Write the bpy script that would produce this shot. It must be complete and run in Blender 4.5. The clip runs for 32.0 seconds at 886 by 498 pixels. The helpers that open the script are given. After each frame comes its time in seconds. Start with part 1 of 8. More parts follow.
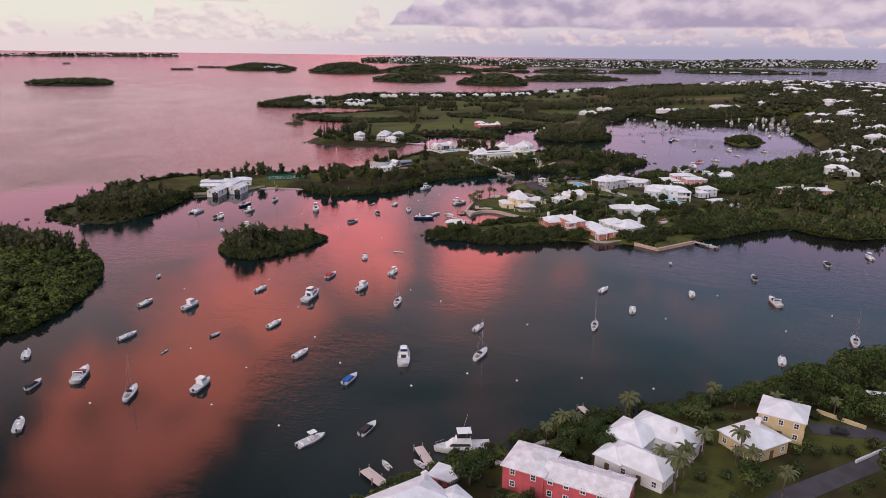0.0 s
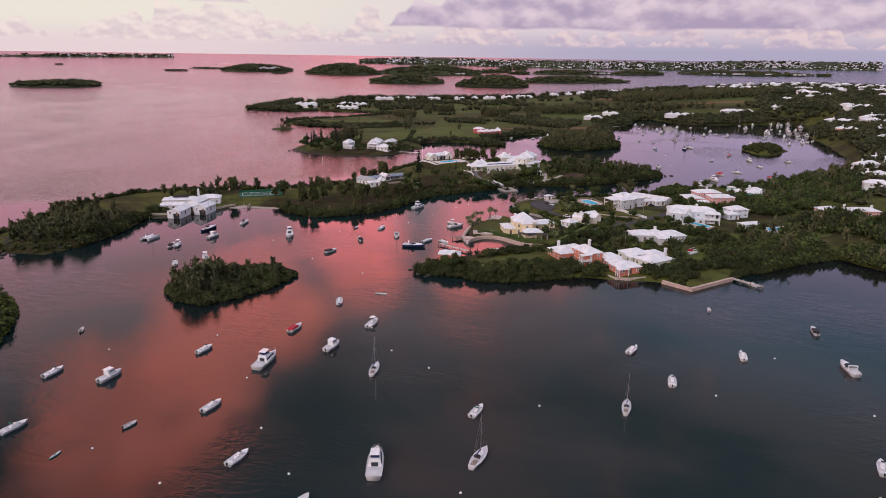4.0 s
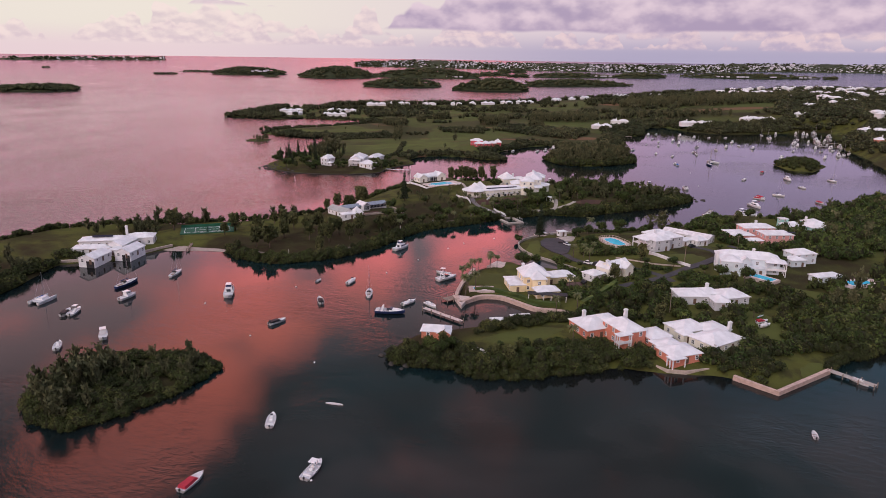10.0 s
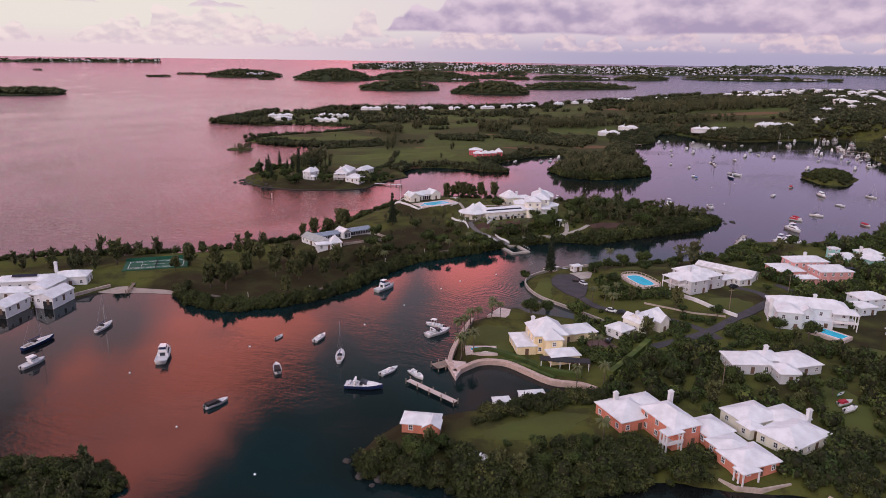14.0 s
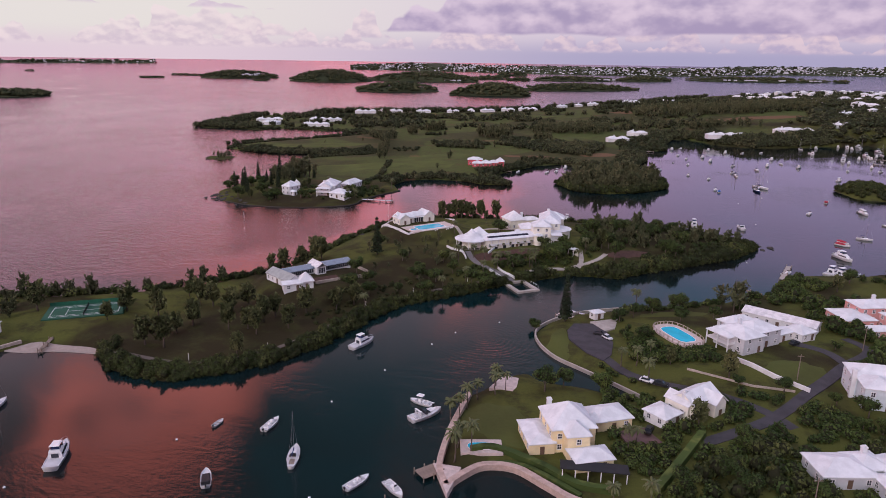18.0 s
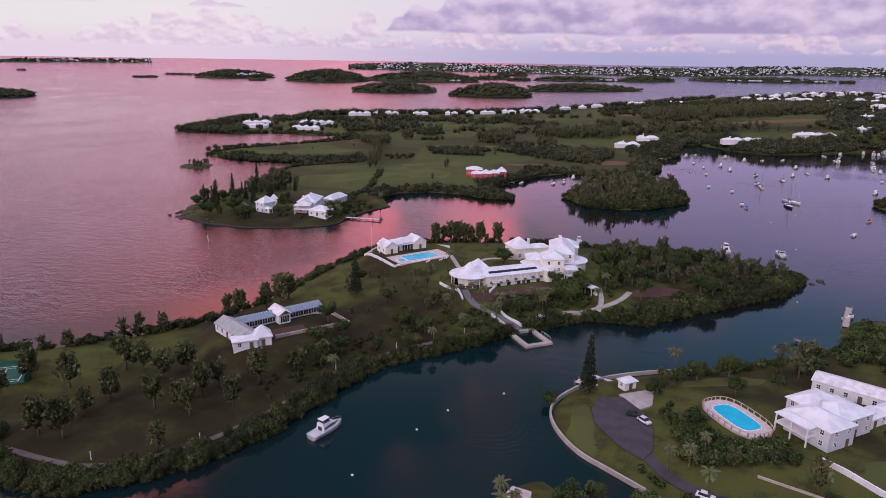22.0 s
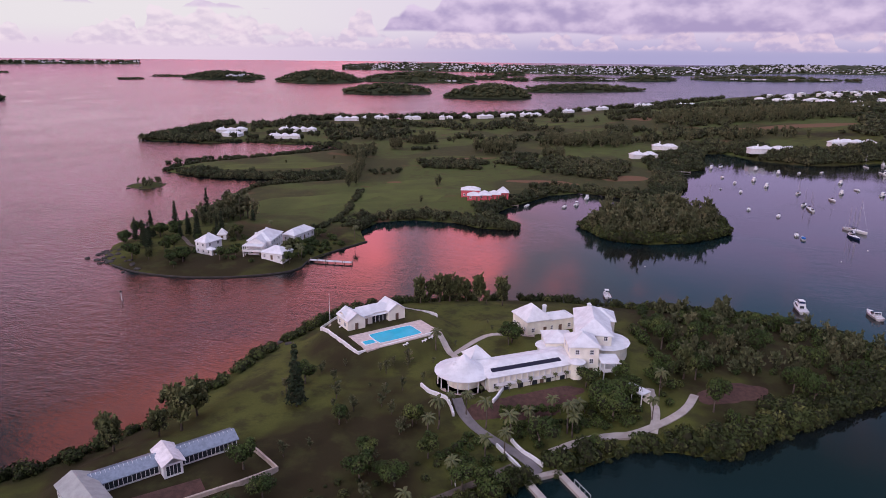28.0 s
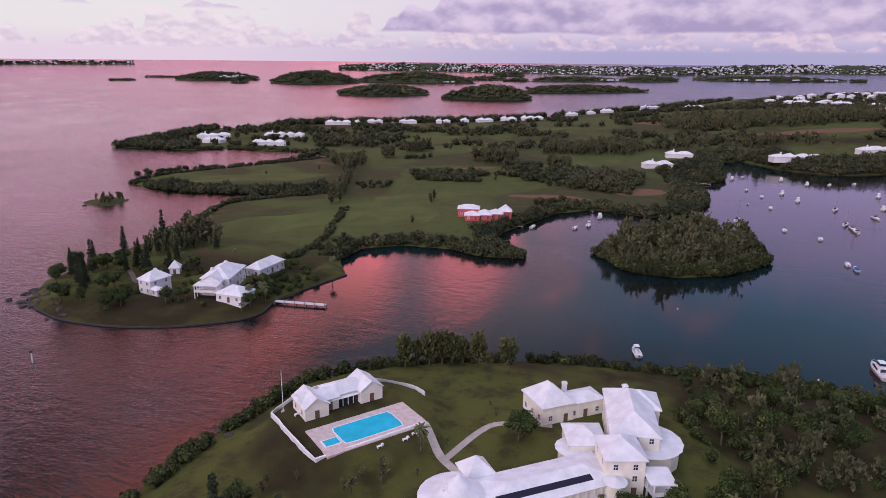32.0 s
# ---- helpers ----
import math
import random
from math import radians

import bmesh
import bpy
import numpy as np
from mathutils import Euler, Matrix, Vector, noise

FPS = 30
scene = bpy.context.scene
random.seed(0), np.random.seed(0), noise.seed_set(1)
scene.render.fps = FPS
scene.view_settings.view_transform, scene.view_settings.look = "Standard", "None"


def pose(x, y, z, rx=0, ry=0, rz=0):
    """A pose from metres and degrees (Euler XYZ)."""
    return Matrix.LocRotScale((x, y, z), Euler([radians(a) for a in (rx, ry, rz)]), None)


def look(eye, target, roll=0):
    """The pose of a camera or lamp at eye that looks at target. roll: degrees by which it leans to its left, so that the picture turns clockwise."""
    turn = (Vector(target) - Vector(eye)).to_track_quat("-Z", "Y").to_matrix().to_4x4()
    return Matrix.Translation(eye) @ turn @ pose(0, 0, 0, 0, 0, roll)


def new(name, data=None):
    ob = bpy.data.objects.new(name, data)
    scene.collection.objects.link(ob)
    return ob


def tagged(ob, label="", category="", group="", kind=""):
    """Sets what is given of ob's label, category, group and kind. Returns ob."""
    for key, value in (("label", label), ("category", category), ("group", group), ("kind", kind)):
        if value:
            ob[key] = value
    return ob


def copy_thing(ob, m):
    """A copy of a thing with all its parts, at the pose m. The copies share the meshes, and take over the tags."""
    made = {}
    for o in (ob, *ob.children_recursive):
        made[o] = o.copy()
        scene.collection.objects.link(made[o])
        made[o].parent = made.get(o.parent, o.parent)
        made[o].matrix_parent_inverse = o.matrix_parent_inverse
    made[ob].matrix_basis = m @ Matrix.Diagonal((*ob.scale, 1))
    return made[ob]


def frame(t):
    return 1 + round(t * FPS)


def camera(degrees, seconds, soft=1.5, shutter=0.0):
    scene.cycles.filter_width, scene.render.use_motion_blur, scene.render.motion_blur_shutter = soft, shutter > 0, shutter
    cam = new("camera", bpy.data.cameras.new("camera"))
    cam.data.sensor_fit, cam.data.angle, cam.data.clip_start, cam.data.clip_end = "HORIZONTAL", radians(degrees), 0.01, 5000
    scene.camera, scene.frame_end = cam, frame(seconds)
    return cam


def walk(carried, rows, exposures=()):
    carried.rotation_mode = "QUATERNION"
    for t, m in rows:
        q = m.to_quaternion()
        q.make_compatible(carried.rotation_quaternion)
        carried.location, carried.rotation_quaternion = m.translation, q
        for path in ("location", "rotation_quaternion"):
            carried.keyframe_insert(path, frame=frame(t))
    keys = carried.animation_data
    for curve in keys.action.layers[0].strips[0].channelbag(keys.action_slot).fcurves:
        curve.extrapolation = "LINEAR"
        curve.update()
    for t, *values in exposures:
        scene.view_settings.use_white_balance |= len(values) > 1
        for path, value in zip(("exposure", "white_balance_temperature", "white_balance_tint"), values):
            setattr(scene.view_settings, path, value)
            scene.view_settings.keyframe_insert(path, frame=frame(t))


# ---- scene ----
# Harbour and islands at dusk, seen from a drone that flies level over the water.
cam = camera(66.0, 32.0, soft=0.6)
# seconds, x, y, z, tilt, lean, turn
PATH = [
    (0, -0.1, -1.2, 90.0, 73.917, -0.777, 0.078),
    (1, 0.7, 11.9, 90.1, 73.945, -0.807, 0.062),
    (2, 1.4, 25.6, 90.1, 73.958, -0.827, 0.054),
    (3, 2.2, 39.7, 90.2, 73.971, -0.857, 0.046),
    (4, 3.0, 54.2, 90.3, 73.99, -0.849, 0.045),
    (5, 3.7, 68.0, 90.3, 74.033, -0.854, 0.012),
    (6, 4.5, 81.8, 90.4, 74.07, -0.847, -0.022),
    (7, 5.2, 95.9, 90.5, 74.095, -0.847, -0.048),
    (8, 6.0, 110.2, 90.5, 74.126, -0.837, -0.081),
    (9, 6.8, 124.6, 90.6, 74.154, -0.827, -0.092),
    (10, 7.6, 138.9, 90.7, 74.188, -0.827, -0.103),
    (11, 8.4, 153.2, 90.7, 74.253, -0.797, -0.122),
    (12, 9.2, 167.4, 90.8, 74.311, -0.797, -0.14),
    (13, 9.9, 181.6, 90.9, 74.328, -0.797, -0.161),
    (14, 10.7, 195.7, 90.9, 74.352, -0.807, -0.159),
    (15, 11.5, 209.7, 91.0, 74.39, -0.797, -0.167),
    (16, 12.2, 223.5, 91.1, 74.419, -0.797, -0.169),
    (17, 13.0, 237.3, 91.1, 74.421, -0.807, -0.174),
    (18, 13.7, 250.8, 91.2, 74.403, -0.827, -0.178),
    (19, 14.5, 264.2, 91.3, 74.385, -0.827, -0.196),
    (20, 15.2, 277.8, 91.3, 74.389, -0.857, -0.199),
    (21, 15.9, 291.3, 91.4, 74.376, -0.867, -0.2),
    (22, 16.7, 304.8, 91.4, 74.363, -0.887, -0.201),
    (23, 17.4, 318.3, 91.5, 74.343, -0.847, -0.232),
    (24, 18.2, 332.2, 91.6, 74.33, -0.807, -0.264),
    (25, 19.0, 346.5, 91.6, 74.337, -0.747, -0.305),
    (26, 19.7, 360.9, 91.7, 74.34, -0.702, -0.364),
    (27, 20.5, 375.4, 91.8, 74.347, -0.672, -0.433),
    (28, 21.3, 389.9, 91.8, 74.342, -0.617, -0.484),
    (29, 22.1, 403.8, 91.9, 74.311, -0.597, -0.516),
    (30, 22.8, 417.2, 92.0, 74.317, -0.617, -0.533),
    (31, 23.6, 430.9, 92.0, 74.361, -0.587, -0.573),
    (32, 24.3, 444.5, 92.1, 74.368, -0.567, -0.598),
]
# the clip's picture turns cooler on the way
EXPOSURES = [(0, 0.08, 6500, 9), (5, 0.08, 6600, 13), (9, 0.08, 6650, 15), (14, 0.06, 6450, 16), (17, 0.0, 6280, 17), (20, 0.06, 6050, 21), (25, 0.08, 5900, 23), (32, 0.08, 5950, 21)]
walk(cam, [(t, pose(x, y, z, rx, ry, rz)) for t, x, y, z, rx, ry, rz in PATH], EXPOSURES)

# ---- world and sun ----
world = bpy.data.worlds.new("dusk_sky")
scene.world = world
world.use_nodes = True


class Nodes:
    """Short hand for building node trees."""

    def __init__(self, tree):
        self.t = tree
        tree.nodes.clear()

    def n(self, kind, **props):
        node = self.t.nodes.new(kind)
        for k, v in props.items():
            if k == "operation":
                node.operation = v
            elif k == "blend":
                node.blend_type = v
            elif k == "dtype":
                node.data_type = v
        return node

    def link(self, a, b):
        self.t.links.new(a, b)

    def put(self, sock, v):
        if isinstance(v, bpy.types.NodeSocket):
            self.link(v, sock)
        elif isinstance(v, (tuple, list)) and len(v) == 3 and sock.type == "RGBA":
            sock.default_value = (*v, 1)
        else:
            sock.default_value = v

    def math(self, op, a, b=0.0, c=None, clamp=False):
        m = self.n("ShaderNodeMath", operation=op)
        m.use_clamp = clamp
        self.put(m.inputs[0], a)
        self.put(m.inputs[1], b)
        if c is not None:
            self.put(m.inputs[2], c)
        return m.outputs[0]

    def mix(self, f, a, b, blend="MIX"):
        m = self.n("ShaderNodeMix", dtype="RGBA", blend=blend)
        self.put(m.inputs[0], f)
        self.put(m.inputs[6], a)
        self.put(m.inputs[7], b)
        return m.outputs[2]

    def ramp(self, f, stops):
        r = self.n("ShaderNodeValToRGB")
        e = r.color_ramp.elements
        while len(e) < len(stops):
            e.new(0.5)
        for el, (p, c) in zip(e, stops):
            el.position = p
            el.color = (*c, 1) if isinstance(c, tuple) else (c, c, c, 1)
        self.put(r.inputs[0], f)
        return r.outputs[0]

    def smooth(self, v, lo, hi):
        r = self.n("ShaderNodeMapRange")
        r.interpolation_type = "SMOOTHSTEP"
        self.put(r.inputs[0], v)
        r.inputs[1].default_value, r.inputs[2].default_value = lo, hi
        return r.outputs[0]

    def noise(self, vec, scale, detail=3.0, rough=0.55, dist=0.0):
        x = self.n("ShaderNodeTexNoise")
        if vec is not None:
            self.link(vec, x.inputs["Vector"])
        x.inputs["Scale"].default_value, x.inputs["Detail"].default_value = scale, detail
        x.inputs["Roughness"].default_value, x.inputs["Distortion"].default_value = rough, dist
        return x.outputs["Fac"]

    def scaled(self, vec, s):
        m = self.n("ShaderNodeMapping")
        self.link(vec, m.inputs["Vector"])
        m.inputs["Scale"].default_value = s
        return m.outputs[0]


ZENITH = (1.02, 0.98, 1.22)      # open sky overhead, brightened out of view to light roofs and ground
SUN_AZ, SUN_EL = -145.0, 7.0      # degrees right of the flight's heading, and above the horizon
w = Nodes(world.node_tree)
sky = w.n("ShaderNodeTexSky")
sky.sky_type, sky.sun_disc = "NISHITA", False
sky.sun_elevation, sky.sun_rotation = radians(SUN_EL), radians(SUN_AZ)
sky.air_density, sky.dust_density = 1.2, 2.0
geo = w.n("ShaderNodeTexCoord").outputs["Generated"]
sep = w.n("ShaderNodeSeparateXYZ")
w.link(geo, sep.inputs[0])
sx, sy, sz = sep.outputs
# low haze: lilac-pink to the left of the heading, slate blue to the right
side = w.smooth(sx, -0.40, 0.30)
low = w.mix(side, (0.82, 0.68, 0.71), (0.44, 0.41, 0.57))
high = w.mix(side, (0.84, 0.80, 0.72), (0.72, 0.62, 0.70))
deck = w.mix(w.smooth(sz, 0.004, 0.040), low, high)


def around(f, seed, detail=2.0):
    """Noise round the horizon, the same at all heights."""
    c = w.n("ShaderNodeCombineXYZ")
    w.put(c.inputs[0], sx)
    w.put(c.inputs[1], sy)
    c.inputs[2].default_value = seed
    return w.noise(c.outputs[0], f, detail, 0.5)


def cloud_row(base, amp, thr, f, fine, shade, bright, seed, lift=0.0, haze=1.0):
    """A row of cumulus with level bases at a height, heaped tops and lit crowns."""
    h = w.math("ADD", w.math("MULTIPLY", w.math("SUBTRACT", around(f, seed, 3.0), thr), amp), lift)
    v = w.n("ShaderNodeMapping")
    w.link(w.scaled(geo, (1.0, 1.0, 1.7)), v.inputs["Vector"])
    v.inputs["Location"].default_value = (seed, 0, 0)
    up = w.n("ShaderNodeMapping")
    w.link(v.outputs[0], up.inputs["Vector"])
    up.inputs["Location"].default_value = (0.12 / fine, 0, 0.30 / fine)
    n0, n1 = w.noise(v.outputs[0], fine, 4.0, 0.48), w.noise(up.outputs[0], fine, 4.0, 0.48)
    rough = w.math("MULTIPLY", w.math("SUBTRACT", n0, 0.5), amp * 0.16)
    foot = w.math("SUBTRACT", sz, w.math("ADD", base, w.math("MULTIPLY", w.math("SUBTRACT", around(f * 0.7, seed + 3.0), 0.5), 0.010)))
    m = w.math("MULTIPLY", w.smooth(w.math("SUBTRACT", w.math("ADD", h, rough), foot), 0.0, amp * 0.022), w.smooth(w.math("ADD", foot, w.math("MULTIPLY", rough, 0.2)), -0.002, 0.003))
    crown = w.math("SUBTRACT", foot, w.math("MULTIPLY", h, 0.28))
    lit_ = w.math("ADD", w.math("MULTIPLY", crown, 14.0), w.math("MULTIPLY", w.math("SUBTRACT", n0, n1), 3.6))
    return w.math("MULTIPLY", m, haze), w.mix(w.smooth(lit_, -0.55, 0.65), shade, bright)


pale, dusk = w.mix(side, (0.68, 0.56, 0.63), (0.50, 0.42, 0.57)), w.mix(side, (0.92, 0.78, 0.76), (0.84, 0.66, 0.68))
# towering heaps over the open sea, then small ones along the whole horizon
m1, c1 = cloud_row(0.026, 0.26, 0.46, 13.0, 30.0, pale, dusk, 4.0, haze=0.75)
deck = w.mix(m1, deck, c1)
m1, c1 = cloud_row(0.012, 0.14, 0.38, 20.0, 42.0, pale, dusk, 1.7, haze=0.70)
deck = w.mix(m1, deck, c1)
# thin flat wisps higher up
for wb, ws in ((0.060, 7.3), (0.072, 9.1)):
    m2, c2 = cloud_row(wb, 0.07, 0.53, 10.0, 34.0, (0.66, 0.53, 0.64), (0.80, 0.68, 0.72), ws, haze=0.8)
    deck = w.mix(m2, deck, c2)
# a broad heaped lilac bank over the right half
bank_lift = w.math("SUBTRACT", w.math("MULTIPLY", w.smooth(sx, -0.16, 0.06), 0.14), 0.06)
m3, c3 = cloud_row(0.034, 0.24, 0.46, 9.0, 15.0, (0.41, 0.335, 0.50), (0.74, 0.61, 0.71), 2.6, lift=bank_lift)
deck = w.mix(m3, deck, c3)
# pink afterglow above the cumulus, out of view, set to tint the sea's reflection
glow = w.mix(w.smooth(sx, -0.15, 0.42), (1.40, 0.66, 0.86), (0.64, 0.50, 0.80))
deck = w.mix(w.smooth(sz, 0.078, 0.100), deck, glow)
# higher up, out of view: sunset-lit cloud banks between grey-blue gaps, placed to tint the water's reflections
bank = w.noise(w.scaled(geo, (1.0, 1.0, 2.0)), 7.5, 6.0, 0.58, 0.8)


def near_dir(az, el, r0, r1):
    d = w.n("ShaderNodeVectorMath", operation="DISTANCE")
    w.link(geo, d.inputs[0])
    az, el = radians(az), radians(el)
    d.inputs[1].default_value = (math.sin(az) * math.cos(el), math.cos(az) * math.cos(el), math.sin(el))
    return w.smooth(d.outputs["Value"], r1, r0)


def union(*fs):
    out_ = fs[0]
    for f in fs[1:]:
        out_ = w.math("MAXIMUM", out_, f)
    return out_


# unseen coloured patches, each aimed where the water mirrors it
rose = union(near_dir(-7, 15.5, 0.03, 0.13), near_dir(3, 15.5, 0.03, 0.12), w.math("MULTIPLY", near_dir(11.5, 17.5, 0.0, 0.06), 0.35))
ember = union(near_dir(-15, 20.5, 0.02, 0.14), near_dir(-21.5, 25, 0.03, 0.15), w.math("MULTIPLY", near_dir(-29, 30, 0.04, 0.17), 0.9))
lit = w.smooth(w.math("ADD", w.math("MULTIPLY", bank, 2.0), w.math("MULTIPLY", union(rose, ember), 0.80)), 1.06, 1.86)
gap = w.mix(w.smooth(sx, -0.48, -0.20), (0.80, 0.56, 0.60), (0.60, 0.47, 0.52))
gap = w.mix(w.smooth(sx, 0.10, 0.36), gap, (0.22, 0.40, 0.58))
# dark teal added to the unseen sky, to tint steeply seen water
gap = w.mix(w.smooth(sz, 0.34, 0.49), gap, (0.08, 0.155, 0.165))
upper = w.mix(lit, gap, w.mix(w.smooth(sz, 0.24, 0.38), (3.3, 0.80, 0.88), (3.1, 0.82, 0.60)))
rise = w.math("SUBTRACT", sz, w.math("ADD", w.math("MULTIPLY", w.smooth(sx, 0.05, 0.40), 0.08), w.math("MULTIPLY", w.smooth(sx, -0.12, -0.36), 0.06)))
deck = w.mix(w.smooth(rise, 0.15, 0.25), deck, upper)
deck = w.mix(w.smooth(sz, 0.60, 0.78), deck, ZENITH)
clear = w.mix(1.0, sky.outputs[0], (0.10, 0.10, 0.10), "MULTIPLY")
allsky = w.mix(0.9, clear, deck)
bg = w.n("ShaderNodeBackground")
w.put(bg.inputs[0], allsky)
bg.inputs[1].default_value = 1.0
out = w.n("ShaderNodeOutputWorld")
w.link(bg.outputs[0], out.inputs[0])

sun = new("sun", bpy.data.lights.new("sun", "SUN"))
sun.data.energy, sun.data.angle, sun.data.color = 1.35, radians(22), (0.96, 0.91, 0.90)
_a, _e = radians(SUN_AZ), radians(26)
sun.matrix_world = look((300 * math.sin(_a) * math.cos(_e), 300 * math.cos(_a) * math.cos(_e), 300 * math.sin(_e)), (0, 0, 0))

# ---- materials ----


def material(name, colour, rough=0.7, metal=0.0, spec=0.3, vary=0.12, scale=0.6, fine=6.0, bump=0.0, second=None, rand=0.0, island=0.0):
    """A painted or natural surface: two scales of tone, and relief."""
    m = bpy.data.materials.new(name)
    m.use_nodes = True
    k = Nodes(m.node_tree)
    b = k.n("ShaderNodeBsdfPrincipled")
    o = k.n("ShaderNodeOutputMaterial")
    k.link(b.outputs[0], o.inputs[0])
    co = k.n("ShaderNodeTexCoord").outputs["Object"]
    big = k.noise(co, scale, 4.0)
    small = k.noise(co, fine, 5.0, 0.65)
    dark = tuple(c * (1 - 2.2 * vary) for c in colour)
    col = k.mix(k.smooth(big, 0.3, 0.7), dark if second is None else second, colour)
    col = k.mix(k.math("MULTIPLY", small, vary * 2.5), col, tuple(min(1, c * 1.35 + 0.01) for c in colour))
    if rand:
        r = k.n("ShaderNodeObjectInfo").outputs["Random"]
        col = k.mix(k.math("MULTIPLY", r, rand), col, tuple(c * 0.45 for c in colour))
    if island:
        r = k.n("ShaderNodeNewGeometry").outputs["Random Per Island"]
        col = k.mix(k.math("MULTIPLY", k.math("POWER", r, 2.5), island), col, (colour[0] * 2.2, colour[1] * 2.1, colour[2] * 1.9))
    k.put(b.inputs["Base Color"], col)
    b.inputs["Roughness"].default_value = rough
    b.inputs["Metallic"].default_value = metal
    b.inputs["Specular IOR Level"].default_value = spec
    if bump:
        bp = k.n("ShaderNodeBump")
        bp.inputs["Strength"].default_value, bp.inputs["Distance"].default_value = bump, 0.05
        k.link(small, bp.inputs["Height"])
        k.link(bp.outputs[0], b.inputs["Normal"])
    return m


M = {}
M["roof"] = material("limewashed_roof", (0.74, 0.74, 0.75), 0.8, vary=0.10, scale=0.35, fine=3.0, bump=0.3)
M["roof_old"] = material("weathered_white_roof", (0.74, 0.70, 0.70), 0.85, vary=0.16, scale=0.5, fine=4.0, bump=0.3)
M["white"] = material("white_paint", (0.80, 0.78, 0.78), 0.6, vary=0.06)
M["cream"] = material("cream_render", (0.86, 0.82, 0.70), 0.85, vary=0.06, bump=0.15)
M["yellow"] = material("yellow_render", (0.86, 0.70, 0.43), 0.85, vary=0.07, bump=0.15)
M["sand_wall"] = material("sand_render", (0.62, 0.48, 0.27), 0.85, vary=0.07, bump=0.15)
M["coral"] = material("coral_render", (0.66, 0.24, 0.16), 0.85, vary=0.08, bump=0.15)
M["red"] = material("red_render", (0.60, 0.11, 0.13), 0.8, vary=0.10, bump=0.15)
M["pink"] = material("pink_render", (0.72, 0.36, 0.33), 0.85, vary=0.07, bump=0.15)
M["paleblue"] = material("pale_blue_render", (0.70, 0.76, 0.80), 0.85, vary=0.06, bump=0.15)
M["aqua"] = material("aqua_render", (0.34, 0.62, 0.56), 0.85, vary=0.06, bump=0.15)
M["greywall"] = material("pale_grey_render", (0.60, 0.60, 0.62), 0.85, vary=0.06, bump=0.15)
M["stone"] = material("limestone_wall", (0.46, 0.38, 0.32), 0.9, vary=0.18, scale=0.8, fine=5.0, bump=0.6)
M["pinkstone"] = material("pink_limestone", (0.52, 0.38, 0.32), 0.9, vary=0.16, scale=0.7, fine=5.0, bump=0.5)
M["asphalt"] = material("asphalt", (0.060, 0.054, 0.060), 0.9, vary=0.2, scale=0.3, fine=8.0, bump=0.4)
M["greystep"] = material("grey_stone_steps", (0.20, 0.18, 0.18), 0.9, vary=0.15, scale=0.5, fine=4.0, bump=0.4)
M["path"] = material("pale_path", (0.42, 0.37, 0.33), 0.9, vary=0.15, scale=0.4, fine=4.0, bump=0.4)
M["paving"] = material("pink_paving", (0.60, 0.49, 0.45), 0.85, vary=0.12, scale=0.8, fine=5.0, bump=0.3)
M["sand"] = material("beach_sand", (0.37, 0.30, 0.26), 0.95, vary=0.1, bump=0.3)
M["wood"] = material("weathered_wood", (0.26, 0.20, 0.16), 0.85, vary=0.2, scale=1.5, fine=10.0, bump=0.5)
M["rock"] = material("shore_rock", (0.060, 0.053, 0.047), 0.95, vary=0.25, scale=0.6, fine=3.0, bump=1.0)
M["glass"] = material("window_glass", (0.03, 0.035, 0.045), 0.08, spec=0.6, vary=0.1)
M["solar"] = material("solar_panel", (0.010, 0.009, 0.028), 0.55, spec=0.25, vary=0.2, scale=2)
M["dark"] = material("black_rubber", (0.02, 0.02, 0.022), 0.6, vary=0.2)
M["steel"] = material("brushed_metal", (0.6, 0.6, 0.62), 0.35, metal=0.9, vary=0.1)
M["gel"] = material("white_gelcoat", (0.80, 0.80, 0.80), 0.3, spec=0.5, vary=0.04, scale=0.8)
M["deck"] = material("boat_deck", (0.58, 0.57, 0.58), 0.7, vary=0.08)
M["navy"] = material("navy_canvas", (0.02, 0.04, 0.13), 0.8, vary=0.15)
M["bluec"] = material("blue_canvas", (0.02, 0.12, 0.40), 0.8, vary=0.15)
M["redc"] = material("red_canvas", (0.42, 0.03, 0.05), 0.8, vary=0.15)
M["teal"] = material("teal_plastic", (0.05, 0.40, 0.34), 0.5, vary=0.1)
M["orange"] = material("orange_plastic", (0.65, 0.14, 0.03), 0.5, vary=0.1)
M["court"] = material("green_court", (0.024, 0.095, 0.058), 0.9, vary=0.1, scale=0.2)
M["courtrim"] = material("green_windscreen", (0.02, 0.12, 0.07), 0.9, vary=0.1)
M["doorwood"] = material("door_wood", (0.16, 0.10, 0.07), 0.6, vary=0.15)
M["hall_roof"] = material("ribbed_grey_sheet", (0.36, 0.37, 0.35), 0.7, vary=0.12, scale=0.5, fine=4.0)
M["gh_glass"] = material("greenhouse_glass", (0.20, 0.24, 0.30), 0.25, spec=0.5, vary=0.15, scale=1.2)
M["bed"] = material("flower_bed_soil", (0.080, 0.040, 0.030), 0.95, vary=0.3, scale=0.8, bump=0.8)
M["brickred"] = material("dark_red_paving", (0.13, 0.075, 0.07), 0.9, vary=0.2, scale=0.5, bump=0.4)
M["earth"] = material("trodden_earth", (0.15, 0.12, 0.10), 0.95, vary=0.2, scale=0.4, fine=4.0, bump=0.4)
M["farland"] = material("far_wooded_land", (0.040, 0.050, 0.020), 0.95, vary=0.25, scale=0.02, fine=0.1)
# far white houses, greyed in the colour to stand in for haze
M["town"] = material("haze_greyed_white_houses", (0.62, 0.61, 0.64), 0.85, vary=0.2, scale=0.02, fine=0.1, second=(0.34, 0.33, 0.35))
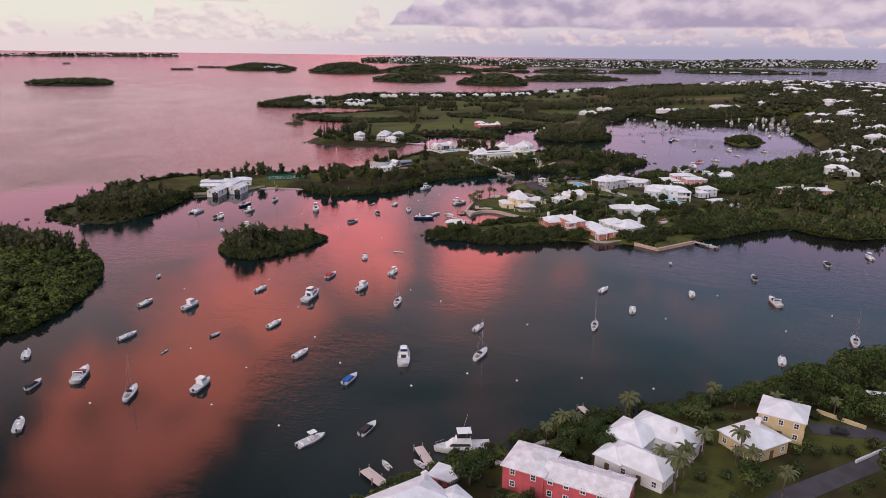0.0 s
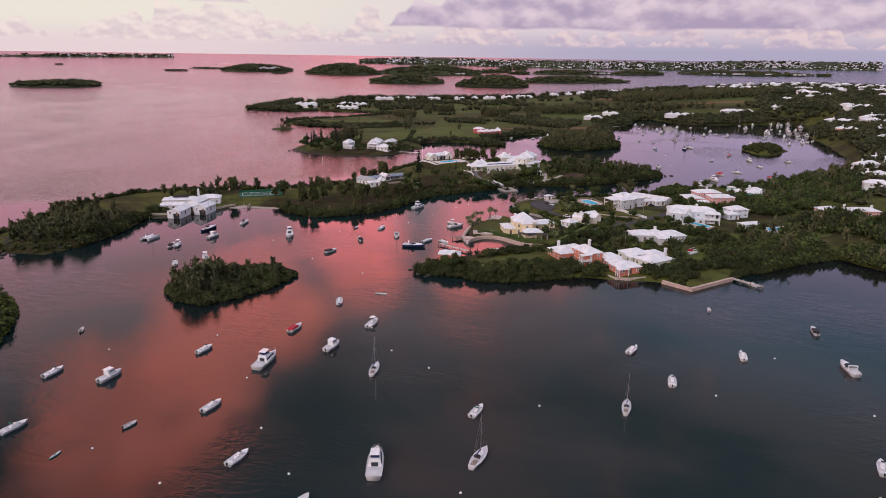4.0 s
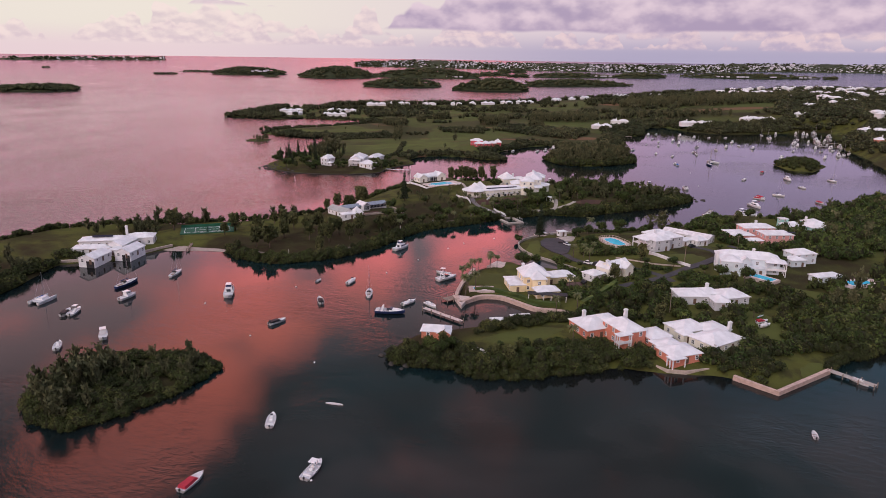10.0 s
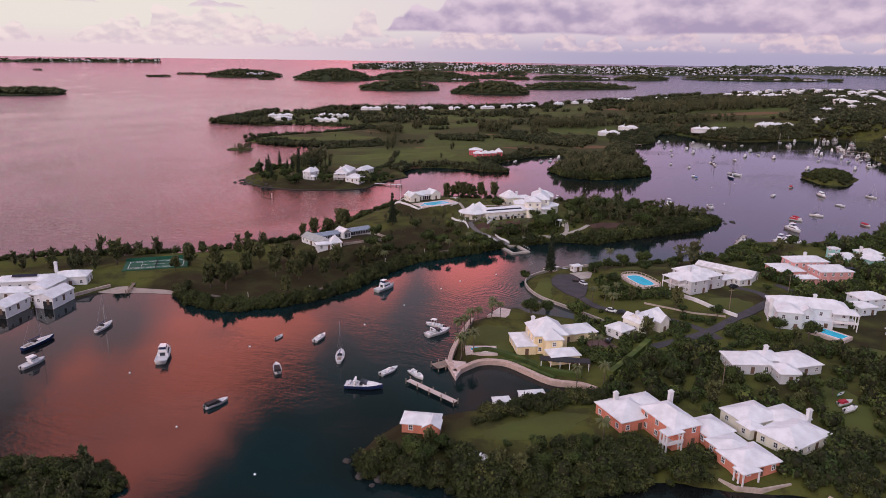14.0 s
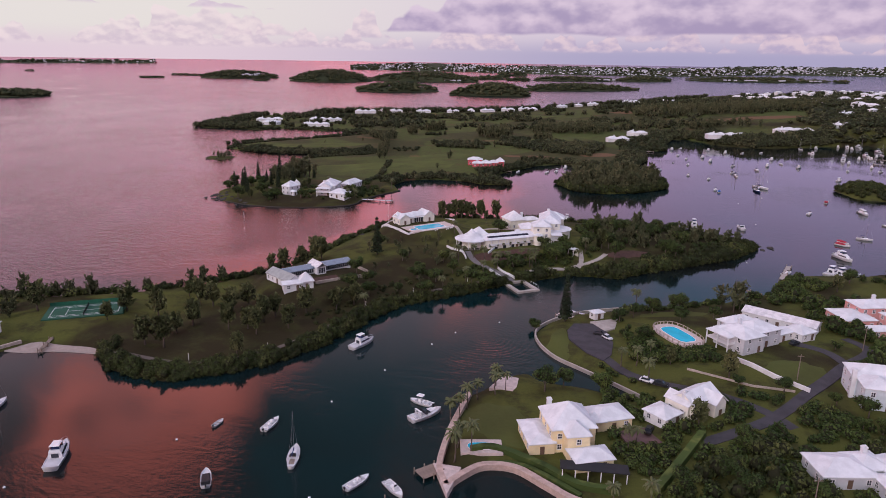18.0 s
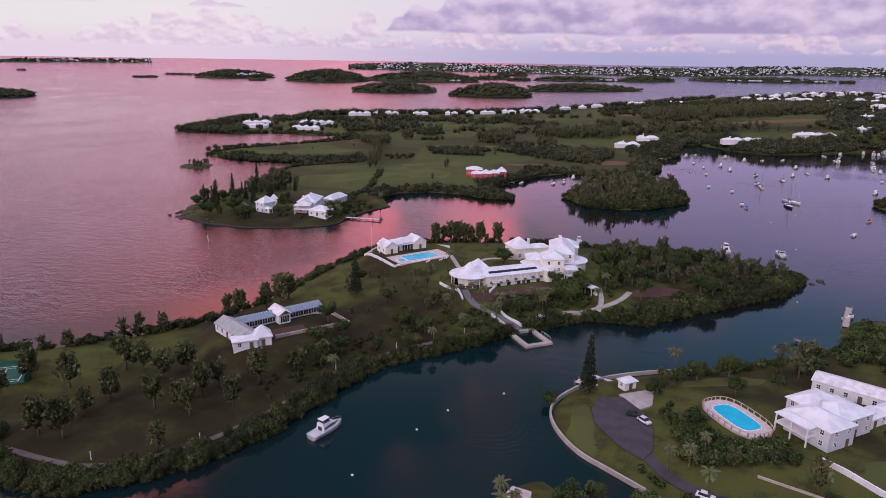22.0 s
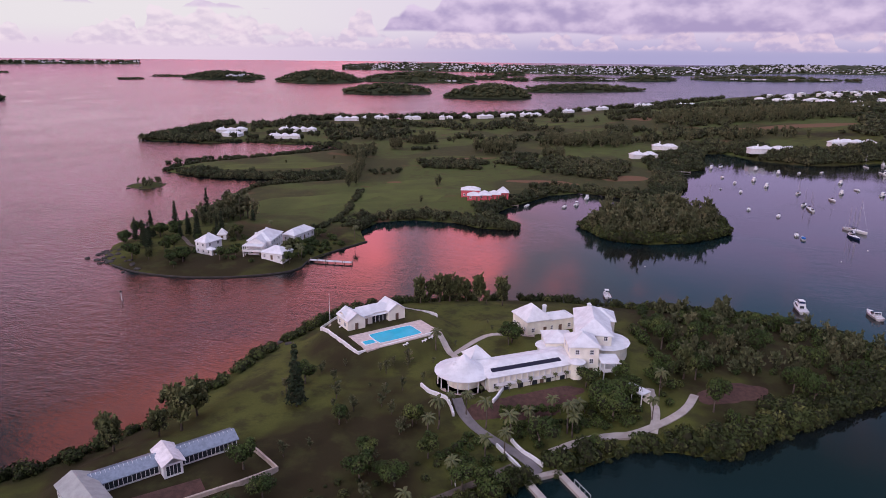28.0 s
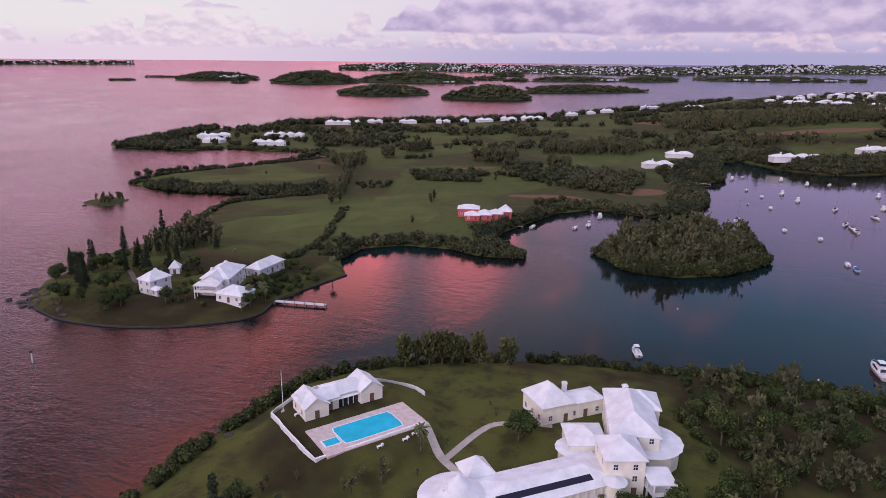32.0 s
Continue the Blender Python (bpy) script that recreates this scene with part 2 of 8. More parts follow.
M["bark"] = material("bark", (0.13, 0.10, 0.08), 0.95, vary=0.2, scale=2, fine=8, bump=0.8)
# near-black colour for foliage cores, painting the shade between leaves
M["core_shade"] = material("crown_core_shade", (0.026, 0.027, 0.013), 0.95, spec=0.1, vary=0.2, scale=0.4, fine=2.0)


def foliage(name, dark, mid, light, rand=0.0, plant=0.16):
    """Leaves: tone drifts over the stand, differs from plant to plant, and a little from leaf to leaf."""
    m = bpy.data.materials.new(name)
    m.use_nodes = True
    k = Nodes(m.node_tree)
    b, o = k.n("ShaderNodeBsdfPrincipled"), k.n("ShaderNodeOutputMaterial")
    k.link(b.outputs[0], o.inputs[0])
    co = k.n("ShaderNodeNewGeometry")
    pos = co.outputs["Position"]
    col = k.mix(k.smooth(k.noise(pos, plant * 0.22, 3.0), 0.36, 0.64), dark, mid)
    col = k.mix(k.math("MULTIPLY", k.smooth(k.noise(pos, plant, 2.0, 0.6, 0.5), 0.50, 0.68), 0.85), col, light)
    col = k.mix(k.math("MULTIPLY", k.smooth(k.noise(pos, plant * 1.7, 2.0), 0.56, 0.70), 0.75), col, tuple(c * 0.55 for c in dark))
    if rand:
        col = k.mix(k.math("MULTIPLY", k.n("ShaderNodeObjectInfo").outputs["Random"], rand), col, tuple(c * 0.8 for c in dark))
    leaf = k.math("ADD", 0.68, k.math("MULTIPLY", co.outputs["Random Per Island"], 0.75))
    grey = k.n("ShaderNodeCombineXYZ")
    for s_ in grey.inputs:
        k.put(s_, leaf)
    k.put(b.inputs["Base Color"], k.mix(1.0, col, grey.outputs[0], "MULTIPLY"))
    b.inputs["Roughness"].default_value = 0.75
    b.inputs["Specular IOR Level"].default_value = 0.15
    return m


M["leaf"] = foliage("mangrove_leaf", (0.026, 0.034, 0.011), (0.050, 0.064, 0.018), (0.092, 0.098, 0.030))
M["leaf2"] = foliage("casuarina_needle", (0.080, 0.090, 0.043), (0.116, 0.114, 0.057), (0.156, 0.140, 0.074), rand=0.5)
M["leaf3"] = foliage("garden_leaf", (0.034, 0.056, 0.015), (0.066, 0.094, 0.023), (0.124, 0.142, 0.038), rand=0.5)
M["cypress"] = foliage("cypress_needle", (0.018, 0.028, 0.014), (0.032, 0.046, 0.022), (0.052, 0.064, 0.032), rand=0.3)
M["leaf5"] = foliage("wind_shaped_casuarina_needle", (0.066, 0.077, 0.029), (0.108, 0.113, 0.045), (0.150, 0.144, 0.060), rand=0.45)
M["leaf4"] = foliage("buttonwood_leaf", (0.050, 0.068, 0.014), (0.074, 0.096, 0.018), (0.104, 0.122, 0.026), plant=0.10)
# distant leaves, lightened in the colour to stand in for haze
M["leaf_far"] = foliage("haze_lightened_far_leaf", (0.040, 0.050, 0.022), (0.066, 0.072, 0.032), (0.104, 0.098, 0.046), plant=0.07)
M["fairway"] = material("mown_fairway", (0.088, 0.108, 0.028), 0.95, spec=0.1, vary=0.16, scale=0.045, fine=0.7, second=(0.056, 0.064, 0.021), bump=0.4)
M["lawn"] = material("garden_lawn", (0.078, 0.092, 0.024), 0.95, spec=0.1, vary=0.14, scale=0.06, fine=0.9, second=(0.060, 0.062, 0.020), bump=0.4)
M["bare"] = material("bare_red_soil", (0.15, 0.082, 0.046), 0.95, spec=0.1, vary=0.16, scale=0.12, fine=1.2, second=(0.13, 0.085, 0.045), bump=0.4)
M["palm"] = material("palm_frond", (0.099, 0.108, 0.0406), 0.6, spec=0.3, vary=0.2, second=(0.0568, 0.0689, 0.0244), rand=0.4, island=0.25)


def ground_material():
    """Mown and rough grass with dry brown patches and bare soil."""
    m = bpy.data.materials.new("island_grass")
    m.use_nodes = True
    k = Nodes(m.node_tree)
    b, o = k.n("ShaderNodeBsdfPrincipled"), k.n("ShaderNodeOutputMaterial")
    k.link(b.outputs[0], o.inputs[0])
    co = k.n("ShaderNodeTexCoord").outputs["Object"]
    sp = k.n("ShaderNodeSeparateXYZ")
    k.link(co, sp.inputs[0])
    n1, n2, n3 = k.noise(co, 0.018, 4.0, 0.6, 0.4), k.noise(co, 0.13, 5.0, 0.65), k.noise(co, 1.6, 4.0, 0.7)
    # gardens and slopes: green turning dry towards the low ground by the channel
    dry = k.math("ADD", n1, k.math("MULTIPLY", k.math("MULTIPLY", k.smooth(k.math("SUBTRACT", sp.outputs[1], sp.outputs[0]), 572.0, 512.0), k.smooth(sp.outputs[0], 24.0, -5.0)), 0.28))
    dry = k.math("SUBTRACT", dry, k.math("MULTIPLY", k.math("MULTIPLY", k.smooth(sp.outputs[0], 10.0, 40.0), k.smooth(sp.outputs[0], 84.0, 70.0)), 0.05))
    # the wooded eastern point stands on bare reddish soil
    dry = k.math("ADD", dry, k.math("MULTIPLY", k.math("MULTIPLY", k.smooth(sp.outputs[0], 78.0, 100.0), k.smooth(sp.outputs[1], 530.0, 545.0)), k.math("MULTIPLY", k.smooth(sp.outputs[1], 650.0, 640.0), 0.20)))
    col = k.mix(k.smooth(dry, 0.46, 0.60), (0.098, 0.106, 0.025), (0.034, 0.025, 0.0125))
    col = k.mix(k.smooth(n2, 0.45, 0.66), col, (0.052, 0.050, 0.018))
    # old golf land: mown fairways between olive rough
    g1 = k.noise(co, 0.0085, 3.0, 0.5, 0.8)
    links = k.mix(k.smooth(g1, 0.45, 0.53), (0.064, 0.064, 0.026), (0.090, 0.112, 0.032))
    links = k.mix(k.smooth(n2, 0.50, 0.64), links, (0.082, 0.084, 0.030))
    links = k.mix(k.smooth(n1, 0.60, 0.68), links, (0.130, 0.086, 0.044))
    col = k.mix(k.math("MULTIPLY", k.smooth(sp.outputs[1], 735.0, 775.0), k.math("MAXIMUM", k.smooth(sp.outputs[0], 440.0, 360.0), k.smooth(sp.outputs[1], 1120.0, 1220.0))), col, links)
    col = k.mix(k.math("MULTIPLY", n3, 0.50), col, (0.026, 0.028, 0.010))
    k.put(b.inputs["Base Color"], col)
    b.inputs["Roughness"].default_value = 0.95
    b.inputs["Specular IOR Level"].default_value = 0.1
    bp = k.n("ShaderNodeBump")
    bp.inputs["Strength"].default_value, bp.inputs["Distance"].default_value = 0.6, 0.15
    k.link(n3, bp.inputs["Height"])
    k.link(bp.outputs[0], b.inputs["Normal"])
    return m


RINGS = ((30, 466, 40.0), (14, 402, 26.0))


def water_material():
    """Sheltered sea water: dark teal body, gloss, ripples that gather in patches."""
    m = bpy.data.materials.new("harbour_water")
    m.use_nodes = True
    k = Nodes(m.node_tree)
    b, o = k.n("ShaderNodeBsdfPrincipled"), k.n("ShaderNodeOutputMaterial")
    k.link(b.outputs[0], o.inputs[0])
    co = k.n("ShaderNodeTexCoord").outputs["Object"]
    sp = k.n("ShaderNodeSeparateXYZ")
    k.link(co, sp.inputs[0])
    tone = k.noise(co, 0.012, 4.0, 0.55, 0.5)
    # paler sandy bottom in the channel makes the water greener there
    cove = k.math("MULTIPLY", k.smooth(sp.outputs[1], 350.0, 430.0), k.math("MULTIPLY", k.smooth(sp.outputs[1], 560.0, 500.0), k.smooth(sp.outputs[0], -65.0, 5.0)))
    cove = k.math("MAXIMUM", cove, k.math("MULTIPLY", k.smooth(sp.outputs[1], 270.0, 190.0), k.smooth(sp.outputs[0], -60.0, 10.0)))
    body = k.mix(k.math("MAXIMUM", k.math("MULTIPLY", k.smooth(tone, 0.42, 0.60), 0.8), cove), (0.007, 0.0085, 0.0085), (0.0038, 0.0165, 0.0185))
    # grey-brown painted over mid-harbour, standing in for sky reflections mixed by ripples
    mixed_reflection = k.math("MULTIPLY", k.math("MULTIPLY", k.smooth(sp.outputs[1], 95.0, 150.0), k.smooth(sp.outputs[1], 325.0, 290.0)), k.math("MULTIPLY", k.smooth(sp.outputs[0], -95.0, 10.0), k.smooth(k.noise(co, 0.014, 3.0, 0.55, 0.6), 0.22, 0.72)))
    k.put(b.inputs["Base Color"], k.mix(mixed_reflection, body, (0.040, 0.036, 0.035)))
    b.inputs["IOR"].default_value = 1.34
    # the open sea to the west is choppier than the harbour
    beyond = k.smooth(k.math("SUBTRACT", sp.outputs[1], k.math("MULTIPLY", sp.outputs[0], 0.635)), 590.0, 640.0)
    open_sea = k.math("MULTIPLY", beyond, k.math("MAXIMUM", k.smooth(sp.outputs[0], -8.0, -60.0), k.smooth(sp.outputs[1], 1350.0, 1700.0)))
    offing = k.math("MAXIMUM", k.math("MULTIPLY", open_sea, 0.5), k.smooth(sp.outputs[1], 900.0, 2000.0))
    # smooth slicks that wind over the open sea
    slick = k.math("ABSOLUTE", k.math("SUBTRACT", k.noise(k.scaled(co, (1.0, 0.6, 1.0)), 0.0035, 2.0, 0.5, 1.5), 0.5))
    slick = k.math("MULTIPLY", k.smooth(slick, 0.016, 0.004), k.smooth(k.noise(co, 0.004, 2.0), 0.42, 0.58))
    k.put(b.inputs["Roughness"], k.math("ADD", 0.04, k.math("MULTIPLY", k.math("MULTIPLY", offing, 0.17), k.math("SUBTRACT", 1.0, k.math("MULTIPLY", slick, 0.45)))))
    patch = k.smooth(k.noise(co, 0.011, 3.0, 0.5, 0.8), 0.46, 0.62)
    lanes = k.smooth(k.noise(k.scaled(co, (1.0, 0.45, 1.0)), 0.006, 5.0, 0.6, 1.2), 0.35, 0.65)
    amp = k.math("ADD", k.math("MULTIPLY", patch, 0.15), k.math("MULTIPLY", open_sea, k.math("ADD", 0.42, k.math("MULTIPLY", lanes, 0.40))))
    amp = k.math("ADD", amp, 0.036)
    turned = k.n("ShaderNodeMapping")
    k.link(co, turned.inputs["Vector"])
    turned.inputs["Rotation"].default_value = (0, 0, radians(24))
    wav = k.noise(k.scaled(turned.outputs[0], (0.55, 1.0, 1.0)), 1.0, 4.0, 0.65, 0.5)
    wav2 = k.noise(k.scaled(turned.outputs[0], (0.13, 0.26, 1.0)), 1.0, 3.0, 0.55, 0.4)
    h = k.math("ADD", wav, k.math("MULTIPLY", wav2, 1.6))
    # rings left by boats in the sheltered water
    for cx_, cy_, reach in RINGS:
        far_ = k.n("ShaderNodeVectorMath", operation="DISTANCE")
        k.link(co, far_.inputs[0])
        far_.inputs[1].default_value = (cx_, cy_, 0)
        r_ = k.math("ADD", far_.outputs["Value"], k.math("MULTIPLY", k.noise(co, 0.08, 2.0), 5.0))
        h = k.math("ADD", h, k.math("MULTIPLY", k.math("SINE", k.math("MULTIPLY", r_, 3.4)), k.math("MULTIPLY", k.math("MULTIPLY", k.smooth(r_, reach, 8.0), k.smooth(r_, 3.0, 9.0)), 0.22)))
    bp = k.n("ShaderNodeBump")
    bp.inputs["Distance"].default_value = 0.30
    k.link(amp, bp.inputs["Strength"])
    k.link(h, bp.inputs["Height"])
    k.link(bp.outputs[0], b.inputs["Normal"])
    return m


def pool_material():
    m = material("pool_water", (0.02, 0.48, 0.66), 0.25, spec=0.15, vary=0.1, scale=0.3, fine=1.0, bump=0.2)
    return m


M["ground"], M["water"], M["pool"] = ground_material(), water_material(), pool_material()

# ---- mesh helpers ----


def mesh_of(name, verts, faces, mat, smooth=False):
    me = bpy.data.meshes.new(name)
    me.from_pydata([tuple(v) for v in verts], [], [tuple(f) for f in faces])
    me.materials.append(M[mat])
    if smooth:
        me.polygons.foreach_set("use_smooth", [True] * len(me.polygons))
    me.update()
    return me


def part(name, geom, mat, parent=None, label="", smooth=False):
    """One mesh object, from a bmesh or (verts, faces), under a thing or a part."""
    if isinstance(geom, tuple):
        me = mesh_of(name, geom[0], geom[1], mat, smooth)
    elif isinstance(geom, bpy.types.Mesh):
        me = geom
    else:
        bmesh.ops.recalc_face_normals(geom, faces=geom.faces)
        me = bpy.data.meshes.new(name)
        geom.to_mesh(me)
        geom.free()
        me.materials.append(M[mat])
        if smooth:
            me.polygons.foreach_set("use_smooth", [True] * len(me.polygons))
    ob = new(name, me)
    if parent is not None:
        ob.parent = parent
    if label:
        ob["label"] = label
    return ob


def thing(name, m, label, category, group="", kind=""):
    e = new(name)
    e.empty_display_size = 0.5
    e.matrix_world = m
    return tagged(e, label, category, group, kind)


def box(bm, x, y, z, sx_, sy_, sz_, bevel=0.0, yaw=0.0):
    """Adds a box centred on x, y that stands on z."""
    mt = Matrix.Translation((x, y, z + sz_ / 2)) @ Matrix.Rotation(radians(yaw), 4, "Z") @ Matrix.Diagonal((sx_, sy_, sz_, 1))
    r = bmesh.ops.create_cube(bm, size=1, matrix=mt)
    if bevel:
        es = list({e for v in r["verts"] for e in v.link_edges})
        bmesh.ops.bevel(bm, geom=es, offset=bevel, segments=1, affect="EDGES")
    return bm


def boxes(*specs, bevel=0.0):
    bm = bmesh.new()
    for s in specs:
        box(bm, *s, bevel=bevel)
    return bm


def tube(bm, a, b, r0, r1=None, seg=6):
    """A tapered rod from a to b."""
    a, b = Vector(a), Vector(b)
    d = b - a
    q = d.to_track_quat("Z", "Y").to_matrix().to_4x4()
    bmesh.ops.create_cone(bm, cap_ends=True, segments=seg, radius1=r0, radius2=r0 if r1 is None else r1, depth=d.length, matrix=Matrix.Translation((a + b) / 2) @ q)
    return bm


def rods(*specs):
    bm = bmesh.new()
    for s in specs:
        tube(bm, *s)
    return bm

# ---- land and sea ----
ESTATE = [(-219, 366), (-203, 353), (-177, 350), (-166, 364), (-160, 390), (-160, 424), (-150, 429), (-136, 432), (-127, 446), (-117, 458), (-94, 452), (-84, 438), (-66, 431), (-50, 436), (-37, 444), (-24, 458), (-11, 480), (0, 497), (17, 506), (33, 516), (44, 524), (58, 530), (70, 537), (92, 533), (106, 541)]
ESTATE += [(128, 552), (156, 566), (176, 586), (162, 602), (148, 613), (128, 627), (107, 632), (86, 636), (66, 641), (48, 642), (27, 641), (2, 636), (-15, 627), (-24, 611), (-34, 593), (-42, 570), (-52, 547), (-66, 530), (-85, 517), (-104, 508), (-130, 502), (-165, 500), (-195, 485), (-212, 455), (-216, 420)]
B_SOUTH = [(-9, 335), (-3, 329), (11, 327), (20, 321), (34, 321), (48, 325), (63, 329), (77, 325), (89, 325), (96, 322), (104, 313), (126, 327),
           (132, 334), (143, 338), (167, 352), (190, 362), (198, 345), (210, 337), (232, 342), (300, 335), (420, 310), (900, 260), (1900, 700)]
C_NORTH = [(2200, 2700), (1589, 2700), (944, 2180), (618, 1900), (415, 1690), (299, 1590), (191, 1505), (36, 1465), (-116, 1450), (-203, 1395)]
C_WEST = [(-274, 1340), (-290, 1245), (-308, 1160), (-227, 1138), (-190, 1149), (-142, 1139), (-89, 1125), (-75, 1085), (-125, 1040), (-164, 1010),
          (-191, 985), (-203, 949), (-164, 923), (-122, 917), (-69, 922), (-40, 914), (-69, 902), (-96, 890), (-111, 873), (-118, 793), (-133, 756),
          (-139, 718), (-134, 697)]
C_SOUTH = [(-125, 686), (-109, 675), (-88, 669), (-69, 669), (-50, 674), (-40, 682), (-37, 697), (-25, 715), (-14, 730), (-20, 752), (-12, 774),
           (10, 780), (33, 773), (46, 761), (67, 757), (56, 790), (62, 808), (77, 828), (102, 859), (125, 868), (155, 848), (186, 854), (211, 898),
           (221, 940), (206, 962), (226, 966), (256, 980), (270, 1030), (295, 1085), (318, 1085), (330, 1037), (361, 1009), (410, 1020), (470, 1040)]
BAY = [(522, 1050), (535, 1000), (470, 930), (445, 879), (425, 800), (411, 765), (385, 690), (330, 615), (270, 574), (240, 552), (219, 545), (199, 538), (178, 541), (162, 533),
       (157, 522), (144, 511), (123, 503), (100, 495), (83, 494), (66, 489), (54, 480), (48, 471), (48, 461), (51, 450), (57, 442), (64, 433),
       (72, 422), (68, 423), (58, 429), (49, 432), (44, 434), (41, 439), (36, 437), (30, 430)]
BASIN = [(23, 424), (17, 403), (15, 389), (16, 381), (20, 385), (25, 389), (32, 388), (38, 382), (44, 376), (52, 374), (56, 370), (48, 371), (38, 366),
         (28, 362), (14, 358), (2, 354), (-4, 346)]
SHORE = [(-34, 60), (-22, 108), (-12, 119), (0, 127), (7, 134), (16, 137), (25, 144), (45, 154), (62, 158), (82, 166), (98, 171), (135, 188), (200, 215), (420, 230), (420, -250), (-60, -250)]
CASUARINA_ISLE = [(103, 766), (113, 736), (131, 729), (153, 732), (181, 750), (190, 780), (175, 806), (128, 796)]
SMALL_ISLE = [(-103, 304), (-95, 293), (-84, 289), (-72, 298), (-63, 312), (-57, 325), (-65, 332), (-86, 333), (-102, 324)]
WEST_ISLE = [(-148, 185), (-140, 205), (-136, 214), (-134, 228), (-138, 254), (-145, 275), (-155, 288), (-180, 305), (-210, 315), (-300, 330), (-330, 240), (-280, 160), (-200, 150)]
BAY_ISLE = [(309, 755), (308, 722), (323, 712), (352, 745), (350, 768), (329, 774)]
ROCK_ISLE = [(-204, 877), (-184, 867), (-174, 884), (-188, 897)]
LANDS = [ESTATE, B_SOUTH + C_NORTH + C_WEST + C_SOUTH + BAY + BASIN, SHORE, CASUARINA_ISLE, SMALL_ISLE, WEST_ISLE, BAY_ISLE, ROCK_ISLE]
# x, y, height, reach
HILLS = [(40, 590, 4.0, 40), (-20, 555, 3.0, 26), (115, 585, 2.0, 30), (112, 455, 2.0, 24), (130, 415, 2.0, 26), (85, 412, 1.2, 20),
         (52, 830, 2.5, 26), (-75, 712, 1.5, 22), (20, 1000, 2, 120), (420, 1350, 10, 170), (700, 1300, 16, 240), (1000, 1800, 20, 350),
         (700, 700, 12, 180), (420, 480, 5, 80), (60, 100, 1.0, 50), (330, 420, 3, 70), (-230, 230, 1, 40), (900, 900, 24, 240)]
# level building plots: x, y, radius, height
PLOTS = [(58, 580, 26, 7.0), (30, 562, 12, 7.0), (6, 593, 17, 8.9), (-38, 513, 17, 5.6), (-112, 481, 15, 2.4), (-146, 452, 14, 1.9), (66, 462, 10, 1.9),
         (93, 461, 9, 4.0), (112, 456, 12, 3.6), (137, 415, 15, 3.4), (-62, 706, 18, 3.2), (-85, 700, 8, 3.0)]


def signed(px, py):
    """Distance to the nearest shore, positive on land."""
    best = np.full(px.shape, 1e9, np.float32)
    inside = np.zeros(px.shape, bool)
    for poly in LANDS:
        cross = np.zeros(px.shape, bool)
        for (x0, y0), (x1, y1) in zip(poly, poly[1:] + poly[:1]):
            dx, dy = x1 - x0, y1 - y0
            t = np.clip(((px - x0) * dx + (py - y0) * dy) / (dx * dx + dy * dy), 0, 1)
            best = np.minimum(best, np.hypot(px - x0 - t * dx, py - y0 - t * dy))
            if dy:
                cross ^= ((y0 > py) != (y1 > py)) & (px < x0 + (py - y0) * dx / dy)
        inside |= cross
    return np.where(inside, best, -best)


def spread(lo, hi, fine_lo, fine_hi, step, grow):
    """Grid lines, fine in the middle and widening outwards."""
    mid = list(np.arange(fine_lo, fine_hi + 0.1, step))
    s, a = step, fine_hi
    while a < hi:
        s *= grow
        a += s
        mid.append(a)
    s, a = step, fine_lo
    while a > lo:
        s *= grow
        a -= s
        mid.insert(0, a)
    return np.array(mid, np.float32)


GX = spread(-420, 2300, -222, 240, 2.8, 1.06)
GY = spread(-260, 2800, 90, 720, 2.8, 1.03)
_px, _py = np.meshgrid(GX, GY)
DIST = signed(_px, _py)
_wob = 1.2 * (np.sin(_px * 0.31 + 0.7 * np.sin(_py * 0.21)) * np.sin(_py * 0.27 + 1.1) + 0.6 * np.sin(_px * 0.11 + _py * 0.17))
GZ = np.where(DIST > 0, np.minimum((DIST + 0.5 * _wob) * 0.35, 1.7), np.maximum(DIST * 0.35, -2.5)).astype(np.float32)
_rise = np.zeros_like(GZ)
for hx, hy, hh, hr in HILLS:
    _rise += hh * np.exp(-((_px - hx) ** 2 + (_py - hy) ** 2) / (2 * hr * hr))
_rise += 0.35 * np.sin(_px * 0.09) * np.sin(_py * 0.08 + 1)
GZ += np.where(DIST > 0, _rise * np.clip(DIST / 16, 0, 1), 0)
for hx, hy, hr, hz in PLOTS:
    _k = np.clip((np.hypot(_px - hx, _py - hy) - hr) / 9.0, 0, 1)
    _k = np.where(DIST > 1.5, (1 - _k * _k * (3 - 2 * _k)) * np.clip((DIST - 1.5) / 6, 0, 1), 0)
    GZ = GZ * (1 - _k) + hz * _k


def lookup(grid, x, y):
    i, j = np.clip(np.searchsorted(GX, x) - 1, 0, len(GX) - 2), np.clip(np.searchsorted(GY, y) - 1, 0, len(GY) - 2)
    u, v = (x - GX[i]) / (GX[i + 1] - GX[i]), (y - GY[j]) / (GY[j + 1] - GY[j])
    return (1 - v) * ((1 - u) * grid[j, i] + u * grid[j, i + 1]) + v * ((1 - u) * grid[j + 1, i] + u * grid[j + 1, i + 1])


def ground_z(x, y):
    return float(lookup(GZ, x, y))


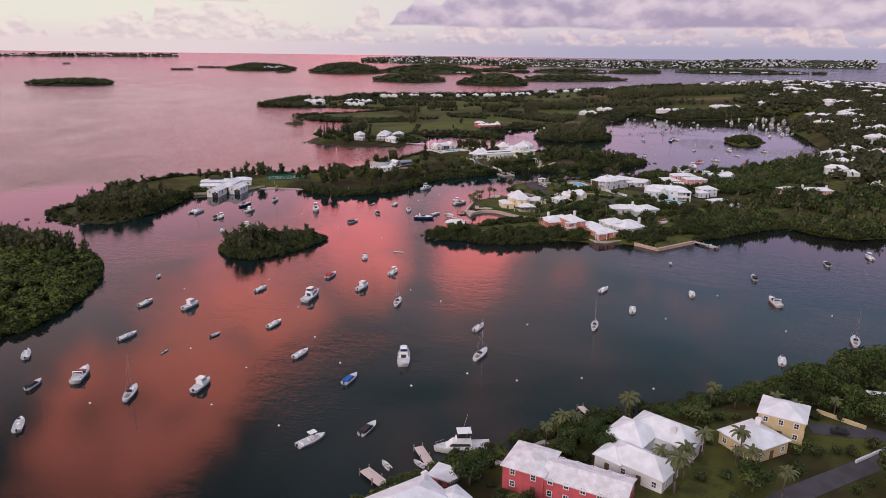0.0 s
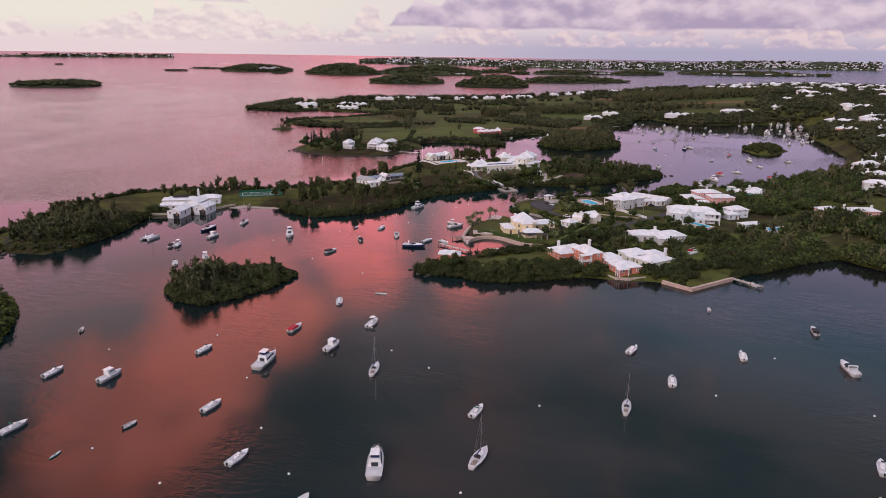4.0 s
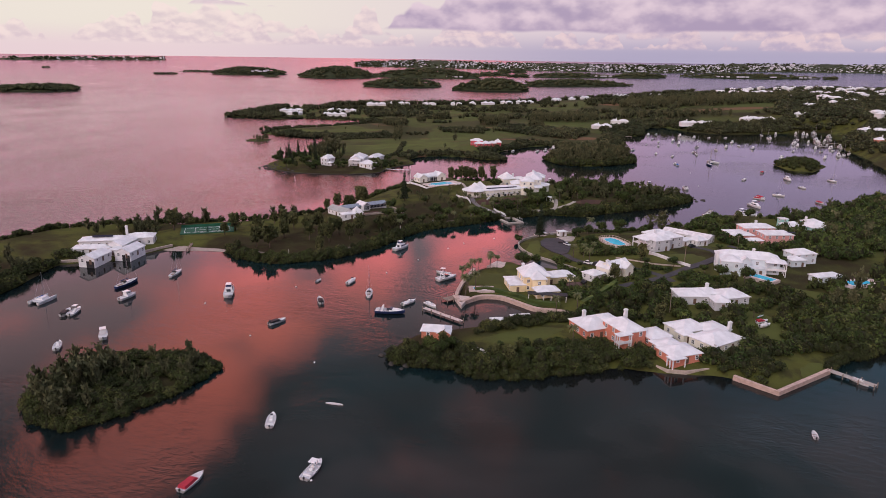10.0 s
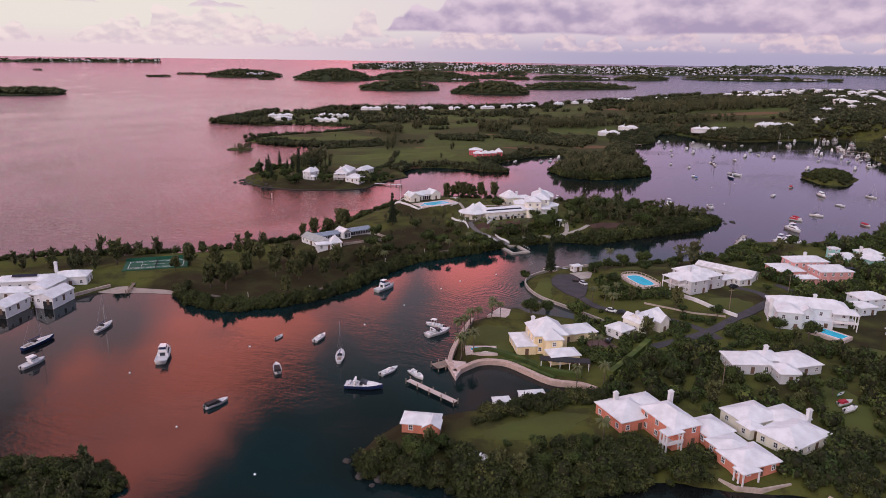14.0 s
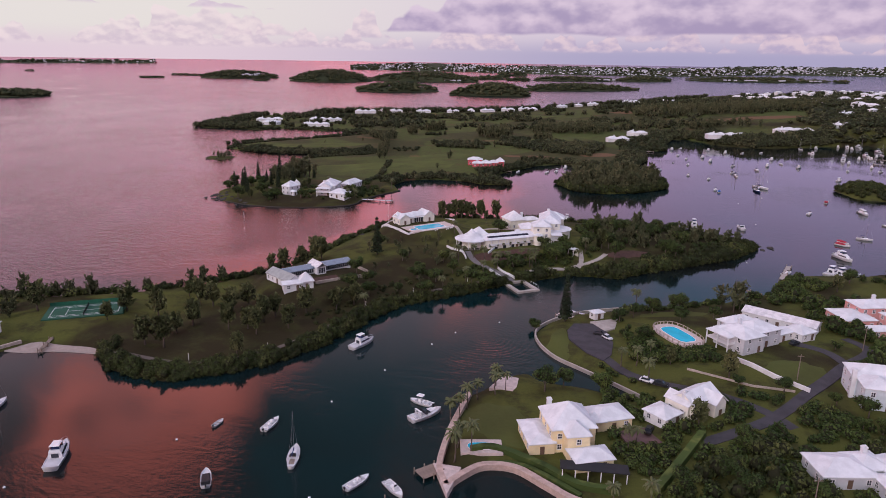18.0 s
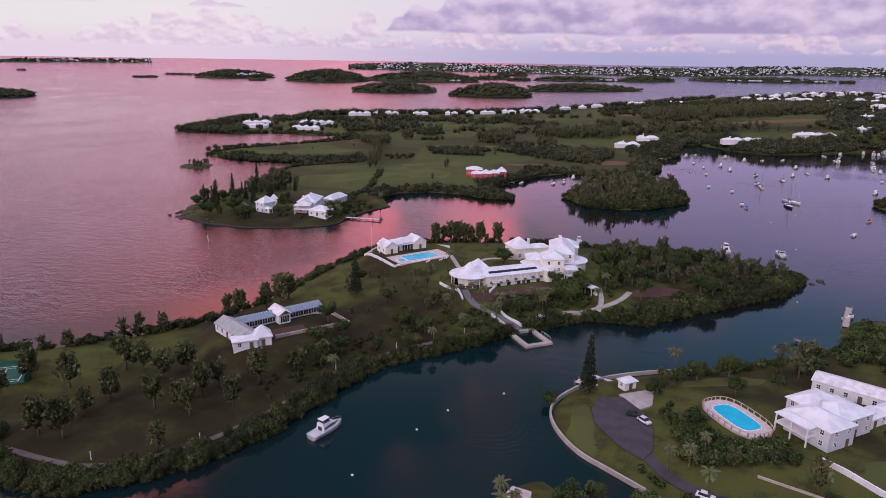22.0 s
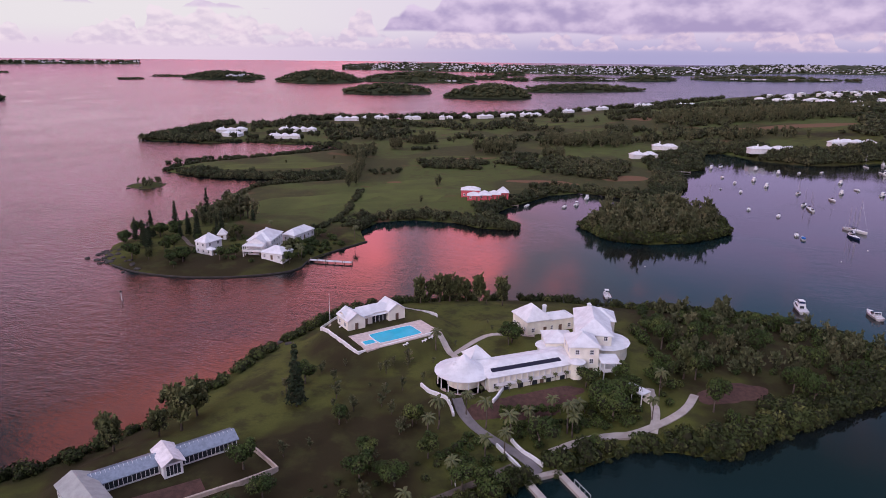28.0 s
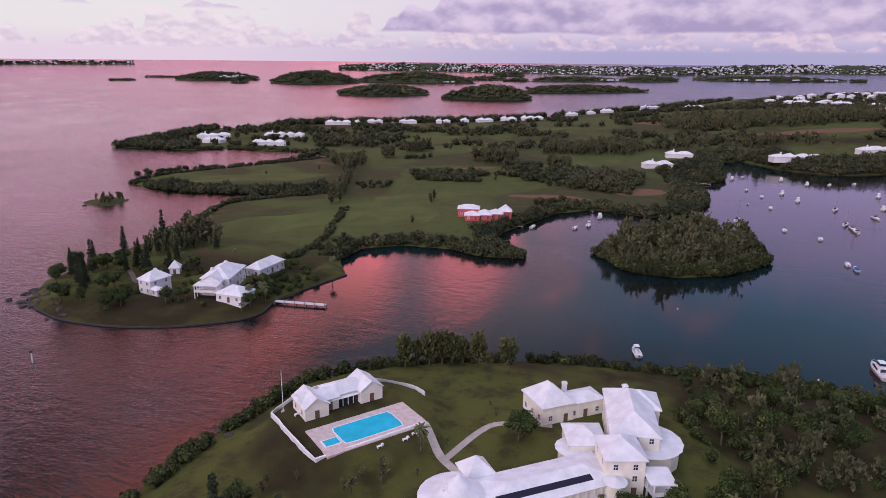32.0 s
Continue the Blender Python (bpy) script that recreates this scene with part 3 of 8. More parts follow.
def sheet(name, xs, ys, zs, mat):
    ny, nx = zs.shape
    vx, vy = np.meshgrid(xs, ys)
    me = bpy.data.meshes.new(name)
    me.vertices.add(nx * ny)
    me.vertices.foreach_set("co", np.stack([vx, vy, zs], -1).astype(np.float32).ravel())
    i = np.arange(nx * ny).reshape(ny, nx)
    q = np.stack([i[:-1, :-1], i[:-1, 1:], i[1:, 1:], i[1:, :-1]], -1).reshape(-1, 4)
    me.loops.add(q.size)
    me.loops.foreach_set("vertex_index", q.ravel())
    me.polygons.add(len(q))
    me.polygons.foreach_set("loop_start", np.arange(len(q)) * 4)
    me.polygons.foreach_set("use_smooth", np.ones(len(q), bool))
    me.update(calc_edges=True)
    me.materials.append(M[mat])
    return new(name, me)


tagged(sheet("ground", GX, GY, GZ, "ground"), "low grassy islands with dry brown patches above a shallow sea bed", "ground", kind="structure")


def sea_z(r):
    """The far rim of the sea lifts to the height of the true horizon."""
    return 66 * (max(0.0, r - 3000) / 1900) ** 2


def sea():
    radii = [0, 150, 300, 600, 1000, 1600, 2200, 2700] + list(np.linspace(3000, 4900, 16))
    seg = 96
    vs = [(0, 0, 0)]
    for r in radii[1:]:
        vs += [(r * math.cos(2 * math.pi * a / seg), r * math.sin(2 * math.pi * a / seg), sea_z(r)) for a in range(seg)]
    fs = [(0, 1 + a, 1 + (a + 1) % seg) for a in range(seg)]
    for k in range(len(radii) - 2):
        o = 1 + k * seg
        fs += [(o + a, o + seg + a, o + seg + (a + 1) % seg, o + (a + 1) % seg) for a in range(seg)]
    return tagged(part("water", (vs, fs), "water", smooth=True), "calm dark harbour water reflecting a pink dusk sky", "water", kind="structure")


sea()

# ---- vegetation ----
rng = np.random.default_rng(7)


def leaf_cloud(blobs, n, size, flat=0.4, droop=0.0, seed=1):
    """Many small leaf clumps over a group of ellipsoids (cx, cy, cz, rx, ry, rz), as triangles."""
    r = np.random.default_rng(seed)
    b = np.array(blobs, float)
    area = b[:, 3] * b[:, 5]
    pick = r.choice(len(b), n, p=area / area.sum())
    d = r.normal(size=(n, 3))
    d /= np.linalg.norm(d, axis=1)[:, None]
    d[:, 2] = np.where(d[:, 2] < -0.5, -d[:, 2], d[:, 2])
    c = b[pick, :3] + d * b[pick, 3:] * r.uniform(0.72, 1.08, (n, 1))
    nrm = d + r.normal(size=(n, 3)) * flat
    nrm /= np.linalg.norm(nrm, axis=1)[:, None]
    u = np.cross(nrm, r.normal(size=(n, 3)))
    u /= np.linalg.norm(u, axis=1)[:, None]
    v = np.cross(nrm, u)
    if droop:
        u = np.stack([u[:, 0] * 0.3, u[:, 1] * 0.3, np.ones(n)], -1)
        v *= 0.45
    s = size * r.uniform(0.55, 1.25, (n, 1))
    a = np.stack([c - u * s - v * s * 0.5, c + u * s * 0.9 - v * s * 0.6, c + u * s * 0.1 + v * s * 1.1], 1).reshape(-1, 3)
    f = np.arange(n * 3).reshape(n, 3)
    return a, f


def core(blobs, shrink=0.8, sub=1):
    """Dark inner volumes that keep a crown from being see-through and paint the shade inside it."""
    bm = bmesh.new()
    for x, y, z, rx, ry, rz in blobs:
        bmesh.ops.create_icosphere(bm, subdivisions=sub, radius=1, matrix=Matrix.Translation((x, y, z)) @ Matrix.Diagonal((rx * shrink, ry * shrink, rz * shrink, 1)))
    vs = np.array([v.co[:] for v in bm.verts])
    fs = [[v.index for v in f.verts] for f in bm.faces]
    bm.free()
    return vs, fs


def rand_blobs(seed, n, w, h, z0, r0, r1, squash=0.9):
    r = np.random.default_rng(seed)
    return [(r.normal() * w * 0.33, r.normal() * w * 0.33, z0 + h * r.uniform(0.1, 1.0), *(np.array((1, 1, squash)) * r.uniform(r0, r1))) for _ in range(n)]


def wisp(seed, branches=16, per=13):
    """A feathery casuarina of unit size: upswept boughs set with long needle tufts."""
    r = np.random.default_rng(seed)
    tall = r.uniform(1.9, 2.4)
    pts, axes = [], []
    for i in range(branches + 2):
        z0 = tall * (0.10 + 0.66 * (i / branches) ** 0.9) if i < branches else tall * 0.62
        az, el = r.uniform(0, 6.28), r.uniform(0.35, 0.95) if i < branches else 1.2
        ln = 1.05 * math.sqrt(max(0.12, 1 - (z0 / tall - 0.25) ** 2 * 1.6)) * r.uniform(0.6, 1.1) if i < branches else tall * 0.24
        d = np.array((math.cos(az) * math.cos(el), math.sin(az) * math.cos(el), math.sin(el)))
        for j in range(per):
            q = (j + r.uniform()) / per
            pts.append(np.array((0.06 * math.sin(z0 * 3 + seed), 0.06 * math.cos(z0 * 2), z0)) + d * ln * q + r.normal(size=3) * 0.075)
            axes.append(d + np.array((0, 0, 0.10)) + r.normal(size=3) * 0.55)
    c, u = np.array(pts), np.array(axes)
    u /= np.linalg.norm(u, axis=1)[:, None]
    v = np.cross(u, r.normal(size=u.shape))
    v /= np.linalg.norm(v, axis=1)[:, None]
    s = r.uniform(0.6, 1.3, (len(c), 1))
    tri = np.stack([c - u * s * 0.13 - v * s * 0.13, c - u * s * 0.06 + v * s * 0.14, c + u * s * 0.20], 1).reshape(-1, 3)
    return tri, np.arange(len(tri)).reshape(-1, 3), tall


TREES = {}


def tree_kind(key, name, label, trunk, crown, leafmat, category="tree", inner=None):
    e = thing(name, Matrix.Translation((0, -150, -40)), label, category)
    part("trunk", trunk, "bark", e, smooth=True)
    part("crown", (list(crown[0]), [tuple(int(i) for i in f) for f in crown[1]]), leafmat, e)
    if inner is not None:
        part("inner_crown", (list(inner[0]), inner[1]), "core_shade", e)
    TREES[key] = e


for k in range(3):
    bl = rand_blobs(20 + k, 13, 3.0, 4.0, 1.9, 0.75, 1.35, 1.15)
    bl = [(x * (1.25 - 0.14 * z), y * (1.25 - 0.14 * z), z, rx, ry, rz) for x, y, z, rx, ry, rz in bl]
    _t, _f, _h = wisp(60 + k, 26, 22)
    _cl, _cf = leaf_cloud(bl, 800, 0.22, 0.55, seed=20 + k)
    _crown = (np.concatenate([_cl, _t * np.array((2.5, 2.5, 6.6 / _h)) + np.array((0, 0, 1.0))]), np.arange(len(_cl) + len(_t)).reshape(-1, 3))
    tree_kind("casuarina%d" % k, "casuarina_tree", "bushy dark green casuarina tree on a short trunk", rods(((0, 0, -0.5), (0.1, 0.1, 4), 0.26, 0.1), ((0, 0, 1.4), (0.9, 0.3, 3.2), 0.1, 0.03), ((0, 0, 1.6), (-0.8, 0.5, 3.6), 0.1, 0.03), ((0.1, 0.1, 3.2), (0.2, 0, 5.2), 0.1, 0.03)),
              _crown, "leaf5", inner=core(bl, 0.62))
for k in range(3):
    bl = rand_blobs(40 + k, 9, 3.6, 2.6, 2.4, 1.1, 1.9)
    tree_kind("round%d" % k, "broadleaf_tree", "rounded dark green broadleaf tree in a garden", rods(((0, 0, -0.5), (0, 0, 2.6), 0.25, 0.15), ((0, 0, 1.8), (1.2, 0.4, 3.8), 0.12, 0.05), ((0, 0, 2), (-1.0, 0.8, 4), 0.12, 0.05), ((0, 0, 2.2), (0.1, -1.1, 4), 0.1, 0.04)),
              leaf_cloud(bl, 1500, 0.21, 0.5, seed=50 + k), "leaf3", inner=core(bl, 0.74))
for k in range(2):
    bl = [(0.08 * math.sin(i * 2 + k), 0.08 * math.cos(i * 3), 1.2 + i * 1.05, 1.55 * (1 - (i / 10.5) ** 1.1) + 0.12 + 0.2 * math.sin(i * 2.3 + k), 1.55 * (1 - (i / 10.5) ** 1.1) + 0.12, 0.55) for i in range(10)]
    tree_kind("cypress%d" % k, "norfolk_pine", "tall narrow dark green conifer with tiers", rods(((0, 0, -0.5), (0, 0, 11.6), 0.2, 0.04)),
              leaf_cloud(bl, 1500, 0.22, 0.8, seed=70 + k), "cypress", inner=core(bl, 0.62))


def palm_crown(seed):
    r = np.random.default_rng(seed)
    vs, fs = [], []
    for i in range(26):
        a, up, ln = i * 2.4 + r.uniform(-0.2, 0.2), r.uniform(-0.25, 1.15), r.uniform(1.8, 2.6)
        px_, pz_ = 0.0, 6.0
        prev = None
        for s in range(6):
            ang = up - s * 0.38
            w_ = 0.30 * math.sin(math.pi * (s + 0.7) / 6.4)
            c = Vector((math.cos(a) * px_, math.sin(a) * px_, pz_))
            n_ = Vector((-math.sin(a), math.cos(a), 0)) * w_
            o = len(vs)
            vs += [tuple(c - n_ - Vector((0, 0, w_ * 0.7))), tuple(c), tuple(c + n_ - Vector((0, 0, w_ * 0.7)))]
            if prev is not None:
                fs += [(prev, prev + 1, o + 1, o), (prev + 1, prev + 2, o + 2, o + 1)]
            prev = o
            px_ += math.cos(ang) * ln / 5
            pz_ += math.sin(ang) * ln / 5
    return vs, fs


for k in range(2):
    tree_kind("palm%d" % k, "palm_tree", "coconut palm with a slender leaning trunk", rods(((0, 0, -0.4), (0.25, 0.1, 2), 0.2, 0.15), ((0.25, 0.1, 1.9), (0.2, 0.05, 4.2), 0.15, 0.13), ((0.2, 0.05, 4.1), (0, 0, 6.05), 0.13, 0.11)),
              palm_crown(90 + k), "palm", "palm")


def plant(kind, x, y, s=1.0, tall=1.0, z=None):
    """A copy of a tree at a place, on the ground."""
    src = TREES[kind]
    ob = copy_thing(src, Matrix.Translation((x, y, ground_z(x, y) if z is None else z)) @ Matrix.Rotation(rng.uniform(0, 6.28), 4, "Z"))
    ob.scale = (s, s, s * tall)
    return ob


KEEP = []      # circles kept clear: x, y, radius


def clear_of(x, y, more=0.0):
    return all((x - a) ** 2 + (y - b) ** 2 > (r + more) ** 2 for a, b, r in KEEP)


def inside(poly, x, y):
    hit = False
    for (x0, y0), (x1, y1) in zip(poly, poly[1:] + poly[:1]):
        if (y0 > y) != (y1 > y) and x < x0 + (y - y0) * (x1 - x0) / (y1 - y0):
            hit = not hit
    return hit


def bush_shape(seed, n=220, sub=1):
    r = np.random.default_rng(seed)
    bl = [(0, 0, 0.75, 0.95, 0.95, 0.85), (0.6, 0.2, 0.6, 0.6, 0.6, 0.6), (-0.4, 0.5, 0.7, 0.6, 0.6, 0.65)]
    a = leaf_cloud(bl, n, 0.125 if n > 150 else 0.19 if n > 60 else 0.26, 0.5, seed=seed)
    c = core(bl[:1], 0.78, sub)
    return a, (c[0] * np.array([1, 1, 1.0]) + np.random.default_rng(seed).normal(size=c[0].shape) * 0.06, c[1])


BUSH = [bush_shape(100 + i) for i in range(4)]

WISPS = []
for _i in range(6):
    _t, _f, _h = wisp(130 + _i)
    WISPS.append(((_t, _f), core([(0, 0, 0.34 * _h, 0.42, 0.42, 0.26 * _h), (0.05, 0, 0.56 * _h, 0.30, 0.30, 0.20 * _h)], 0.66)))
MIDBUSH = [bush_shape(110 + i, 105) for i in range(4)]
FARBUSH = [bush_shape(160 + i, 32) for i in range(3)]
for k in range(3):
    _t, _f, _h = wisp(180 + k, 14, 12)
    tree_kind("thin%d" % k, "sapling", "thin grey-green sapling with an open crown", rods(((0, 0, -0.4), (0.05, 0, 2.2), 0.10, 0.06), ((0.05, 0, 2.1), (0, 0.1, 4.4), 0.06, 0.02)), (_t * np.array((1.5, 1.5, 1.75)) + np.array((0, 0, 0.5)), _f), "leaf2")


def thicket(name, spots, shapes, mat, label, category="shrubs", inner="core_shade"):
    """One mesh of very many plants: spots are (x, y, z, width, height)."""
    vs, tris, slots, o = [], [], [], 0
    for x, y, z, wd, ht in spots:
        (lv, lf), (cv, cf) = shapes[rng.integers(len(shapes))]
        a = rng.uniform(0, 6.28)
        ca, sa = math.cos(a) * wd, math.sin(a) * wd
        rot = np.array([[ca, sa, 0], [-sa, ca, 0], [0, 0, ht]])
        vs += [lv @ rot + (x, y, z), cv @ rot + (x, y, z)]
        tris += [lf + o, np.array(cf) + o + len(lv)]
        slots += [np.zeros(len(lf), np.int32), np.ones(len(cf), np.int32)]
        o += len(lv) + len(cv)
    if not vs:
        return None
    me = bpy.data.meshes.new(name)
    allv = np.concatenate(vs).astype(np.float32)
    t = np.concatenate(tris)
    me.vertices.add(len(allv))
    me.vertices.foreach_set("co", allv.ravel())
    me.loops.add(t.size)
    me.loops.foreach_set("vertex_index", t.ravel().astype(np.int32))
    me.polygons.add(len(t))
    me.polygons.foreach_set("loop_start", np.arange(0, t.size, 3).astype(np.int32))
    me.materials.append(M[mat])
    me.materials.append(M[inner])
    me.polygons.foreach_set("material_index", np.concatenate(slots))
    me.update(calc_edges=True)
    return tagged(new(name, me), label, category, kind="stuff")


def band(poly_pts, step, depth, w0, w1, h0=0.8, h1=1.3, inset=0.5, ease=0.0):
    """Plant spots along a line of points, spread to its left by up to depth."""
    out = []
    for (x0, y0), (x1, y1) in zip(poly_pts, poly_pts[1:]):
        ln = math.hypot(x1 - x0, y1 - y0)
        n = max(1, int(ln / step * max(1, depth / step)))
        for _ in range(n):
            t, dd = rng.uniform(), inset + rng.uniform() ** 1.3 * depth
            x, y = x0 + (x1 - x0) * t - (y1 - y0) / ln * dd, y0 + (y1 - y0) * t + (x1 - x0) / ln * dd
            if clear_of(x, y, 1.0):
                s = rng.uniform(w0, w1)
                out.append((x, y, max(-0.4, ground_z(x, y) - 0.3), s, s * rng.uniform(h0, h1)))
    return out


def fill(poly, n, w0, w1, h0=0.8, h1=1.3, cover=0.0, land=2.0):
    """Plant spots scattered over a polygon, in drifts where cover is above zero."""
    xs, ys = [p[0] for p in poly], [p[1] for p in poly]
    out, tries = [], 0
    while len(out) < n and tries < n * 12:
        tries += 1
        x, y = rng.uniform(min(xs), max(xs)), rng.uniform(min(ys), max(ys))
        if not inside(poly, x, y) or lookup(DIST, x, y) < land or not clear_of(x, y, 1.0):
            continue
        if cover and noise.noise((x * 0.018, y * 0.018, 3.3)) + 0.5 * noise.noise((x * 0.06, y * 0.06, 9.1)) < cover:
            continue
        s = rng.uniform(w0, w1)
        out.append((x, y, ground_z(x, y) - 0.3, s, s * rng.uniform(h0, h1)))
    return out

# ---- buildings ----


def hip_roof(w_, d_, z, h, over=0.45, steps=0):
    """A white stepped hip roof over a w by d block."""
    a, b = w_ / 2 + over, d_ / 2 + over
    rl = max(a - b, 0.0)
    rd = max(b - a, 0.0)
    vs = [(-a, -b, z), (a, -b, z), (a, b, z), (-a, b, z), (-a, -b, z + 0.22), (a, -b, z + 0.22), (a, b, z + 0.22), (-a, b, z + 0.22)]
    fs = [(0, 1, 5, 4), (1, 2, 6, 5), (2, 3, 7, 6), (3, 0, 4, 7), (3, 2, 1, 0)]
    if rl >= rd:
        vs += [(-rl, 0, z + h), (rl, 0, z + h)]
        fs += [(4, 5, 9, 8), (6, 7, 8, 9), (5, 6, 9), (7, 4, 8)]
    else:
        vs += [(0, -rd, z + h), (0, rd, z + h)]
        fs += [(4, 5, 8), (5, 6, 9, 8), (6, 7, 9), (7, 4, 8, 9)]
    return vs, fs


def gable_roof(w_, d_, z, h, over=0.35):
    a, b = w_ / 2 + over, d_ / 2 + over
    vs = [(-a, -b, z), (a, -b, z), (a, b, z), (-a, b, z), (-a, 0, z + h), (a, 0, z + h),
          (-a, -b, z + 0.2), (a, -b, z + 0.2), (a, b, z + 0.2), (-a, b, z + 0.2), (-a, 0, z + h + 0.2), (a, 0, z + h + 0.2)]
    return vs, [(6, 7, 11, 10), (8, 9, 10, 11), (0, 1, 7, 6), (2, 3, 9, 8), (1, 0, 4, 5), (3, 2, 5, 4), (0, 6, 10, 4), (4, 10, 9, 3), (1, 5, 11, 7), (5, 2, 8, 11)]


def cone_roof(r, z, h, seg=16):
    vs = [(r * math.cos(2 * math.pi * i / seg), r * math.sin(2 * math.pi * i / seg), z) for i in range(seg)]
    vs += [(0.5 * r * math.cos(2 * math.pi * i / seg), 0.5 * r * math.sin(2 * math.pi * i / seg), z + h * 0.32) for i in range(seg)] + [(0, 0, z + h)]
    fs = [(i, (i + 1) % seg, seg + (i + 1) % seg, seg + i) for i in range(seg)] + [(seg + i, seg + (i + 1) % seg, 2 * seg) for i in range(seg)]
    return vs, fs + [tuple(range(seg - 1, -1, -1))]


def tent_roof(r, z, h, seg=24):
    """A round roof that sweeps up to a point like a tent."""
    vs = []
    for f, g in ((1.0, -0.02), (1.0, 0.02), (0.78, 0.12), (0.55, 0.27), (0.34, 0.48), (0.16, 0.76), (0.02, 1.0)):
        vs += [(r * f * math.cos(2 * math.pi * i / seg), r * f * math.sin(2 * math.pi * i / seg), z + h * g) for i in range(seg)]
    fs = [(k * seg + i, k * seg + (i + 1) % seg, (k + 1) * seg + (i + 1) % seg, (k + 1) * seg + i) for k in range(6) for i in range(seg)]
    return vs, fs + [tuple(range(6 * seg, 7 * seg))]


def moved(geom, x, y, yaw=0.0):
    c, s = math.cos(radians(yaw)), math.sin(radians(yaw))
    return [(x + c * a - s * b, y + s * a + c * b, z) for a, b, z in geom[0]], geom[1]


WINDOWS = {}


def window_mesh(w_, h, kind):
    """A sash window frame as one pierced plate, and its pane."""
    key = (round(w_, 1), round(h, 1), kind)
    if key not in WINDOWS:
        t, m_ = 0.1, 0.035
        xs, zs = [-w_ / 2 - 0.06, -w_ / 2 + t, -m_, m_, w_ / 2 - t, w_ / 2 + 0.06], [-0.08, t, h / 2 - m_, h / 2 + m_, h - t, h]
        vs = [(x, y, z) for y in (-0.07, 0.05) for z in zs for x in xs]
        fs = []
        open_ = {(1, 1), (3, 1), (1, 3), (3, 3)}
        for j in range(5):
            for i in range(5):
                if (i, j) in open_:
                    a = j * 6 + i
                    for p_, q_ in ((a, a + 1), (a + 1, a + 7), (a + 7, a + 6), (a + 6, a)):
                        fs.append((p_, q_, q_ + 36, p_ + 36))
                    continue
                a = j * 6 + i
                fs += [(a, a + 1, a + 7, a + 6), (a + 36, a + 42, a + 43, a + 37)]
        rim = [0, 1, 2, 3, 4, 5, 11, 17, 23, 29, 35, 34, 33, 32, 31, 30, 24, 18, 12, 6]
        fs += [(rim[i], rim[(i + 1) % 20], rim[(i + 1) % 20] + 36, rim[i] + 36) for i in range(20)]
        fr = part("frame", (vs, fs), "white")
        pn = part("pane", boxes((0, 0.01, t, w_ - t, 0.04, h - 2 * t)), "glass")
        WINDOWS[key] = (fr.data, pn.data)
        bpy.data.objects.remove(fr)
        bpy.data.objects.remove(pn)
    return WINDOWS[key]


def add_window(parent, x, y, z, yaw, w_=1.1, h=1.4, fine=True):
    fr, pn = window_mesh(w_, h, "sash")
    ob = new("window", fr)
    ob.parent = parent
    ob.matrix_local = pose(x, y, z, 0, 0, yaw)
    p_ = new("pane", pn)
    p_.parent = ob
    return ob


def covers(o, x, y, z):
    """Whether a block of a house hides a place on another block's wall."""
    a = radians(o[7]) if len(o) > 7 else 0.0
    dx, dy = x - o[0], y - o[1]
    u, v = math.cos(a) * dx + math.sin(a) * dy, -math.sin(a) * dx + math.cos(a) * dy
    if o[5] in ("cone", "pav"):
        return math.hypot(dx, dy) < o[2] / 2 and z < o[4]
    return abs(u) < o[2] / 2 + 0.1 and abs(v) < o[3] / 2 + 0.1 and z < o[4] and o[5] != "open"


def placed(x, y, yaw, blocks):
    """Blocks given by their place and heading in the world, turned into a house's own."""
    c, s = math.cos(radians(yaw)), math.sin(radians(yaw))
    return [(c * (b[0] - x) + s * (b[1] - y), -s * (b[0] - x) + c * (b[1] - y), *b[2:7], b[7] - yaw) for b in blocks]


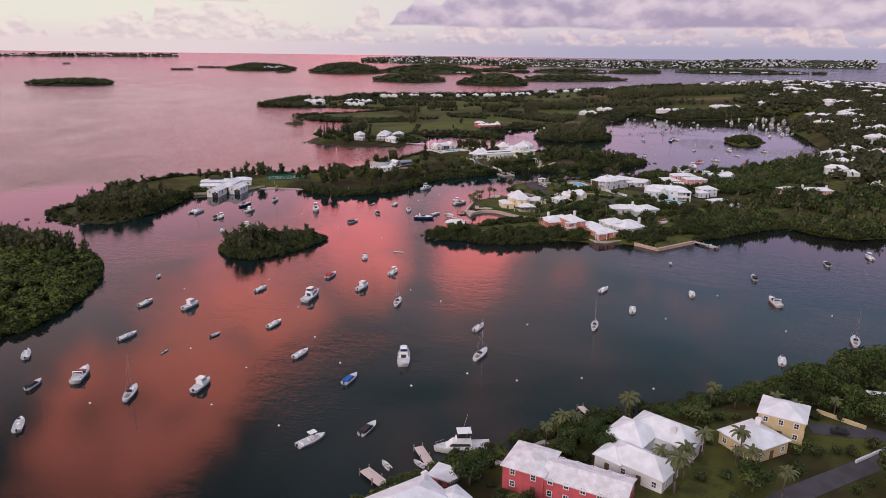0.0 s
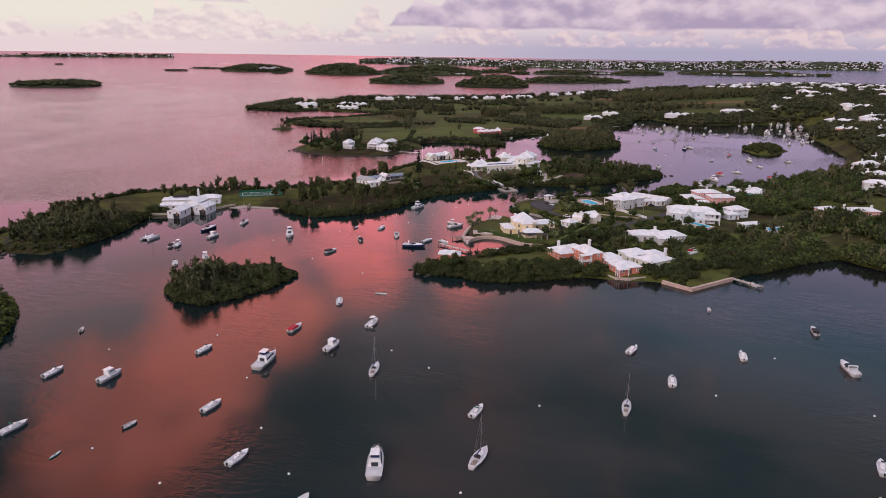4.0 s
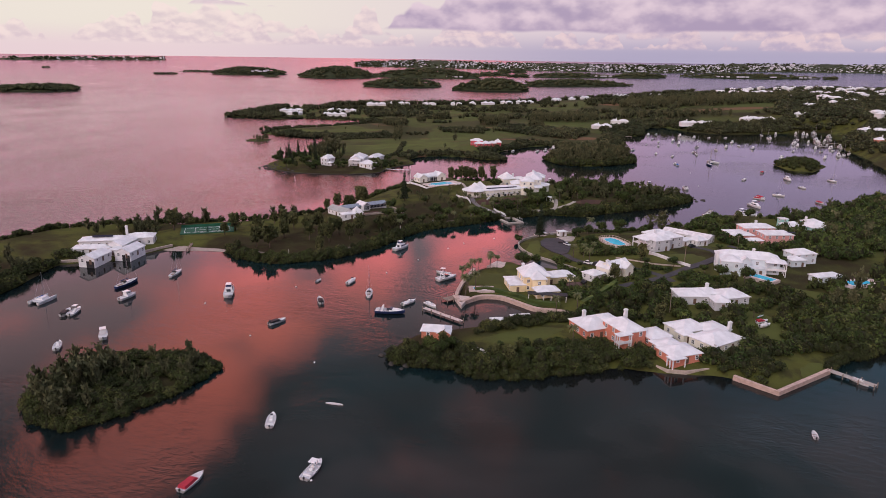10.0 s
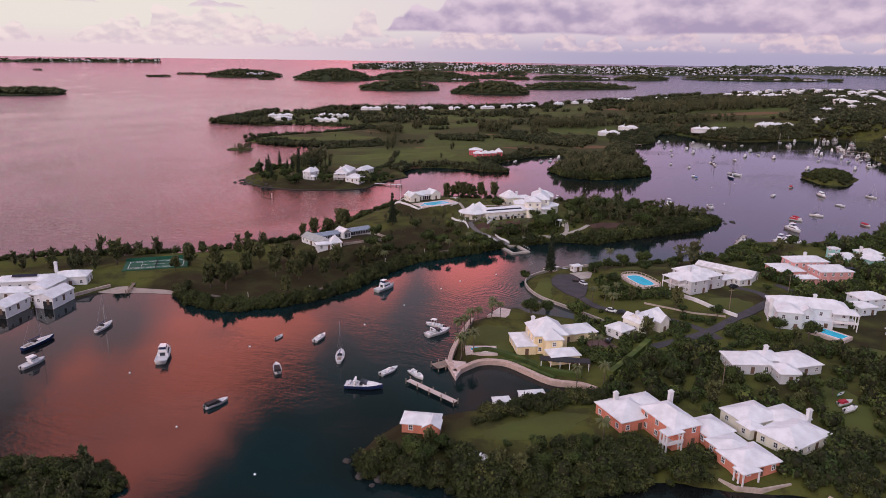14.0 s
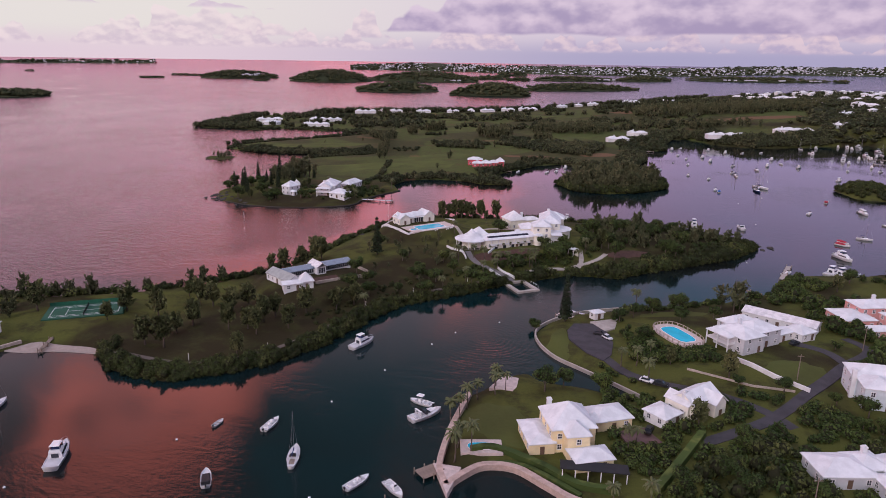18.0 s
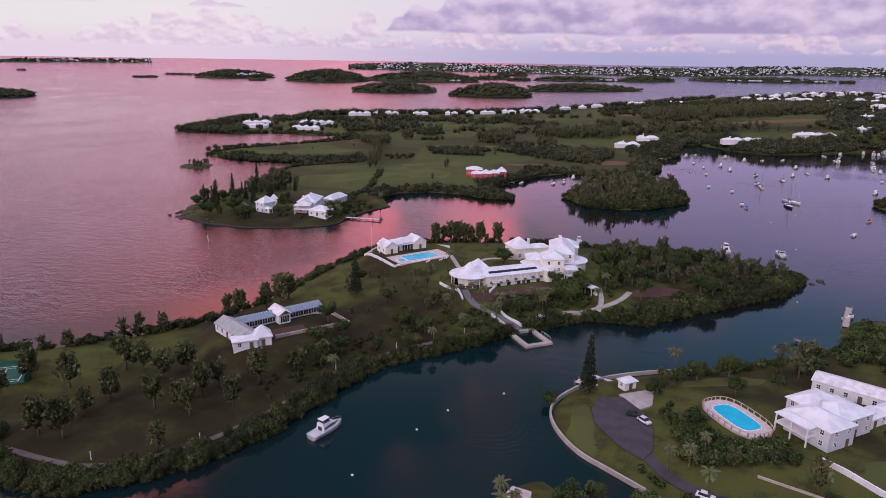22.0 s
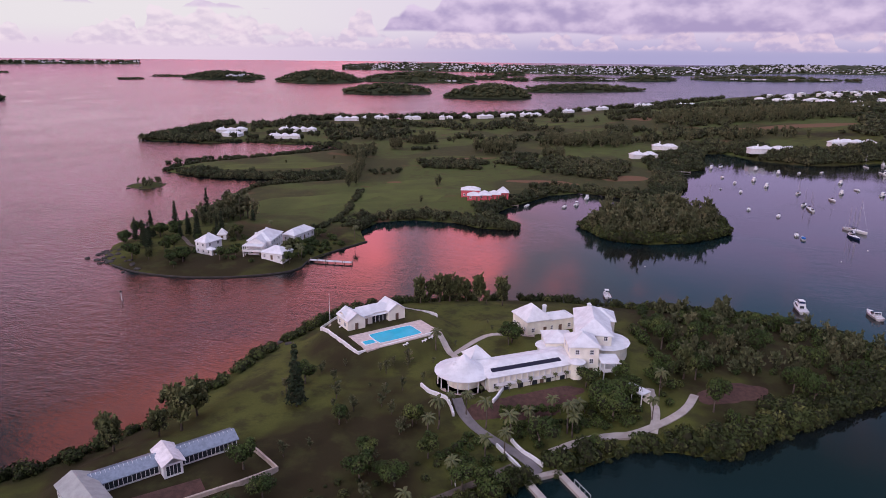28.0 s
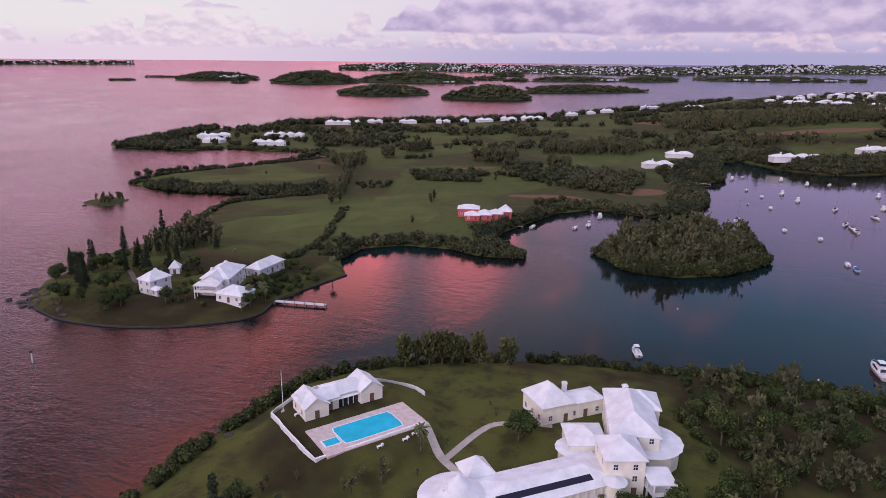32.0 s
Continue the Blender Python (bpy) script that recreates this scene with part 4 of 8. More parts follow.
def house(x, y, yaw, blocks, wall, label, roof="roof", base=None, chimneys=(), fine=True, category="house", gap=3.2, group=""):
    """blocks: cx, cy, width, depth, wall height, roof kind, roof rise[, turn]."""
    z0 = ground_z(x, y) if base is None else base
    e = thing("house", pose(x, y, z0, 0, 0, yaw), label, category, group)
    c, s = math.cos(radians(yaw)), math.sin(radians(yaw))
    for bl in blocks:
        cx, cy, w_, d_, h, kind, rise = bl[:7]
        turn = bl[7] if len(bl) > 7 else 0.0
        KEEP.append((x + c * cx - s * cy, y + s * cx + c * cy, max(w_, d_) * 0.5 + 0.6))
        if min(w_, d_) < 0.62 * max(w_, d_):
            for q in (-0.28, 0.28):
                ux, uy = (cx + q * w_, cy) if w_ > d_ else (cx, cy + q * d_)
                KEEP.append((x + c * ux - s * uy, y + s * ux + c * uy, min(w_, d_) * 0.7 + 1))
            KEEP.pop(-3)
        if kind == "cone":
            seg = 16
            bm = bmesh.new()
            bmesh.ops.create_cone(bm, cap_ends=True, segments=seg, radius1=w_ / 2 - 0.8, radius2=w_ / 2 - 0.8, depth=h + 1.5, matrix=Matrix.Translation((cx, cy, (h - 1.5) / 2)))
            part("wall", bm, wall, e)
            part("roof", moved(cone_roof(w_ / 2, h, rise), cx, cy), roof, e)
            continue
        if kind == "pav":
            for i in range(16):
                a_ = 2 * math.pi * i / 16
                part("post", boxes((cx + (w_ / 2 - 0.7) * math.cos(a_), cy + (w_ / 2 - 0.7) * math.sin(a_), -0.3, 0.24, 0.24, h + 0.4)), "white", e)
            bm = bmesh.new()
            bmesh.ops.create_cone(bm, cap_ends=True, segments=24, radius1=w_ / 2 - 3.2, radius2=w_ / 2 - 3.2, depth=h + 1.5, matrix=Matrix.Translation((cx, cy, (h - 1.5) / 2)))
            part("wall", bm, wall, e)
            bm = bmesh.new()
            bmesh.ops.create_cone(bm, cap_ends=True, segments=24, radius1=w_ / 2 - 0.2, radius2=w_ / 2 - 0.2, depth=1.6, matrix=Matrix.Translation((cx, cy, -0.8)))
            part("terrace", bm, "paving", e)
            part("roof", moved(tent_roof(w_ / 2 + 0.2, h, rise, 24), cx, cy), roof, e)
            continue
        if kind == "open":
            for ax in (-1, 1):
                for ay in (-1, 0, 1):
                    part("post", boxes((cx + ax * (w_ / 2 - 0.2), cy + ay * (d_ / 2 - 0.2), -0.5, 0.3, 0.3, h + 0.5)), "white", e)
            if h > 4.6:
                part("balcony", boxes((cx, cy, 2.5, w_, d_, 0.2), (cx, cy - d_ / 2, 2.7, w_, 0.08, 0.8)), "white", e)
            part("roof", moved(hip_roof(w_, d_, h, rise, 0.2), cx, cy, turn), roof, e)
            continue
        part("wall", box(bmesh.new(), cx, cy, -1.5, w_, d_, h + 1.5, 0.0, turn), wall, e)
        if kind == "hip":
            part("roof", moved(hip_roof(w_, d_, h, rise), cx, cy, turn), roof, e)
        elif kind in ("gable", "gabley"):
            g = gable_roof(w_, d_, h, rise) if kind == "gable" else moved(gable_roof(d_, w_, h, rise), 0, 0, 90)
            part("roof", moved(g, cx, cy, turn), roof, e)
            tri = [(-w_ / 2, -d_ / 2, h - 0.05), (-w_ / 2, d_ / 2, h - 0.05), (-w_ / 2, 0, h + rise), (w_ / 2, -d_ / 2, h - 0.05), (w_ / 2, d_ / 2, h - 0.05), (w_ / 2, 0, h + rise)]
            if kind == "gabley":
                tri = moved(([(-d_ / 2, -w_ / 2, h - 0.05), (-d_ / 2, w_ / 2, h - 0.05), (-d_ / 2, 0, h + rise), (d_ / 2, -w_ / 2, h - 0.05), (d_ / 2, w_ / 2, h - 0.05), (d_ / 2, 0, h + rise)], []), 0, 0, 90)[0]
            for tr in (tri[:3], [tri[3], tri[5], tri[4]]):
                part("gable", moved((tr, [(0, 1, 2)]), cx, cy, turn), wall, e)
        elif kind == "flat":
            part("roof", boxes((cx, cy, h, w_ + 0.5, d_ + 0.5, rise)), roof, e)
        ct, st = math.cos(radians(turn)), math.sin(radians(turn))
        for lvl in range(1 if h < 4.6 else 2 if h < 7.4 else 3):
            zb = 0.9 + lvl * (2.8 if h < 7.4 else 2.6)
            if y > 980:
                break
            for sgn, ln, off, ang in ((-1, w_, d_, 0), (1, w_, d_, 180), (-1, d_, w_, -90), (1, d_, w_, 90)):
                if not fine and ang == 180:
                    continue
                n = max(1, int(ln / gap))
                for i in range(n):
                    u = (i + 0.5) / n * ln - ln / 2
                    lx, ly = (u, sgn * (off / 2 + 0.04)) if ang in (0, 180) else (sgn * (off / 2 + 0.04), u)
                    wx, wy = cx + ct * lx - st * ly, cy + st * lx + ct * ly
                    if any(covers(o, wx, wy, zb) for o in blocks if o is not bl):
                        continue
                    if i == n // 2 and lvl == 0 and fine and ang in (0, 90):
                        d_ob = part("door", boxes((0, 0, 0, 1.1, 0.1, 2.1)), "doorwood", e)
                        d_ob.matrix_local = pose(wx, wy, 0.05, 0, 0, ang + turn)
                    else:
                        add_window(e, wx, wy, zb, ang + turn)
    for cx, cy, top in chimneys:
        ch = part("chimney", boxes((cx, cy, 0, 1.1, 0.9, top - 0.5), (cx, cy, top - 0.5, 1.35, 1.15, 0.2), (cx, cy, top - 0.3, 0.9, 0.7, 0.3)), "roof", e)
    return e


def slab(name, pts, z, thick, mat, label, category, kind="", parent=None):
    """A flat piece with a given outline and thickness, its top at z."""
    n = len(pts)
    vs = [(x, y, z - thick) for x, y in pts] + [(x, y, z) for x, y in pts]
    fs = [tuple(range(n - 1, -1, -1)), tuple(range(n, 2 * n))] + [(i, (i + 1) % n, n + (i + 1) % n, n + i) for i in range(n)]
    ob = part(name, (vs, fs), mat, parent)
    return tagged(ob, label, category, kind=kind) if parent is None else ob


def curve_pts(pts, n=6):
    """A smooth line through points."""
    p = [Vector(q) for q in pts]
    out = []
    for i in range(len(p) - 1):
        a, b, c, d = p[max(i - 1, 0)], p[i], p[i + 1], p[min(i + 2, len(p) - 1)]
        for k in range(n):
            t = k / n
            out.append(0.5 * ((2 * b) + (c - a) * t + (2 * a - 5 * b + 4 * c - d) * t * t + (3 * b - a - 3 * c + d) * t ** 3))
    return out + [p[-1]]


def ribbon(name, pts, width, lift, mat, label, category, kind="structure", height=0.0, smooth_n=6, top=None):
    """A path draped on the ground, or with height a wall along a line."""
    c = curve_pts(pts, smooth_n) if smooth_n > 1 else [Vector(q) for q in pts]
    vs, fs = [], []
    for i, q in enumerate(c):
        d = (c[min(i + 1, len(c) - 1)] - c[max(i - 1, 0)]).normalized()
        n_ = Vector((-d.y, d.x)) * width / 2
        for s in (-1, 1):
            x, y = q.x + n_.x * s, q.y + n_.y * s
            zt = top if top is not None else max(ground_z(x, y), ground_z(q.x, q.y)) + lift + height
            zb = (zt - height - 1.2) if top is None else -1.5
            vs += [(x, y, zb), (x, y, zt)]
        KEEP.append((q.x, q.y, width / 2 + 0.3))
    for i in range(len(c) - 1):
        a, b = i * 4, i * 4 + 4
        fs += [(a + 1, a + 3, b + 3, b + 1), (a, a + 1, b + 1, b), (a + 3, a + 2, b + 2, b + 3)]
    fs += [(0, 2, 3, 1), (len(vs) - 4, len(vs) - 3, len(vs) - 1, len(vs) - 2)]
    return tagged(part(name, (vs, fs), mat), label, category, kind=kind)


def patch(name, x, y, rx, ry, yaw, mat, label, category, lift=0.10, seed=1):
    """A thin sheet draped on the ground: mown grass, bare soil or sand with an uneven edge."""
    vs, fs, seg, rings = [(x, y, ground_z(x, y) + lift)], [], 36, 7
    ca, sa = math.cos(radians(yaw)), math.sin(radians(yaw))
    for k in range(1, rings + 1):
        for i in range(seg):
            a = 2 * math.pi * i / seg
            f = k / rings * (1 + 0.16 * math.sin(2 * a + seed) + 0.10 * math.sin(3 * a + 2 * seed) + 0.06 * math.sin(7 * a + seed))
            px, py = rx * f * math.cos(a), ry * f * math.sin(a)
            qx, qy = x + ca * px - sa * py, y + sa * px + ca * py
            vs.append((qx, qy, ground_z(qx, qy) + (lift if k < rings else -0.05)))
    fs += [(0, 1 + i, 1 + (i + 1) % seg) for i in range(seg)]
    for k in range(rings - 1):
        o = 1 + k * seg
        fs += [(o + i, o + seg + i, o + seg + (i + 1) % seg, o + (i + 1) % seg) for i in range(seg)]
    return tagged(part(name, (vs, fs), mat, smooth=True), label, category, kind="structure")

# ---- houses and gardens on the harbour's headland ----
house(70, 345, 22, placed(70, 345, 22, [(59.5, 353, 11, 11, 3.2, "hip", 2.6, 22), (64, 356, 9, 8, 3.4, "hip", 2.2, 22), (68.2, 345.8, 8, 12, 5.4, "hip", 2.4, 22), (78, 345.5, 8, 8, 2.8, "hip", 2.0, 22), (82.0, 332.6, 10.5, 8, 2.7, "hip", 1.9, 20), (79.6, 327.6, 5, 3.0, 2.5, "open", 0.7, 20), (80, 337, 8, 8, 2.7, "hip", 1.7, 20), (66.2, 338.6, 5, 2.6, 5.2, "open", 0.5, 22)]),
      "coral", "coral-pink two-storey house with white hip roofs by the water", chimneys=((-8.5, 14, 7.2), (4, 8, 8.2)))
house(95, 347, 24, placed(95, 347, 24, [(91, 352, 11, 9, 3.0, "hip", 2.2, 22), (97.5, 343, 14, 10, 2.9, "hip", 2.0, 32), (99, 351, 9, 8, 3.0, "hip", 1.8, 24), (88.5, 346.5, 4, 4, 2.8, "hip", 1.2, 22)]), "cream", "low house with wide white hip roofs and a chimney", chimneys=((9, -2, 6.2),))
house(46, 399, 8, placed(46, 399, 8, [(45.6, 399.5, 10.5, 11, 6.0, "hip", 4.4, 8), (46.5, 394.0, 5.4, 6, 5.8, "hip", 2.6, 8), (38, 398, 6, 11, 2.9, "hip", 1.3, 8), (49.2, 388.6, 9, 5.5, 2.7, "hip", 1.8, 12), (57.5, 407.5, 10, 7.5, 2.9, "hip", 1.9, 15), (53, 405, 5, 5, 2.9, "hip", 1.4, 10)]),
      "yellow", "yellow two-storey house with white roofs beside a lawn", chimneys=((-3, 7, 8.2),))
house(71.5, 407, 35, [(0, 0, 6.6, 6.6, 2.6, "hip", 1.8)], "white", "small white garage with a pyramid roof", category="garage")
house(81.5, 412, 35, [(0, 0, 11, 7.5, 3.8, "gable", 2.5), (2, -3.6, 4.6, 5, 3.8, "gabley", 2.3), (-4.5, 1, 4, 7, 3.6, "gabley", 1.8)], "cream", "white cottage with gabled roofs and an arched window", chimneys=((-5, 0, 7.2),))
house(112, 456, 25, [(-3, -2, 9, 12, 5.2, "hip", 2.2), (5, -1, 12, 10, 5.2, "hip", 2.3), (4, 5, 11, 7, 5.2, "hip", 2.0), (-8.5, 0, 4, 9, 4.9, "open", 1.0)], "greywall", "large white two-storey house with verandas above a lawn", chimneys=((0, 1, 8.4),))
house(132, 460, 27, [(2, 0, 7, 7, 2.7, "hip", 2.0), (-6, 2, 10, 4.5, 2.7, "hip", 1.1)], "white", "white garage wing with a hip roof", category="garage")
house(134, 474, -42, [(0, 0, 24, 7.5, 3.0, "gable", 1.3)], "white", "long low white boat shed", category="shed", roof="roof_old")
house(140, 420, -15, placed(140, 420, -15, [(140.5, 421, 25, 9, 6.0, "hip", 2.6, -15), (131.5, 416.5, 8, 9, 5.9, "hip", 2.0, -15), (149.5, 413.8, 8, 6, 5.7, "open", 1.6, -15), (141.5, 415.0, 9, 4, 2.9, "flat", 0.2, -15), (136.8, 414.2, 3.8, 4, 5.9, "gabley", 1.8, -15)]), "paleblue", "pale blue two-storey house with balconies over a pool", chimneys=((-12.3, -3.5, 8.6), (3, 3.5, 9.2)))
house(110, 382, 4, placed(110, 382, 4, [(103.5, 383.5, 12, 9, 2.9, "hip", 2.0, 0), (117.5, 383, 11, 10, 2.9, "hip", 2.2, 15), (111.8, 376.5, 6, 7, 2.8, "hip", 1.6, 0), (110, 385, 7, 7, 3.0, "hip", 1.8, 6)]), "greywall", "single-storey white house with hip roofs among trees", chimneys=((1, 5, 5.8),))
house(7, 348, -8, [(0, 0, 9, 5.5, 2.5, "hip", 1.6), (3, -2, 4, 4, 2.5, "gabley", 1.4)], "coral", "small coral boathouse with a white roof", category="boathouse")
ph = house(172, 476, 4, placed(172, 476, 4, [(161, 478, 11, 12, 3.2, "hip", 1.8, 4), (176, 470, 14, 10, 5.4, "hip", 1.6, 4), (172, 483, 16, 9, 5.6, "hip", 1.8, 4), (164, 466.5, 8, 5, 2.6, "hip", 1.2, 4)]), "pink", "pink two-storey house with solar panels on its white roof", chimneys=((2, 10, 8.2),))
for qx, qy in ((1.5, -8.2), (8, -8.2)):
    part("solar_panel", boxes((qx + 2, qy, 6.1, 5.4, 2.2, 0.12)), "solar", ph, "dark solar panels")
house(206, 498, 8, placed(206, 498, 8, [(198, 496, 10, 9, 3.2, "hip", 2.2, 8), (209, 494, 10, 10, 3.4, "hip", 2.6, 8), (213, 504, 9, 8, 3.2, "hip", 2.0, 8), (197, 505, 4, 4, 4.6, "flat", 0.3, 8)]), "aqua", "aqua-green house with several white pyramid roofs", chimneys=((2, 3, 6.8),))
house(172, 437, 12, [(0, 0, 11, 8, 4.6, "hip", 2.0), (-6, -4, 7, 7, 3.0, "hip", 1.6), (4, 5, 7, 6, 3.2, "hip", 1.6)], "paleblue", "pale blue house with a white roof")
house(238, 442, -3, [(-8, 0, 15, 9, 3.0, "hip", 2.0), (9, 0, 18, 8, 3.0, "hip", 1.8)], "pink", "long low pink house with white roofs", chimneys=((0, 2, 6), (15, 1, 6)))
house(168, 408, 16, [(0, 0, 12, 5, 2.6, "hip", 1.2)], "paleblue", "low pool cabana with a pale blue wall", category="cabana")
house(71, 480.8, 25, [(0, 0, 4, 3, 2.3, "hip", 0.8)], "white", "little white dock house", category="shed")
pg = thing("pergola", pose(49, 383.6, ground_z(49, 383.6), 0, 0, -8), "long pergola with a dark flat roof by the basin", "pergola")
part("roof", boxes((0, 0, 2.5, 15, 3.6, 0.18)), "dark", pg)
for i in range(6):
    part("post", boxes((-7 + i * 2.8, -1.6, -0.6, 0.22, 0.22, 3.1)), "white", pg)
for wx_, wy_, wl_ in ((28.3, 362.7, 4.5), (37.2, 367.8, 7)):
    sh = thing("garden_shed", pose(wx_, wy_, ground_z(wx_, wy_), 0, 0, 10), "small white garden shed among shrubs", "shed")
    part("wall", boxes((0, 0, -0.6, wl_, 3, 2.6)), "white", sh)
    part("roof", hip_roof(wl_, 3, 2.0, 0.7, 0.25), "roof", sh)

# houses on the near shore
house(25, 122, -27, placed(25, 122, -27, [(19.6, 125.6, 9, 10, 5.2, "hip", 1.5, -27), (30.6, 119.6, 17, 8.5, 4.6, "gable", 1.5, -27)]), "red", "dark pink two-storey house with a shallow white roof", roof="roof_old")
house(48, 136, -42, placed(48, 136, -42, [(52.5, 139, 15, 9, 4.0, "hip", 2.8, -42), (44.5, 138, 9, 9, 4.0, "hip", 3.0, -42), (38.5, 130.5, 6, 6, 3.0, "hip", 2.2, -42), (43.5, 128, 14, 8, 3.2, "hip", 2.6, -42)]), "white", "rambling white house with many white roof pitches", chimneys=((4, 3, 7.0),))
house(78, 143, -32, placed(78, 143, -32, [(83.5, 147, 10, 9.5, 5.6, "hip", 2.2, -32), (73, 139, 11, 10, 3.2, "hip", 2.2, 27)]), "sand_wall", "sand-coloured house with white hip roofs beside a drive", chimneys=((-2, -2, 6.0),))
house(-6, 113, 35, [(0, 0, 15, 10, 3.8, "hip", 2.6), (8, -4, 6, 6, 3.4, "hip", 1.6)], "paleblue", "white-roofed house at the water's edge", chimneys=((6, 3, 6.6),))
house(1.5, 127, -28, [(0, 0, 6, 5, 2.2, "flat", 0.3)], "red", "small red boathouse with a flat terrace roof", category="boathouse")
house(110.4, 162.4, -10, [(0, 0, 3, 3, 2.6, "hip", 1.4)], "coral", "tiny coral shed with a white roof", category="shed")
house(123, 157, -12, [(0, 0, 20, 8, 3.0, "hip", 1.6)], "greywall", "low house with a pale roof behind trees")

# ---- estate ----
mans = house(60, 576, 8, placed(60, 576, 8, [(46.8, 562.9, 28, 11.0, 4.0, "hip", 1.95, 21), (62.8, 568, 8, 9, 8.2, "hip", 3.0, 0), (69.3, 584, 10, 21, 7.6, "hip", 3.4, -9), (52.8, 597.2, 8.5, 10, 4.5, "hip", 4.2, 21),
             (60.8, 598.4, 10, 6, 4.0, "hip", 1.6, 21), (58, 579.5, 8, 9, 4.5, "hip", 2.2, 0), (71.5, 591.0, 12, 8.5, 7.0, "hip", 3.0, -9), (71.5, 577.5, 15.5, 15.5, 4.4, "cone", 0.8, 0), (29.2, 558.6, 15.5, 15.5, 3.7, "pav", 4.6, 0), (33, 566.5, 5.5, 5.5, 4.4, "hip", 3.2, 21),
             (60.4, 561.8, 5.0, 5.0, 4.8, "cone", 1.0, 0), (69.5, 563, 5, 6, 5.0, "open", 0.4, 0), (55.5, 576.5, 9, 9, 3.2, "cone", 0.5, 0)]),
             "cream", "large cream mansion with white roofs and a round pavilion", chimneys=((0.5, 24.0, 7.4), (11.5, 13.0, 11.4), (-35.5, -13.5, 6.4)), category="mansion", base=7.0)
sp = part("solar_panel", boxes((0, 0, 0, 21, 1.5, 0.10)), "solar", mans, "dark blue row of solar panels")
sp.matrix_local = pose(60, 576, 0, 0, 0, 8).inverted() @ pose(46.2, 559.2, 4.94, 17.5, 0, 21)
wing = pose(60, 576, 0, 0, 0, 8).inverted() @ pose(46.8, 562.9, 0, 0, 0, 21)
for i in range(14):
    ob = part("column", boxes((-11.5 + i * 1.75, -5.8, 1.7, 0.22, 0.22, 2.3)), "white", mans)
    ob.matrix_local = wing
ob = part("balustrade", boxes((0, -5.8, 1.6, 24, 0.12, 0.75), (0, -5.7, 1.45, 24, 0.5, 0.16)), "white", mans)
ob.matrix_local = wing
for i in range(5):
    ob = part("french_door", boxes((-9 + i * 4.3, -5.56, -0.2, 1.5, 0.1, 1.5)), "glass", mans)
    ob.matrix_local = wing
ph = house(0.8, 599.3, 32, [(-6, 0, 9, 6, 3.0, "gable", 1.8), (2, 1, 11, 6.5, 3.2, "hip", 1.9), (7, 0, 6, 8, 3.2, "gabley", 2.2), (-8, -1, 6, 8, 3.0, "gabley", 2.2)], "cream", "white pool house with gabled wings", category="pool house", base=8.9)
part("glazed_front", boxes((0.5, -2.4, 0.1, 7.0, 0.12, 2.3)), "glass", ph, "row of blue-grey glass doors")
for i in range(6):
    part("post", boxes((-3.0 + i * 1.4, -2.5, 0.0, 0.18, 0.18, 2.7)), "white", ph)
part("porch_roof", boxes((0.5, -2.9, 2.65, 7.6, 1.6, 0.14)), "roof", ph)
house(-46.6, 506, -46, [(0, 0, 16, 6.4, 2.6, "gable", 1.9)], "white", "white garden hall with a ribbed grey roof", category="hall", roof="hall_roof")
house(-40, 498.5, 22, [(-2, 0, 7, 4.6, 2.6, "hip", 1.0), (3.4, 1, 5, 5, 2.8, "hip", 3.4)], "white", "small white garden house with a pyramid roof", category="garden house")
bh = house(-147, 455, 12, placed(-147, 455, 12, [(-151, 452, 21, 8, 3.3, "hip", 1.6, 12), (-136, 457, 12, 8, 3.6, "hip", 1.9, 12), (-151, 440, 16, 7, 2.6, "hip", 1.3, 8), (-144, 427.5, 7.5, 12, 2.5, "gabley", 1.7, -8), (-133, 437.5, 7.5, 12, 2.6, "gabley", 1.8, -8), (-140.5, 446, 8, 12, 3.4, "gabley", 1.9, -8), (-139, 439, 4, 8, 2.6, "hip", 0.8, -8)]),
           "white", "large white boathouse on the seawall with two slips", chimneys=((4, 4, 8),), category="boathouse", base=1.6)
# solid black panels that paint the shade inside the two slips
for qx, qy in ((-143.2, 421.4), (-132.2, 431.4)):
    dr = part("slip_opening", boxes((0, 0, -1.6, 3.6, 0.3, 3.0)), "dark", bh, "dark open boat slip")
    dr.matrix_local = pose(-147, 455, 0, 0, 0, 12).inverted() @ pose(qx, qy, 0, 0, 0, -8)
sp = part("solar_panel", boxes((0, 0, 0, 9, 1.4, 0.1)), "solar", bh, "dark solar panels")
sp.matrix_local = pose(-5, -3.6, 5.0, 26, 0, 0)

# ---- cottage point and golf land ----
house(-85, 699.5, 58, [(0, 0, 9.5, 7, 5.4, "hip", 3.2), (-3, -5, 3, 4, 2.4, "hip", 1.2)], "white", "two-storey white cottage with an outside stair", chimneys=((2, 2, 8.4),))
house(-60, 705, -5, placed(-60, 705, -5, [(-60, 706, 11, 18, 5.6, "hip", 3.4, -5), (-61, 698, 8, 9, 5.4, "gabley", 2.6, -5), (-51, 690, 11, 9, 2.9, "hip", 2.8, -20), (-48, 725, 7, 17, 3.2, "hip", 2.8, -24), (-62, 692, 9, 5, 5.0, "open", 0.6, -5)]), "white", "long white two-storey house with a veranda", chimneys=((-3, -3, 8.6), (-1, 6, 8.8)))
house(-86, 723.4, 10, [(0, 0, 4, 4, 2.6, "hip", 3.2)], "white", "little white garden house with a tall pyramid roof", category="garden house")
